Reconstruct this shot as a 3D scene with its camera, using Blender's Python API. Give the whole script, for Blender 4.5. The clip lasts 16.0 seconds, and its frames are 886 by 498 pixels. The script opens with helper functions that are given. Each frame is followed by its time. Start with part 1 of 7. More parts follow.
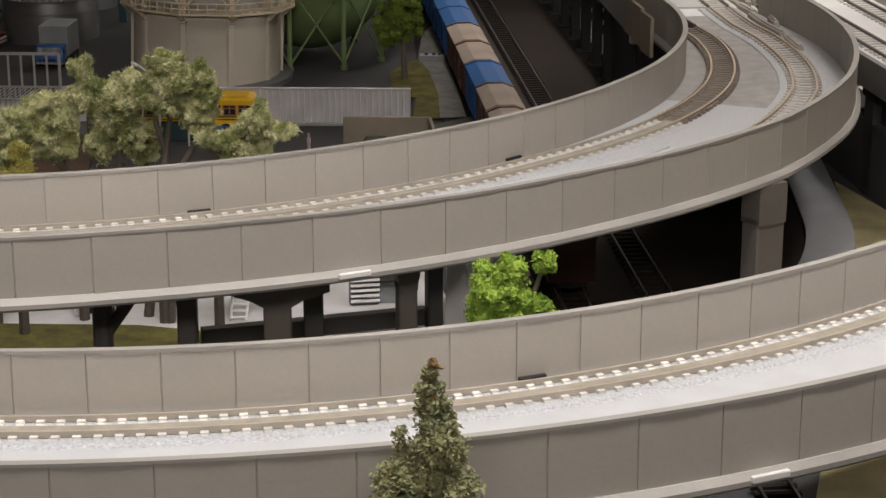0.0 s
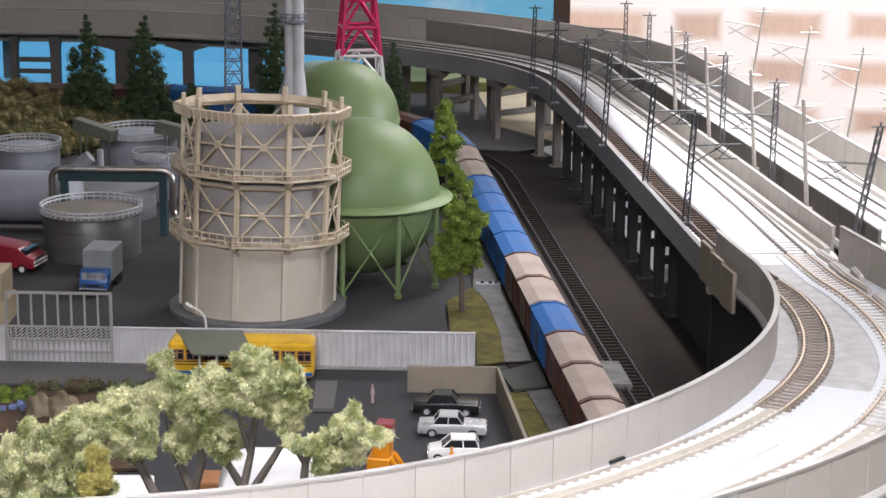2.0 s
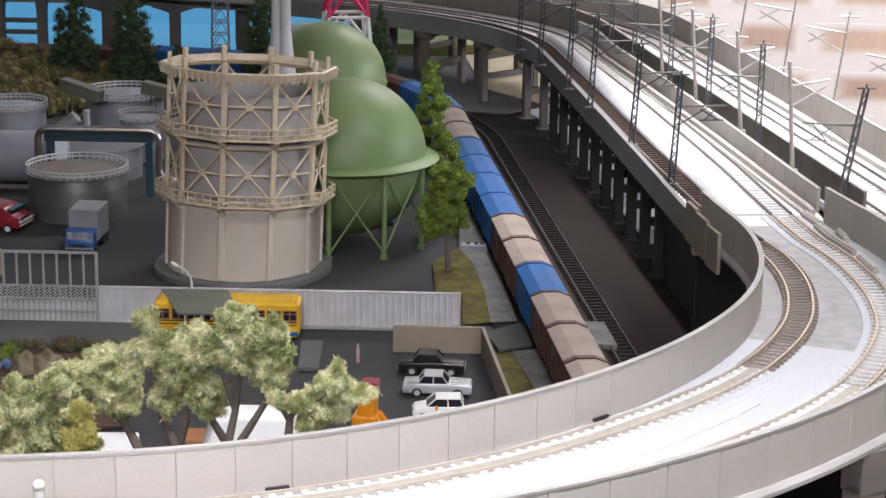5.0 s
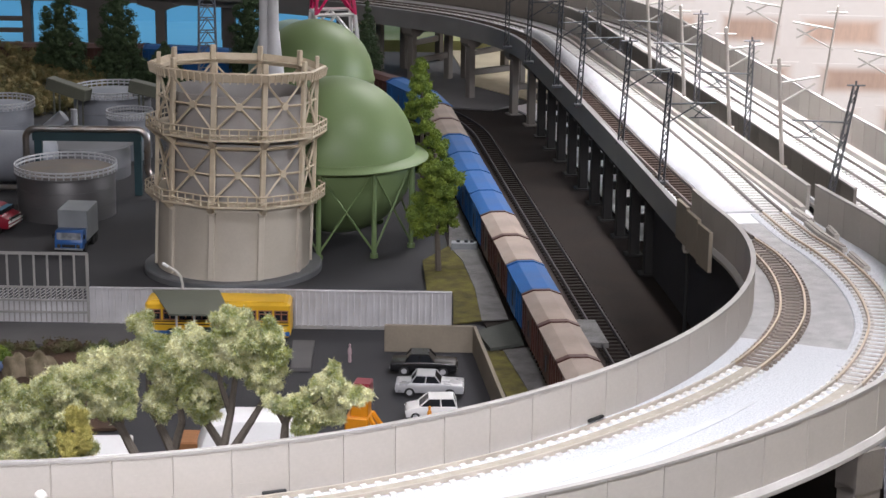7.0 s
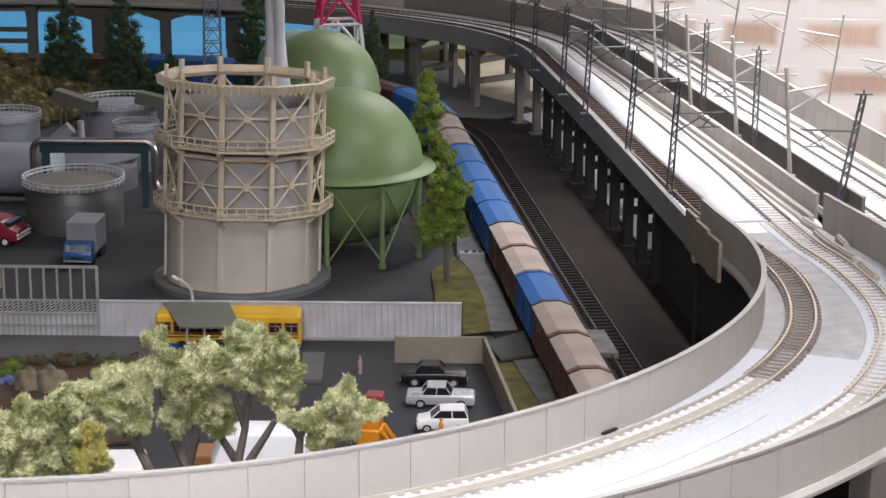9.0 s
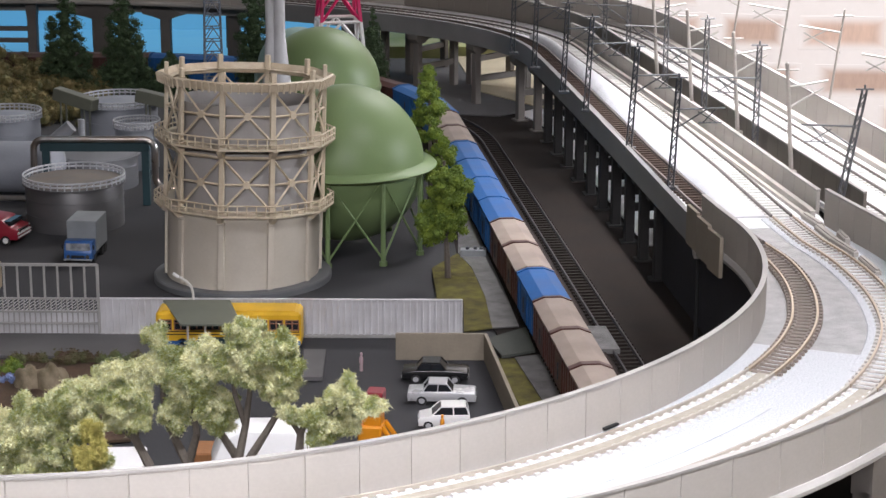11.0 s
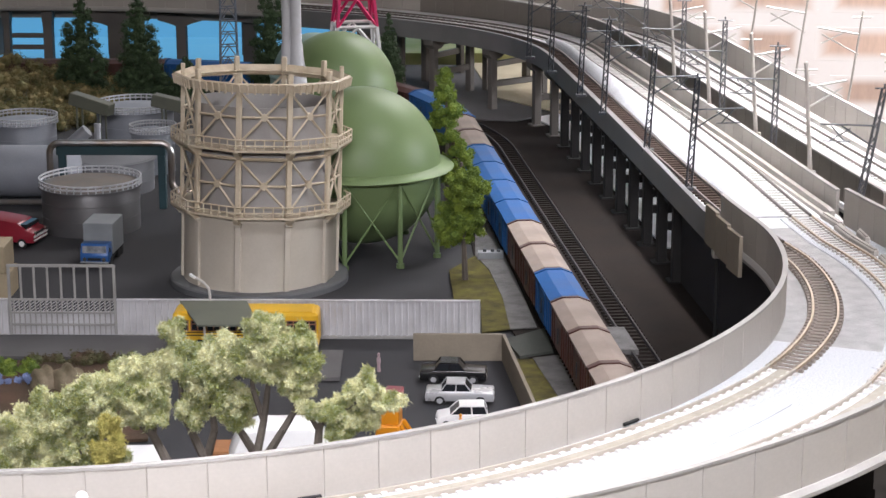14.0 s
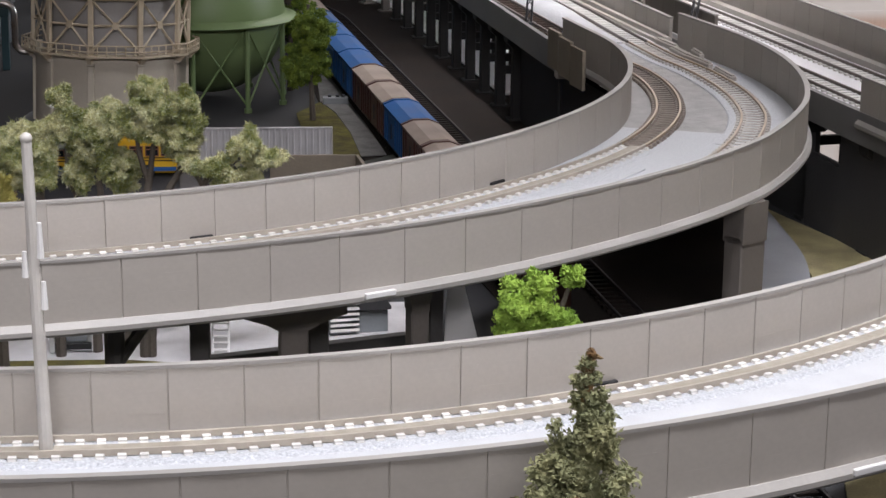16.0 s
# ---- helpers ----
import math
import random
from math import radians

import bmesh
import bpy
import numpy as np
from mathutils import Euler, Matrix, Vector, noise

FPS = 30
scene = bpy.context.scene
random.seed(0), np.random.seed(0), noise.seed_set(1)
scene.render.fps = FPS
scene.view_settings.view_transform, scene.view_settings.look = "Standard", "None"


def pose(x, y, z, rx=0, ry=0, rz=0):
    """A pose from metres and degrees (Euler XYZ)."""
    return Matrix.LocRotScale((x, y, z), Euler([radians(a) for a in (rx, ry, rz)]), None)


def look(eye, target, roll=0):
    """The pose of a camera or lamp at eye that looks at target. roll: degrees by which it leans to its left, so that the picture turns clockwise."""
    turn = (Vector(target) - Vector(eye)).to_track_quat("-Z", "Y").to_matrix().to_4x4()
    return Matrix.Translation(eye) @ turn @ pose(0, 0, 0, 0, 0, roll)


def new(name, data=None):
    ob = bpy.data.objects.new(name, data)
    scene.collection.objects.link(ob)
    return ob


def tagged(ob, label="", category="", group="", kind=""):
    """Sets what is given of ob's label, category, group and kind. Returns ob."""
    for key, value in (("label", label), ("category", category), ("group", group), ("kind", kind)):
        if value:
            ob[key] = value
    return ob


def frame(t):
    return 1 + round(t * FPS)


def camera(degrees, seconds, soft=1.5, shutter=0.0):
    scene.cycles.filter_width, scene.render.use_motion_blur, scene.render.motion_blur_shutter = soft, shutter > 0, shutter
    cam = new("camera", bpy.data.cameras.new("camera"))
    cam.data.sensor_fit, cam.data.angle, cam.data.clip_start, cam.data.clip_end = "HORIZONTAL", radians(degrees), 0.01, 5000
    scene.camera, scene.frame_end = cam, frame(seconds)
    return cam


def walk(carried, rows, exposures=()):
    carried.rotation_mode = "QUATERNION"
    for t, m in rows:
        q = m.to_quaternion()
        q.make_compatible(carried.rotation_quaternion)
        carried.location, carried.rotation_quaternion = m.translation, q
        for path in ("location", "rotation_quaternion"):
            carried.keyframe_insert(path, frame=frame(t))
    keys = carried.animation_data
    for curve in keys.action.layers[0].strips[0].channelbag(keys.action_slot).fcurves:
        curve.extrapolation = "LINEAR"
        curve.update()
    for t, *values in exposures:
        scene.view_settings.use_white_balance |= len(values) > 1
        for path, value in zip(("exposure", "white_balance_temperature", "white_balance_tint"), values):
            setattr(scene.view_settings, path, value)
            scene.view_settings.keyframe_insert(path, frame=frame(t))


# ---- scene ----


def rig(x, y, z, yaw, pitch, roll):
    """Camera pose: yaw to the left of +y, pitch upwards and roll, in degrees."""
    a, b = radians(yaw), radians(pitch)
    ahead = Vector((-math.sin(a) * math.cos(b), math.cos(a) * math.cos(b), math.sin(b)))
    eye = Vector((x, y, z))
    return look(eye, eye + ahead, roll)


cam = camera(24.41, 16.0, soft=1.5)
PATH = [
    (0, rig(0.0679, -0.9419, 0.2273, 1.679, -17.340, -0.039)),
    (0.2, rig(0.0603, -0.9314, 0.2349, 1.565, -16.552, -0.428)),
    (0.5, rig(0.0542, -0.9209, 0.2480, 1.706, -15.841, -0.322)),
    (1, rig(0.0393, -0.9071, 0.2611, 1.489, -14.783, -0.043)),
    (1.5, rig(0.0332, -0.8991, 0.2689, 1.369, -14.181, 0.264)),
    (2, rig(0.0316, -0.8935, 0.2708, 1.327, -13.903, 0.564)),
    (2.5, rig(0.0327, -0.8936, 0.2717, 1.275, -13.907, 0.723)),
    (3, rig(0.0330, -0.8943, 0.2723, 1.207, -14.120, 0.783)),
    (3.5, rig(0.0326, -0.8939, 0.2692, 1.148, -14.245, 0.863)),
    (4, rig(0.0329, -0.8959, 0.2697, 1.100, -14.593, 0.901)),
    (4.5, rig(0.0329, -0.8950, 0.2684, 1.049, -14.759, 0.880)),
    (7, rig(0.0291, -0.8943, 0.2715, 0.473, -15.065, 0.651)),
    (7.5, rig(0.0286, -0.8949, 0.2730, 0.405, -15.040, 0.494)),
    (8, rig(0.0274, -0.8943, 0.2746, 0.406, -15.048, 0.384)),
    (8.5, rig(0.0268, -0.8944, 0.2744, 0.489, -14.973, 0.332)),
    (9, rig(0.0253, -0.8947, 0.2745, 0.493, -14.936, 0.311)),
    (11.5, rig(0.0260, -0.8933, 0.2729, 0.596, -14.959, 0.044)),
    (12, rig(0.0247, -0.8930, 0.2738, 0.653, -14.924, 0.017)),
    (12.5, rig(0.0244, -0.8932, 0.2740, 0.762, -14.909, -0.024)),
    (13, rig(0.0237, -0.8930, 0.2729, 0.844, -14.869, -0.093)),
    (13.5, rig(0.0243, -0.8923, 0.2695, 0.945, -14.729, -0.045)),
    (14, rig(0.0244, -0.8919, 0.2662, 0.969, -14.549, -0.066)),
    (14.5, rig(0.0252, -0.8922, 0.2593, 0.583, -14.449, 0.015)),
    (15, rig(0.0261, -0.8951, 0.2466, -0.431, -14.408, 0.040)),
    (15.5, rig(0.0182, -0.9107, 0.2279, -2.045, -14.600, 0.121)),
    (15.7, rig(0.0150, -0.9192, 0.2230, -3.021, -14.849, 0.614)),
    (16, rig(0.0002, -0.9406, 0.2127, -4.806, -15.406, 0.528)),
]
EXPOSURES = [(0.0, -1.30, 7200, 10), (0.5, -1.18, 6400, 10), (1.0, -0.75, 6250, 10), (1.5, -0.10, 6250, 12), (2.0, 0.0, 6250, 12), (3.2, 0.0, 6250, 12), (4.6, -0.16, 6250, 12), (7.0, -0.30, 6250, 12), (9.0, -0.30, 6250, 12), (11.5, -0.12, 6250, 12), (14.0, -0.04, 6250, 12),
             (15.0, 0.0, 6250, 12), (15.5, -0.38, 6250, 12), (16.0, -0.99, 6350, 12)]
walk(cam, PATH, EXPOSURES)

# ---- light ----
world = bpy.data.worlds.new("room_air")
scene.world = world
world.use_nodes = True
world.node_tree.nodes["Background"].inputs["Color"].default_value = (0.80, 0.86, 1.0, 1)
world.node_tree.nodes["Background"].inputs["Strength"].default_value = 0.16
scene.view_settings.exposure = 0.0


def area_lamp(name, eye, target, sx, sy, watts, colour, spread=180):
    data = bpy.data.lights.new(name, "AREA")
    data.shape, data.size, data.size_y = "RECTANGLE", sx, sy
    data.energy, data.color, data.spread = watts, colour, radians(spread)
    ob = new(name, data)
    ob.matrix_world = look(eye, target)
    return ob


area_lamp("ceiling_lamp_right", (0.162, 0.35, 1.20), (0.272, 0.29, 0.05), 0.52, 0.06, 1.72, (0.99, 0.97, 0.975), 20)
area_lamp("ceiling_lamp_over", (0.25, -0.15, 1.15), (-0.10, 0.66, 0.05), 0.60, 0.20, 0.14, (1.0, 0.96, 0.92), 42)
area_lamp("lamp_low_front", (0.05, -1.50, 0.64), (0.03, -0.12, 0.03), 0.70, 0.12, 0.95, (1.0, 0.96, 0.985), 46)
area_lamp("ceiling_lamp_case", (0.20, -0.66, 1.00), (0.04, -0.42, 0.05), 0.90, 0.02, 6.2, (0.975, 0.96, 1.0), 70)
# Added low lamp, no real source: brightens the ground under the viaducts.
area_lamp("added_fill_right", (1.25, 0.34, 0.32), (0.13, 0.32, 0.0), 0.50, 0.20, 0.55, (0.97, 0.97, 1.0), 20)
area_lamp("ceiling_lamp_far", (1.2, 2.2, 2.2), (1.0, 3.6, -0.3), 1.5, 0.6, 165.0, (1.0, 0.96, 0.94))


# ---- materials ----
def mat(name, colour, rough=0.6, metal=0.0, vary=0.12, grain=900.0, blot=60.0, bump=0.15, other=None, mix=0.5, obj_vary=0.0, spec=0.5):
    """Painted plastic, plaster or card: fine grain, larger blotches and a slight relief."""
    m = bpy.data.materials.new(name)
    m.use_nodes = True
    nt = m.node_tree
    nd, ln = nt.nodes, nt.links
    b = nd["Principled BSDF"]
    b.inputs["Roughness"].default_value, b.inputs["Metallic"].default_value = rough, metal
    b.inputs["Specular IOR Level"].default_value = spec
    tc = nd.new("ShaderNodeTexCoord")
    n1, n2 = nd.new("ShaderNodeTexNoise"), nd.new("ShaderNodeTexNoise")
    n1.inputs["Scale"].default_value, n1.inputs["Detail"].default_value = grain, 4.0
    n2.inputs["Scale"].default_value, n2.inputs["Detail"].default_value = blot, 5.0
    ln.new(tc.outputs["Object"], n1.inputs["Vector"])
    ln.new(tc.outputs["Object"], n2.inputs["Vector"])
    c = Vector(colour)
    o = Vector(other) if other else c * 0.72
    ramp = nd.new("ShaderNodeValToRGB")
    ramp.color_ramp.elements[0].position, ramp.color_ramp.elements[1].position = 0.5 - mix * 0.4, 0.5 + (1 - mix) * 0.4
    ramp.color_ramp.elements[0].color, ramp.color_ramp.elements[1].color = (*o, 1), (*c, 1)
    ln.new(n2.outputs["Fac"], ramp.inputs["Fac"])
    val = nd.new("ShaderNodeMath")
    val.operation = "MULTIPLY_ADD"
    val.inputs[1].default_value, val.inputs[2].default_value = 2 * vary, 1 - vary
    ln.new(n1.outputs["Fac"], val.inputs[0])
    hsv = nd.new("ShaderNodeHueSaturation")
    ln.new(ramp.outputs["Color"], hsv.inputs["Color"])
    if obj_vary:
        info = nd.new("ShaderNodeObjectInfo")
        v2 = nd.new("ShaderNodeMath")
        v2.operation = "MULTIPLY_ADD"
        v2.inputs[1].default_value, v2.inputs[2].default_value = 2 * obj_vary, 1 - obj_vary
        ln.new(info.outputs["Random"], v2.inputs[0])
        v3 = nd.new("ShaderNodeMath")
        v3.operation = "MULTIPLY"
        ln.new(val.outputs[0], v3.inputs[0])
        ln.new(v2.outputs[0], v3.inputs[1])
        ln.new(v3.outputs[0], hsv.inputs["Value"])
    else:
        ln.new(val.outputs[0], hsv.inputs["Value"])
    ln.new(hsv.outputs["Color"], b.inputs["Base Color"])
    rr = nd.new("ShaderNodeMapRange")
    rr.inputs["To Min"].default_value, rr.inputs["To Max"].default_value = max(rough - 0.12, 0.03), min(rough + 0.12, 1)
    ln.new(n2.outputs["Fac"], rr.inputs["Value"])
    ln.new(rr.outputs["Result"], b.inputs["Roughness"])
    if bump:
        bm_ = nd.new("ShaderNodeBump")
        bm_.inputs["Strength"].default_value, bm_.inputs["Distance"].default_value = bump, 0.0006
        ln.new(n1.outputs["Fac"], bm_.inputs["Height"])
        ln.new(bm_.outputs["Normal"], b.inputs["Normal"])
    return m


M = {}
M["wall_beige"] = mat("viaduct_beige_plastic", (0.46, 0.428, 0.388), 0.5, vary=0.06, blot=25, bump=0.05, other=(0.40, 0.368, 0.325), obj_vary=0.03)
M["edge"] = mat("edge_beam_grey", (0.22, 0.215, 0.21), 0.6, vary=0.07, blot=30, bump=0.06)
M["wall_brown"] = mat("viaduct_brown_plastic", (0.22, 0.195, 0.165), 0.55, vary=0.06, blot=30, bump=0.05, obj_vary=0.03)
M["girder"] = mat("viaduct_girder_grey", (0.42, 0.40, 0.37), 0.55, vary=0.06, blot=30, bump=0.06)
M["deck_white"] = mat("deck_grey_speckled", (0.42, 0.415, 0.41), 0.42, vary=0.35, grain=2600, blot=160, bump=0.6, other=(0.26, 0.255, 0.25))
M["ballast_white"] = mat("ballast_white", (0.68, 0.70, 0.72), 0.4, vary=0.38, grain=3600, blot=1500, bump=0.6, other=(0.40, 0.42, 0.445))
M["strip_white"] = mat("strip_off_white", (0.58, 0.595, 0.615), 0.5, vary=0.12, grain=2600, blot=120, bump=0.2, other=(0.52, 0.535, 0.555))
M["track_tan"] = mat("track_middle_tan", (0.40, 0.365, 0.30), 0.6, vary=0.2, blot=200, other=(0.30, 0.27, 0.215))
M["sleeper_white"] = mat("sleeper_white", (0.78, 0.76, 0.72), 0.55, vary=0.1, obj_vary=0.08)
M["sleeper_brown"] = mat("sleeper_brown", (0.06, 0.042, 0.034), 0.9, vary=0.15, obj_vary=0.1, spec=0.1)
M["sleeper_pale"] = mat("sleeper_pale", (0.56, 0.535, 0.50), 0.6, vary=0.25, obj_vary=0.12, other=(0.34, 0.31, 0.28))
M["sleeper_tan"] = mat("sleeper_tan", (0.25, 0.21, 0.18), 0.7, vary=0.15, obj_vary=0.1, spec=0.3)
M["rail_brass"] = mat("rail_nickel_warm", (0.46, 0.36, 0.25), 0.35, metal=0.4, vary=0.08, bump=0.02)
M["rail_tan"] = mat("rail_tan", (0.46, 0.41, 0.34), 0.45, vary=0.1, blot=120, bump=0.02)
M["rail_dark"] = mat("rail_dark_side", (0.17, 0.145, 0.13), 0.45, metal=0.5, vary=0.08, bump=0.02)
# Far siding rails and all siding sleepers: viaduct shade put into the colour.
M["rail_black"] = mat("rail_in_shade", (0.045, 0.04, 0.042), 0.6, metal=0.3, vary=0.1, bump=0.02)
M["sleeper_shaded"] = mat("sleeper_shaded", (0.030, 0.024, 0.021), 0.95, vary=0.15, spec=0.1)
M["sand"] = mat("cream_sand", (0.62, 0.55, 0.40), 0.9, vary=0.15, grain=1500, blot=40, bump=0.3, other=(0.50, 0.43, 0.30), spec=0.2)
M["rail_rust"] = mat("rail_rusty", (0.16, 0.12, 0.10), 0.45, metal=0.4, vary=0.1, bump=0.02)
# Near-black grey with the shade below the deck already in it.
M["bent"] = mat("bent_shaded_grey", (0.048, 0.046, 0.045), 0.7, vary=0.07, blot=35, spec=0.2)
M["slate"] = mat("slate_dark", (0.085, 0.083, 0.085), 0.7, vary=0.1, blot=40)
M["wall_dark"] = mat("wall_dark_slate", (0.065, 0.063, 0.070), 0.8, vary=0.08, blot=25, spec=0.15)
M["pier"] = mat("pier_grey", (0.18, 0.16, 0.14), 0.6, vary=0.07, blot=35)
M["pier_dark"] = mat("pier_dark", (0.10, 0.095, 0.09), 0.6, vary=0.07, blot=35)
M["asphalt"] = mat("yard_asphalt", (0.052, 0.052, 0.055), 0.8, vary=0.14, grain=2200, blot=14, bump=0.2, other=(0.042, 0.042, 0.045), spec=0.2)
# Earth by the sidings, taken down in colour to stand for shade.
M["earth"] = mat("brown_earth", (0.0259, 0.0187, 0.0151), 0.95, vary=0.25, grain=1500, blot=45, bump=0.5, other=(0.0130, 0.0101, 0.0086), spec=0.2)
M["gravel"] = mat("grey_gravel", (0.20, 0.195, 0.19), 0.9, vary=0.4, grain=2600, blot=150, bump=0.7, other=(0.12, 0.115, 0.11), spec=0.2)
M["garden"] = mat("garden_brown", (0.105, 0.062, 0.042), 0.95, vary=0.3, grain=1500, blot=60, bump=0.6, other=(0.06, 0.045, 0.03), spec=0.2)
# Path brown lowered for the same shade.
M["path"] = mat("path_cinder_brown", (0.054, 0.041, 0.036), 0.95, vary=0.15, grain=2200, blot=40, bump=0.3, other=(0.042, 0.032, 0.029), spec=0.1)
M["mound"] = mat("mound_tan", (0.26, 0.21, 0.15), 0.95, vary=0.2, grain=1500, blot=150, bump=0.5, other=(0.12, 0.10, 0.06), spec=0.2)
M["concrete"] = mat("concrete_grey", (0.135, 0.13, 0.13), 0.85, vary=0.1, grain=1500, blot=30, bump=0.15, spec=0.2)
M["ramp"] = mat("ramp_grey_green", (0.075, 0.08, 0.07), 0.85, vary=0.12, blot=60, spec=0.2)
M["leaf_hedge"] = mat("foliage_hedge", (0.085, 0.115, 0.04), 0.95, vary=0.35, grain=900, blot=120, bump=0.7, other=(0.085, 0.045, 0.03))
M["grass_mat"] = mat("olive_grass_mat", (0.15, 0.135, 0.04), 0.95, vary=0.45, grain=2200, blot=160, bump=0.9, other=(0.07, 0.06, 0.03), spec=0.1)
M["straw"] = mat("straw_ground", (0.50, 0.43, 0.22), 0.95, vary=0.3, grain=1500, blot=50, bump=0.6, other=(0.25, 0.22, 0.12))
M["road_pale"] = mat("pale_road", (0.36, 0.37, 0.39), 0.6, vary=0.08, blot=30)
M["rust_brown"] = mat("bus_sash_brown", (0.30, 0.13, 0.07), 0.45)
M["cream_shell"] = mat("gas_holder_shell", (0.60, 0.545, 0.455), 0.5, vary=0.06, blot=60, bump=0.05, other=(0.53, 0.475, 0.385))
M["cream"] = mat("gas_holder_cream", (0.63, 0.55, 0.415), 0.5, vary=0.12, blot=120, bump=0.05, other=(0.50, 0.41, 0.285))
M["bell_grey"] = mat("gas_bell_grey", (0.40, 0.38, 0.36), 0.5, vary=0.06, blot=30)
M["plinth"] = mat("plinth_grey", (0.16, 0.165, 0.17), 0.6, vary=0.08, blot=40)
M["green"] = mat("tank_pale_green", (0.165, 0.228, 0.098), 0.46, vary=0.04, blot=14, bump=0.02, other=(0.145, 0.205, 0.088), spec=0.35)
M["teal_pale"] = mat("tank_pale_teal", (0.30, 0.42, 0.37), 0.5, vary=0.04, blot=14, bump=0.02, spec=0.35)
M["fence"] = mat("fence_pale_grey", (0.60, 0.59, 0.60), 0.5, vary=0.05, blot=60, other=(0.42, 0.41, 0.41))
M["gate"] = mat("gate_grey", (0.36, 0.35, 0.33), 0.5, vary=0.06)
M["steel"] = mat("tank_steel_grey", (0.36, 0.37, 0.39), 0.4, metal=0.35, vary=0.05, blot=40, other=(0.24, 0.24, 0.25))
M["steel_pale"] = mat("tank_pale_blue_grey", (0.27, 0.285, 0.315), 0.5, vary=0.06, blot=30, other=(0.20, 0.21, 0.235))
M["steel_mid"] = mat("tank_mid_grey", (0.185, 0.19, 0.205), 0.5, vary=0.07, blot=30, other=(0.14, 0.14, 0.15))
M["steel_dark"] = mat("tank_dark_steel", (0.16, 0.155, 0.155), 0.38, metal=0.4, vary=0.06, blot=30, other=(0.10, 0.10, 0.10))
M["roof_rust"] = mat("roof_rusty_grey", (0.19, 0.155, 0.125), 0.55, vary=0.12, blot=110, other=(0.13, 0.12, 0.11))
M["rail_pale"] = mat("railing_pale_grey", (0.48, 0.49, 0.51), 0.5, vary=0.06)
# Glass whose pale blotchy colour is a painted reflection.
M["glass_pale"] = mat("glass_painted_reflection", (0.42, 0.44, 0.46), 0.12, vary=0.15, grain=300, blot=200, bump=0.0, other=(0.10, 0.11, 0.13))
M["pipe"] = mat("pipe_worn_metal", (0.30, 0.31, 0.31), 0.3, metal=0.8, vary=0.08, blot=80, other=(0.22, 0.15, 0.10))
M["teal"] = mat("frame_dark_teal", (0.018, 0.055, 0.065), 0.5, vary=0.08)
M["olive_box"] = mat("olive_grey_box", (0.13, 0.135, 0.10), 0.6, vary=0.06)
M["black"] = mat("black_paint", (0.012, 0.012, 0.013), 0.25, vary=0.05, bump=0.0)
M["rubber"] = mat("black_rubber", (0.015, 0.015, 0.015), 0.7, vary=0.05)
M["silver"] = mat("silver_paint", (0.55, 0.55, 0.56), 0.3, metal=0.25, vary=0.03, bump=0.0)
M["white"] = mat("white_paint", (0.80, 0.79, 0.77), 0.35, vary=0.03, bump=0.0, other=(0.74, 0.73, 0.71))
M["chrome"] = mat("chrome", (0.75, 0.75, 0.75), 0.15, metal=1.0, vary=0.03, bump=0.0)
M["glass_dark"] = mat("dark_car_glass", (0.02, 0.022, 0.026), 0.12, vary=0.03, bump=0.0)
M["yellow"] = mat("bus_yellow", (0.80, 0.47, 0.02), 0.4, vary=0.04, bump=0.0)
M["orange"] = mat("machine_orange", (0.80, 0.30, 0.01), 0.4, vary=0.04, bump=0.0)
M["red"] = mat("red_paint", (0.26, 0.010, 0.025), 0.35, vary=0.05, bump=0.0)
M["blue"] = mat("truck_blue", (0.03, 0.12, 0.36), 0.35, vary=0.05, bump=0.0)
M["box_grey"] = mat("truck_box_grey", (0.30, 0.32, 0.33), 0.5, vary=0.04)
M["tan"] = mat("tan_wood", (0.42, 0.34, 0.22), 0.7, vary=0.1, blot=90)
M["wagon_blue"] = mat("wagon_blue", (0.006, 0.105, 0.34), 0.65, vary=0.05, obj_vary=0.1)
M["wagon_brown"] = mat("wagon_oxide_brown", (0.085, 0.028, 0.020), 0.5, vary=0.08, obj_vary=0.1)
M["wagon_roof"] = mat("wagon_roof_beige", (0.38, 0.31, 0.265), 0.7, vary=0.05, obj_vary=0.05, spec=0.25)
M["mast_dark"] = mat("mast_dark_grey", (0.055, 0.06, 0.068), 0.5, vary=0.06)
M["mast_mid"] = mat("mast_mid_grey", (0.15, 0.15, 0.155), 0.5, vary=0.06)
M["mast_beige"] = mat("mast_beige", (0.52, 0.475, 0.42), 0.5, vary=0.06)
M["arm_pale"] = mat("arm_pale", (0.66, 0.63, 0.58), 0.5, vary=0.05)
M["bark"] = mat("bark_dark", (0.125, 0.105, 0.085), 0.85, vary=0.3, bump=0.5)
M["leaf_sage"] = mat("foliage_sage", (0.72, 0.69, 0.41), 0.95, vary=0.2, grain=700, blot=150, bump=0.0, other=(0.15, 0.18, 0.03), obj_vary=0.06)
M["leaf_yellow"] = mat("foliage_yellow", (0.44, 0.39, 0.12), 0.95, vary=0.3, grain=700, blot=60, bump=0.6, other=(0.33, 0.30, 0.08))
M["leaf_green"] = mat("foliage_green", (0.15, 0.20, 0.018), 0.95, vary=0.35, grain=900, blot=140, bump=0.7, other=(0.055, 0.095, 0.012))
M["leaf_lime"] = mat("foliage_lime", (0.32, 0.46, 0.07), 0.9, vary=0.3, grain=900, blot=90, bump=0.7, other=(0.19, 0.32, 0.04))
M["leaf_fir"] = mat("foliage_fir", (0.065, 0.105, 0.045), 0.95, vary=0.35, grain=900, blot=90, bump=0.7, other=(0.04, 0.065, 0.03))
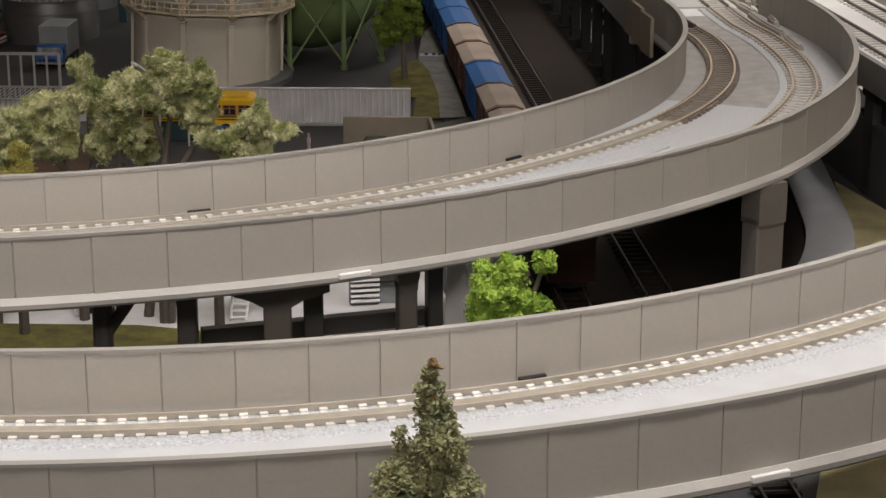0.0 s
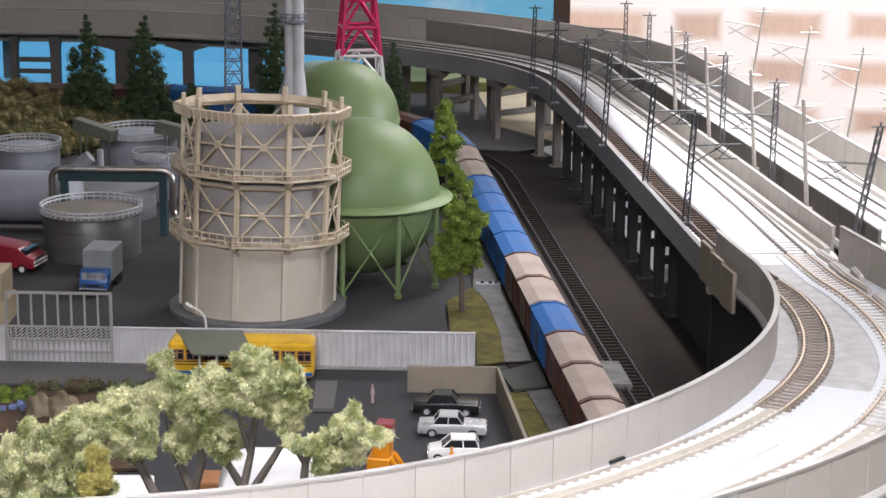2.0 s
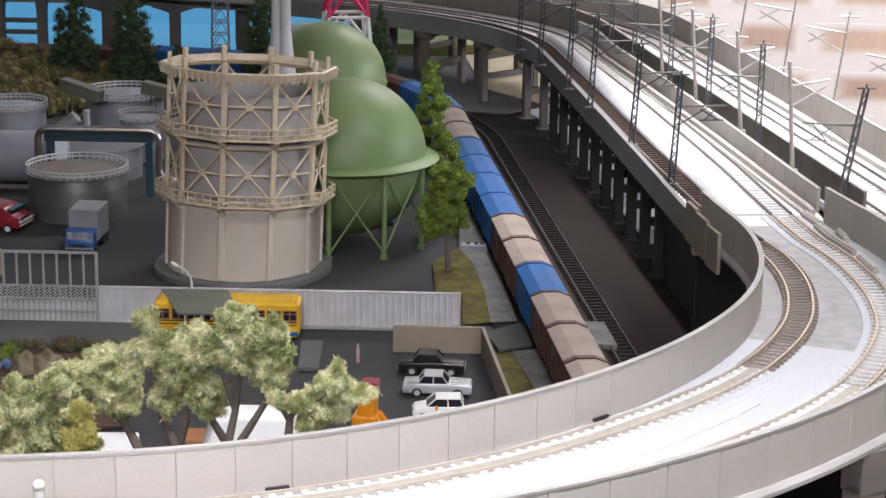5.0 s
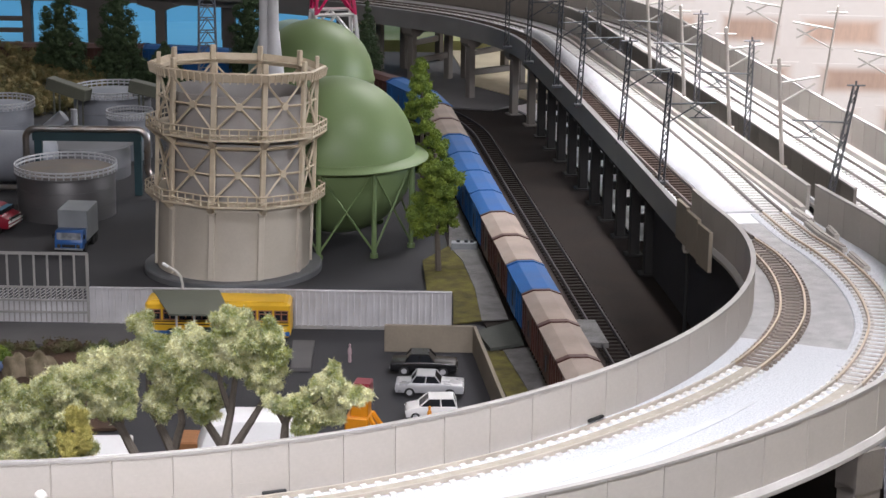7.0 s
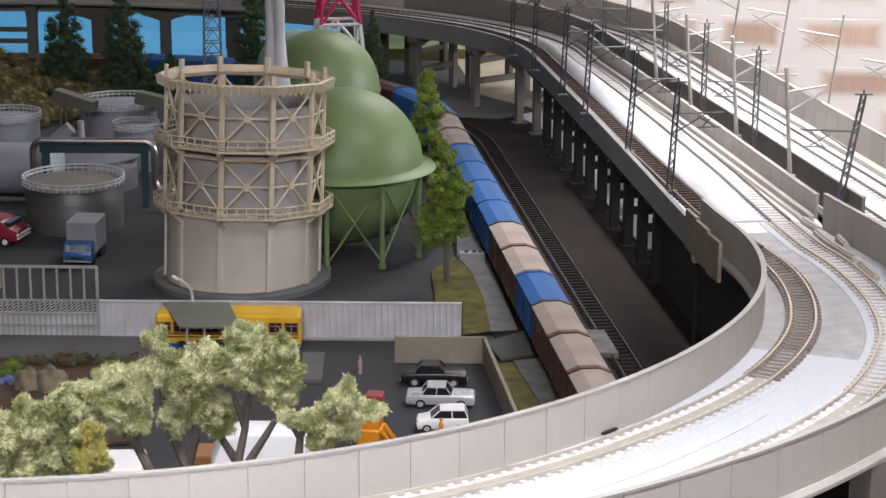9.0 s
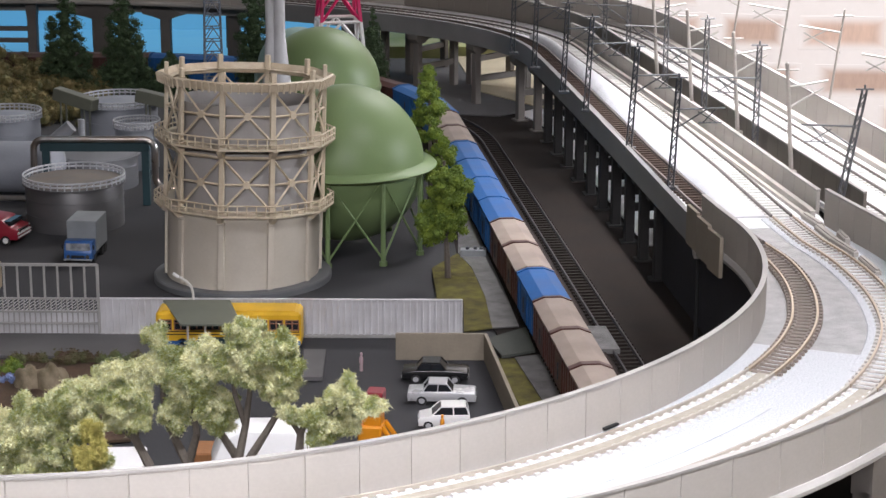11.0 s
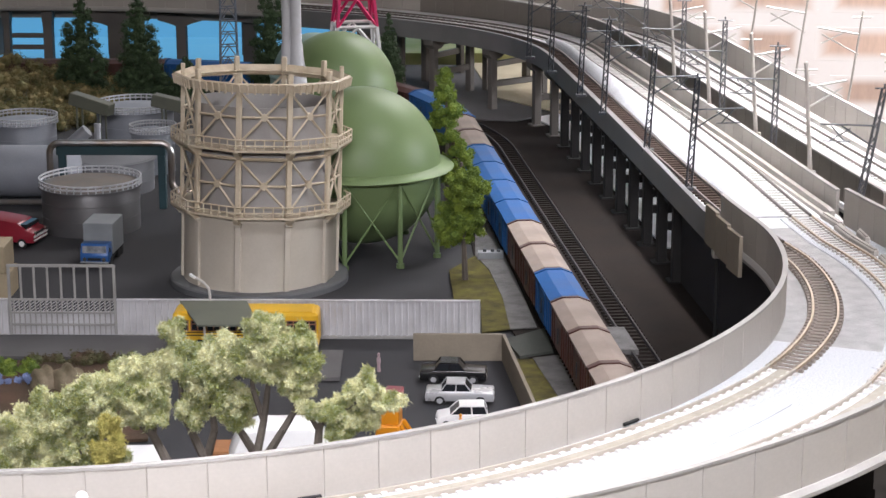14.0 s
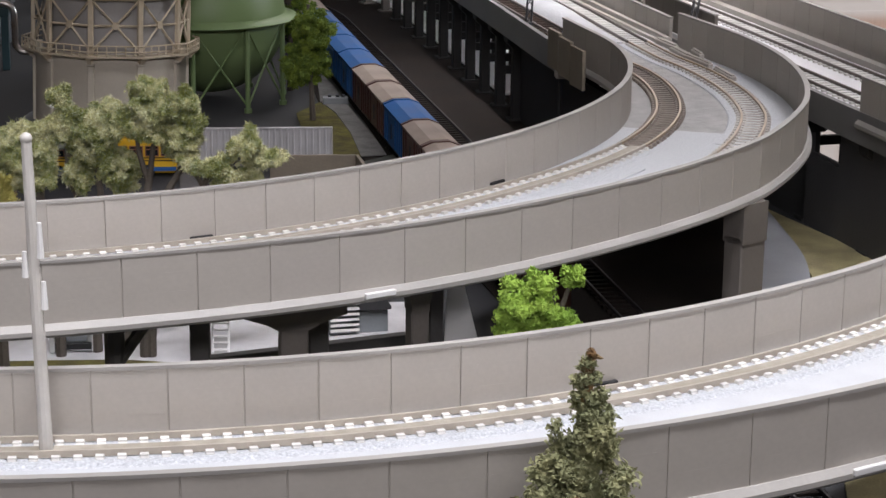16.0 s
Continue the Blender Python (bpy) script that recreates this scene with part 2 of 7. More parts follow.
M["leaf_spruce"] = mat("foliage_spruce_grey", (0.34, 0.33, 0.165), 0.95, vary=0.3, grain=1500, blot=150, bump=0.7, other=(0.20, 0.215, 0.11))
M["leaf_rust"] = mat("foliage_rusty", (0.30, 0.16, 0.06), 0.95, vary=0.3, grain=1500, blot=150, bump=0.6, other=(0.20, 0.15, 0.08))
M["leaf_hill"] = mat("foliage_olive", (0.25, 0.185, 0.075), 0.95, vary=0.35, grain=800, blot=95, bump=0.7, other=(0.075, 0.08, 0.028))
M["flower_blue"] = mat("flowers_blue", (0.20, 0.26, 0.46), 0.9, vary=0.3, grain=1500, blot=200)
M["pink"] = mat("tower_pink_red", (0.72, 0.02, 0.14), 0.45, vary=0.05)
M["lattice_grey"] = mat("lattice_blue_grey", (0.19, 0.21, 0.25), 0.5, vary=0.05)
M["chimney"] = mat("chimney_white", (0.55, 0.55, 0.56), 0.5, vary=0.06, blot=70, other=(0.44, 0.43, 0.43))
M["canopy"] = mat("canopy_olive", (0.155, 0.165, 0.125), 0.55, vary=0.05)
M["pen_wall"] = mat("kerb_wall_brown", (0.26, 0.22, 0.165), 0.7, vary=0.1, blot=50)
M["brown_wood"] = mat("brown_frame", (0.11, 0.055, 0.04), 0.5, vary=0.1)
M["brick_orange"] = mat("orange_brick", (0.36, 0.16, 0.06), 0.8, vary=0.2)
M["dress"] = mat("figure_pink_grey", (0.50, 0.36, 0.38), 0.7, vary=0.05)
M["snow_bank"] = mat("snow_bank", (0.60, 0.60, 0.615), 0.55, vary=0.16, grain=2600, blot=90, bump=0.35, other=(0.50, 0.50, 0.515))
M["deck_snow"] = mat("deck_snow_white", (0.84, 0.84, 0.85), 0.5, vary=0.08, grain=2500, blot=60, bump=0.1, other=(0.77, 0.77, 0.78))
M["grout"] = mat("pale_grout", (0.82, 0.79, 0.78), 0.8, vary=0.03, grain=80, blot=3, bump=0.05, other=(0.78, 0.735, 0.72))
M["stone_pink"] = mat("pink_brick", (0.66, 0.48, 0.39), 0.8, vary=0.10, grain=60, blot=7, bump=0.1, other=(0.55, 0.40, 0.33), obj_vary=0.18)
M["board"] = mat("table_board_dark", (0.05, 0.045, 0.04), 0.8, vary=0.1)
M["plaster"] = mat("room_plaster", (0.62, 0.58, 0.53), 0.8, vary=0.03, grain=60, blot=1.5, bump=0.05)


def faded_edges(m, pale):
    """Towards the edges of each brick the colour fades to the joints'."""
    nd, ln = m.node_tree.nodes, m.node_tree.links
    b = nd["Principled BSDF"]
    src = b.inputs["Base Color"].links[0].from_socket
    tc, sep = nd.new("ShaderNodeTexCoord"), nd.new("ShaderNodeSeparateXYZ")
    ln.new(tc.outputs["Generated"], sep.inputs["Vector"])
    fade = None
    for axis, lo in (("X", 0.30), ("Z", 0.16)):
        a = nd.new("ShaderNodeMath")
        a.operation = "SUBTRACT"
        a.inputs[1].default_value = 0.5
        ln.new(sep.outputs[axis], a.inputs[0])
        c = nd.new("ShaderNodeMath")
        c.operation = "ABSOLUTE"
        ln.new(a.outputs[0], c.inputs[0])
        r = nd.new("ShaderNodeMapRange")
        r.interpolation_type = "SMOOTHSTEP"
        r.inputs["From Min"].default_value, r.inputs["From Max"].default_value = lo, 0.5
        ln.new(c.outputs[0], r.inputs["Value"])
        if fade is None:
            fade = r.outputs["Result"]
        else:
            mx = nd.new("ShaderNodeMath")
            mx.operation = "MAXIMUM"
            ln.new(fade, mx.inputs[0])
            ln.new(r.outputs["Result"], mx.inputs[1])
            fade = mx.outputs[0]
    mix = nd.new("ShaderNodeMix")
    mix.data_type = "RGBA"
    ln.new(fade, mix.inputs[0])
    ln.new(src, mix.inputs[6])
    mix.inputs[7].default_value = (*pale, 1)
    ln.new(mix.outputs[2], b.inputs["Base Color"])


faded_edges(M["stone_pink"], (0.80, 0.76, 0.745))


def speckle(m, tones, amount=0.5):
    """Every loose fibre takes a tone of its own."""
    nd, ln = m.node_tree.nodes, m.node_tree.links
    b = nd["Principled BSDF"]
    src = b.inputs["Base Color"].links[0].from_socket
    geo, ramp = nd.new("ShaderNodeNewGeometry"), nd.new("ShaderNodeValToRGB")
    ramp.color_ramp.interpolation = "LINEAR"
    els = ramp.color_ramp.elements
    while len(els) < len(tones):
        els.new(0.5)
    for i, c in enumerate(tones):
        els[i].position, els[i].color = i / (len(tones) - 1), (*c, 1)
    ln.new(geo.outputs["Random Per Island"], ramp.inputs["Fac"])
    mix = nd.new("ShaderNodeMix")
    mix.data_type = "RGBA"
    mix.inputs[0].default_value = amount
    ln.new(src, mix.inputs[6])
    ln.new(ramp.outputs["Color"], mix.inputs[7])
    ln.new(mix.outputs[2], b.inputs["Base Color"])


for leaf in ("leaf_sage", "leaf_hill", "leaf_green"):
    for node in M[leaf].node_tree.nodes:
        if node.type == "VALTORGB":
            node.color_ramp.elements[0].position, node.color_ramp.elements[1].position = 0.43, 0.59
speckle(M["leaf_sage"], ((0.10, 0.13, 0.025), (0.40, 0.39, 0.10), (0.64, 0.60, 0.24), (0.56, 0.66, 0.50), (0.80, 0.82, 0.66)), 0.36)
speckle(M["leaf_yellow"], ((0.24, 0.22, 0.05), (0.50, 0.44, 0.12)), 0.4)
speckle(M["leaf_green"], ((0.09, 0.15, 0.02), (0.26, 0.34, 0.05)), 0.4)
speckle(M["leaf_hill"], ((0.05, 0.05, 0.02), (0.17, 0.16, 0.06), (0.30, 0.24, 0.11)), 0.45)


def glowing_sky_paint():
    """Painted sky: blue with soft white clouds, more of them higher up; it glows as if lit."""
    m = mat("painted_sky_glowing", (0.02, 0.25, 0.62), 0.6, vary=0.02, bump=0.0)
    nt = m.node_tree
    nd, ln = nt.nodes, nt.links
    tc, n = nd.new("ShaderNodeTexCoord"), nd.new("ShaderNodeTexNoise")
    n.inputs["Scale"].default_value, n.inputs["Detail"].default_value = 7.0, 6.0
    ln.new(tc.outputs["Object"], n.inputs["Vector"])
    sep = nd.new("ShaderNodeSeparateXYZ")
    ln.new(tc.outputs["Object"], sep.inputs["Vector"])
    add = nd.new("ShaderNodeMath")
    add.operation = "MULTIPLY_ADD"
    add.inputs[1].default_value = 1.6
    ln.new(sep.outputs["Z"], add.inputs[0])
    ln.new(n.outputs["Fac"], add.inputs[2])
    r = nd.new("ShaderNodeValToRGB")
    r.color_ramp.elements[0].position, r.color_ramp.elements[1].position = 0.66, 0.82
    r.color_ramp.elements[0].color, r.color_ramp.elements[1].color = (0.15, 0.43, 0.64, 1), (0.70, 0.75, 0.79, 1)
    ln.new(add.outputs[0], r.inputs["Fac"])
    ln.new(r.outputs["Color"], nd["Principled BSDF"].inputs["Base Color"])
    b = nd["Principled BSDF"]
    # The board emits its own colour in place of light falling on it.
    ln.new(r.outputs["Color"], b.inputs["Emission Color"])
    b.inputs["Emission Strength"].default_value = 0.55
    return m


M["sky"] = glowing_sky_paint()
M["meadow"] = mat("painted_meadow", (0.42, 0.46, 0.16), 0.7, vary=0.1, blot=30, bump=0.0, other=(0.62, 0.58, 0.30))


# ---- building helpers ----
def part(name, bm, material, parent, label=""):
    me = bpy.data.meshes.new(name)
    bm.to_mesh(me)
    bm.free()
    me.materials.append(material)
    ob = new(name, me)
    ob.parent = parent
    if label:
        ob["label"] = label
    return ob


def mesh_thing(name, bm, material):
    return part(name, bm, material, None)


def root(name, x=0.0, y=0.0, z=0.0, rz=0.0, parent=None):
    e = new(name)
    e.empty_display_size = 0.01
    e.matrix_basis = pose(x, y, z, 0, 0, rz)
    e.parent = parent
    return e


def share(ob, name, m, parent):
    """Another piece on the same mesh."""
    o = new(name, ob.data)
    o.parent = parent
    o.matrix_basis = m
    return o


def box(bm, cx, cy, cz, sx, sy, sz, bev=0.0, rz=0.0, m=None):
    r = bmesh.ops.create_cube(bm, size=1.0, matrix=(m or Matrix()) @ pose(cx, cy, cz, 0, 0, rz) @ Matrix.Diagonal((sx, sy, sz, 1)))
    if bev:
        es = list({e for v in r["verts"] for e in v.link_edges})
        bmesh.ops.bevel(bm, geom=es, offset=bev, segments=1, affect="EDGES", profile=0.5)
    return bm


def rod(bm, a, b, r, n=6, r2=None):
    a, b = Vector(a), Vector(b)
    d = b - a
    m = Matrix.Translation((a + b) / 2) @ d.to_track_quat("Z", "Y").to_matrix().to_4x4()
    bmesh.ops.create_cone(bm, cap_ends=True, segments=n, radius1=r, radius2=r if r2 is None else r2, depth=d.length, matrix=m)
    return bm


def smooth(bm, angle=0.6):
    bm.normal_update()
    for f in bm.faces:
        f.smooth = True
    for e in bm.edges:
        if len(e.link_faces) == 2 and e.calc_face_angle(0) > angle:
            e.smooth = False
    return bm


def lathe(bm, rings, n=48, x=0.0, y=0.0, cap=True):
    """Turned body from (radius, z) rings."""
    loops = []
    for r, z in rings:
        loops.append([bm.verts.new((x + r * math.cos(2 * math.pi * i / n), y + r * math.sin(2 * math.pi * i / n), z)) for i in range(n)])
    for a, b in zip(loops, loops[1:]):
        for i in range(n):
            bm.faces.new((a[i], a[(i + 1) % n], b[(i + 1) % n], b[i]))
    if cap:
        bm.faces.new(loops[0][::-1])
        bm.faces.new(loops[-1])
    return smooth(bm)


def extrude_outline(bm, outline, y0, y1, bev=0.0):
    """A side view outline in x, z, made thick along y."""
    a = [bm.verts.new((x, y0, z)) for x, z in outline]
    b = [bm.verts.new((x, y1, z)) for x, z in outline]
    n = len(a)
    bm.faces.new(a[::-1])
    bm.faces.new(b)
    for i in range(n):
        bm.faces.new((a[i], a[(i + 1) % n], b[(i + 1) % n], b[i]))
    bmesh.ops.recalc_face_normals(bm, faces=bm.faces)
    if bev:
        bmesh.ops.bevel(bm, geom=list(bm.edges), offset=bev, segments=2, affect="EDGES", profile=0.5)
    return bm


class Route:
    """A line of straights and right-hand bends; s runs along it and offsets go to its left."""

    def __init__(self, x, y, heading, segs, ds=0.002):
        self.ds, self.p, self.h = ds, [Vector((x, y))], [heading]
        for length, k in segs:
            n = max(1, round(length / ds))
            for _ in range(n):
                h = self.h[-1] - k * ds / 2
                self.p.append(self.p[-1] + ds * Vector((math.cos(h), math.sin(h))))
                self.h.append(self.h[-1] - k * ds)
        self.length = ds * (len(self.p) - 1)

    def at(self, s, off=0.0):
        i = max(0, min(len(self.p) - 2, int(s / self.ds)))
        h = self.h[i]
        q = self.p[i] + (s - i * self.ds) * Vector((math.cos(h), math.sin(h)))
        return q + off * Vector((-math.sin(h), math.cos(h))), h

    def nearest(self, x, y):
        q = Vector((x, y))
        return min(range(len(self.p)), key=lambda i: (self.p[i] - q).length) * self.ds


def sweep(bm, route, s0, s1, profile, step=0.006, offset=None):
    """A closed profile of (offset, z) drawn along the route."""
    n = max(1, round((s1 - s0) / step))
    loops = []
    for i in range(n + 1):
        s = s0 + (s1 - s0) * i / n
        o = offset(s) if offset else 0.0
        loop = []
        for off, z in profile:
            q, _ = route.at(s, off + o)
            loop.append(bm.verts.new((q.x, q.y, z)))
        loops.append(loop)
    k = len(profile)
    for a, b in zip(loops, loops[1:]):
        for i in range(k):
            bm.faces.new((a[i], a[(i + 1) % k], b[(i + 1) % k], b[i]))
    bm.faces.new(loops[0])
    bm.faces.new(loops[-1][::-1])
    bmesh.ops.recalc_face_normals(bm, faces=bm.faces)
    return smooth(bm)

# ---- ground ----
DECK, WALL_TOP, LEDGE, SOFFIT = 0.0550, 0.0705, 0.0540, 0.0512


def slab(name, outline, z0, z1, material, label="", category=""):
    bm = bmesh.new()
    a = [bm.verts.new((x, y, z1)) for x, y in outline]
    b = [bm.verts.new((x, y, z0)) for x, y in outline]
    bm.faces.new(a)
    bm.faces.new(b[::-1])
    n = len(a)
    for i in range(n):
        bm.faces.new((a[i], b[i], b[(i + 1) % n], a[(i + 1) % n]))
    bmesh.ops.recalc_face_normals(bm, faces=bm.faces)
    ob = mesh_thing(name, bm, material)
    return tagged(ob, label, category, kind="structure")


BOARD = [(-1.0, -0.70), (0.42, -0.70), (0.34, -0.30), (0.292, -0.20), (0.185, 0.40), (0.14, 0.62), (0.105, 0.84), (-1.0, 0.84)]
slab("ground", BOARD, -0.03, 0.0, M["asphalt"],
     "dark grey painted baseboard of the model layout", "ground")
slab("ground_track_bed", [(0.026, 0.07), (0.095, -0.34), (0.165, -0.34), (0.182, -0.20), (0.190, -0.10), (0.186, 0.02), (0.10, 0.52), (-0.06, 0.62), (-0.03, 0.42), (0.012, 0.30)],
     0.0005, 0.0012, M["earth"], "brown earth beside the sidings, darkened for shade", "ground")
GRASS, GRAVEL = "olive and brown grass mat on the verge", "grey gravel strip along the track"
slab("ground_verge", [(0.0109, 0.0854), (0.0244, 0.1158), (0.0317, 0.0856), (0.0377, 0.0357), (0.0406, -0.014), (0.0269, -0.0201), (0.0265, 0.0262), (0.0143, 0.0261)], 0.0013, 0.0018, M["grass_mat"], GRASS, "ground")
slab("ground_verge_near", [(0.0401, -0.059), (0.0495, -0.0589), (0.0676, -0.1623), (0.0566, -0.1685)], 0.0013, 0.0018, M["grass_mat"], GRASS, "ground")
slab("ground_gravel", [(0.0238, 0.1124), (0.0235, 0.1767), (0.0288, 0.2086), (0.0366, 0.1294), (0.0459, 0.0454), (0.0515, -0.0139), (0.0396, -0.0166), (0.0367, 0.0357), (0.0306, 0.0856)], 0.0019, 0.0023, M["gravel"], GRAVEL, "ground")
slab("ground_gravel_near", [(0.0485, -0.0589), (0.0608, -0.0541), (0.0804, -0.1622), (0.0667, -0.1624)], 0.0019, 0.0023, M["gravel"], GRAVEL, "ground")
slab("ground_straw", [(0.206, -0.12), (0.222, -0.17), (0.232, -0.22), (0.30, -0.30), (0.30, -0.45), (0.15, -0.45), (0.199, -0.22)], 0.0005, 0.0014, M["straw"],
     "straw-coloured rough ground", "ground")
slab("ground_garden", [(-0.34, -0.060), (-0.112, -0.064), (-0.10, -0.16), (-0.34, -0.20)], 0.0005, 0.0016, M["garden"],
     "bare brown garden earth", "ground")
slab("pavement_strip", [(-0.34, -0.0245), (-0.1085, -0.0250), (-0.1060, -0.0575), (-0.34, -0.0560)], 0.0004, 0.0014, M["concrete"], "grey concrete strip along the fence", "pavement")
slab("ground_bank", [(-0.30, -0.311), (-0.05, -0.313), (-0.02, -0.320), (0.034, -0.326), (0.03, -0.42), (-0.30, -0.44)], 0.0005, 0.004, M["grass_mat"],
     "olive grass bank between the viaducts", "ground")

# pale road that bends under the viaduct
ROAD = Route(0.196, -0.02, radians(-90), [(0.16, 0.2), (0.25, 4.2), (0.1, 0.0)])
bm = bmesh.new()
sweep(bm, ROAD, 0.0, ROAD.length - 0.002, [(-0.009, 0.0015), (0.009, 0.0015), (0.009, 0.0032), (-0.009, 0.0032)])
tagged(mesh_thing("road", bm, M["road_pale"]), "pale grey curving road with a raised kerb", "road", kind="structure")

# ---- viaducts ----
INNER = Route(-0.80, 0.6566, 0.0, [(0.4975, 0), (0.3365, 2.2084), (0.1461, 4.7465), (0.4136, 0.0484), (0.0902, -0.8886), (0.1385, 4.6288), (0.2798, 3.6823), (0.05, 2.0), (0.45, 0.0)])
S_WALL = INNER.nearest(0.1293, -0.046)
V3 = Route(-0.816, 0.7180, 0.0, [(0.4975, 0), (0.3811, 1.950), (0.1765, 3.694), (0.80, 0.0)])
FRONT = Route(0.5486, -0.0956, radians(-138.5), [(0.52, 0.0), (0.2287, 3.1676), (0.60, 0.0)])


def knots(route, rows):
    """A value along a route, straight between rows of (x, y, value) or (s, value)."""
    ks = sorted((r[0] if len(r) == 2 else route.nearest(r[0], r[1]), r[-1]) for r in rows)
    xs, vs = [k for k, _ in ks], [v for _, v in ks]
    return lambda s: float(np.interp(s, xs, vs))


# the deck is wider round the bend, and the tracks wander on it
width = knots(INNER, [(0.103, 0.15, 0.054), (0.129, -0.04, 0.055), (0.136, -0.13, 0.0615), (0.126, -0.21, 0.0685), (0.100, -0.258, 0.0705), (0.053, -0.310, 0.0660), (0.004, -0.346, 0.0640), (-0.05, -0.366, 0.0620)])
OFF_IN = knots(INNER, [(1.0, 0.0062), (1.20, 0.0066), (1.278, 0.0070), (1.338, 0.0087), (1.394, 0.0108), (0.131, -0.05, 0.0124), (0.135, -0.10, 0.0150), (0.134, -0.18, 0.0152), (0.114, -0.236, 0.0135), (0.075, -0.288, 0.0094), (0.02, -0.337, 0.0088)])
OFF_OUT = knots(INNER, [(0.90, 0.0262), (1.014, 0.0278), (1.074, 0.0314), (1.142, 0.0342), (1.194, 0.0358), (1.328, 0.0392), (1.416, 0.0397), (1.47, 0.0391), (0.135, -0.12, 0.0420), (0.134, -0.18, 0.0475), (0.114, -0.236, 0.0485), (0.075, -0.288, 0.0450), (0.02, -0.337, 0.0430)])
# the straight is narrower at its far end
narrow = knots(INNER, [(0.0, 0.054), (0.90, 0.054), (0.935, 0.0415), (1.016, 0.0400), (1.084, 0.0432), (1.16, 0.0466), (1.262, 0.0515), (1.356, 0.0553), (1.416, 0.0580), (1.4395, 0.0562)])
LOW_TOP = 0.0655


def wide_sweep(bm, route, s0, s1, profile_of, step=0.006):
    n = max(1, round((s1 - s0) / step))
    loops = []
    for i in range(n + 1):
        s = s0 + (s1 - s0) * i / n
        loops.append([bm.verts.new((*route.at(s, off)[0], z)) for off, z in profile_of(s)])
    k = len(loops[0])
    for a, b in zip(loops, loops[1:]):
        for i in range(k):
            bm.faces.new((a[i], a[(i + 1) % k], b[(i + 1) % k], b[i]))
    bm.faces.new(loops[0])
    bm.faces.new(loops[-1][::-1])
    bmesh.ops.recalc_face_normals(bm, faces=bm.faces)
    return smooth(bm)


def deck(route, s0, s1, w, parent, material=None, low=0.0425):
    bm = bmesh.new()
    wide_sweep(bm, route, s0, s1, lambda s: [(0.0, SOFFIT), (w(s), SOFFIT), (w(s), DECK), (0.0, DECK)])
    part("deck", bm, material or M["deck_white"], parent, "grey-white deck")
    bm = bmesh.new()
    wide_sweep(bm, route, s0, s1, lambda s: [(0.020, low), (w(s) - 0.020, low), (w(s) - 0.016, SOFFIT), (0.016, SOFFIT)])
    part("girder", bm, M["girder"], parent)


def panel_mesh(length, h):
    bm = bmesh.new()
    box(bm, 0, 0, h / 2, length - 0.00022, 0.0016, h, 0.00010)
    for f in (0.36, 0.68):
        box(bm, 0, 0, h * f, length - 0.0005, 0.00162, 0.0002)
    return bm


def parapet(route, s0, s1, off, parent, pitch=0.0163, z0=LEDGE, side=1, ledge=True, top=WALL_TOP, paint=None):
    """Wall of moulded panels on a continuous ledge; side +1 faces out to the left."""
    paint = paint or M["wall_beige"]
    n = round((s1 - s0) / pitch)
    first = None
    for i in range(n):
        s = s0 + (i + 0.5) * (s1 - s0) / n
        step = (s1 - s0) / n
        a, b = route.at(s - step / 2, off(s - step / 2))[0], route.at(s + step / 2, off(s + step / 2))[0]
        d = b - a
        c = (a + b) / 2
        m = pose(c.x, c.y, z0, 0, 0, math.degrees(math.atan2(d.y, d.x)))
        real = d.length / pitch
        m = m @ Matrix.Diagonal((real, 1, 1, 1))
        if first is None:
            first = part("panel", panel_mesh(pitch, top - z0), paint, parent)
            first.matrix_basis = m
        else:
            share(first, "panel", m, parent)
    bm = bmesh.new()
    wide_sweep(bm, route, s0, s1, lambda s: [(off(s) - 0.0004, z0 + 0.001), (off(s) + 0.0004, z0 + 0.001), (off(s) + 0.0004, top - 0.0003), (off(s) - 0.0004, top - 0.0003)])
    part("wall_core", bm, paint, parent)
    bm = bmesh.new()
    wide_sweep(bm, route, s0, s1, lambda s: [(off(s) - 0.001, top - 0.0002), (off(s) + 0.001, top - 0.0002), (off(s) + 0.001, top + 0.0006), (off(s) - 0.001, top + 0.0006)])
    part("coping", bm, M["girder"], parent)
    if ledge:
        bm = bmesh.new()
        k = side
        wide_sweep(bm, route, s0, s1, lambda s: [(off(s) - 0.001 * k, SOFFIT - 0.0005), (off(s) + 0.0016 * k, SOFFIT - 0.0005), (off(s) + 0.0026 * k, SOFFIT + 0.0004), (off(s) + 0.0026 * k, LEDGE - 0.0012), (off(s) + 0.0012 * k, LEDGE + 0.0003), (off(s) - 0.001 * k, LEDGE + 0.0003)])
        part("ledge", bm, M["girder"], parent)


def edge_beam(route, s0, s1, off, parent, z1=0.0575, z0=0.045):
    bm = bmesh.new()
    wide_sweep(bm, route, s0, s1, lambda s: [(off(s) - 0.0012, z0), (off(s) + 0.0012, z0), (off(s) + 0.0012, z1), (off(s) - 0.0012, z1)])
    part("edge_beam", bm, M["edge"], parent, "dark grey edge beam")


def sleeper_mesh(w=0.0132):
    bm = bmesh.new()
    box(bm, 0, 0, 0.00035, 0.0019, w, 0.0011, 0.0002)
    for y in (-0.0058, -0.0033, 0.0033, 0.0058):
        box(bm, 0, y, 0.0011, 0.0019, 0.0013, 0.0006, 0.0001)
    return bm


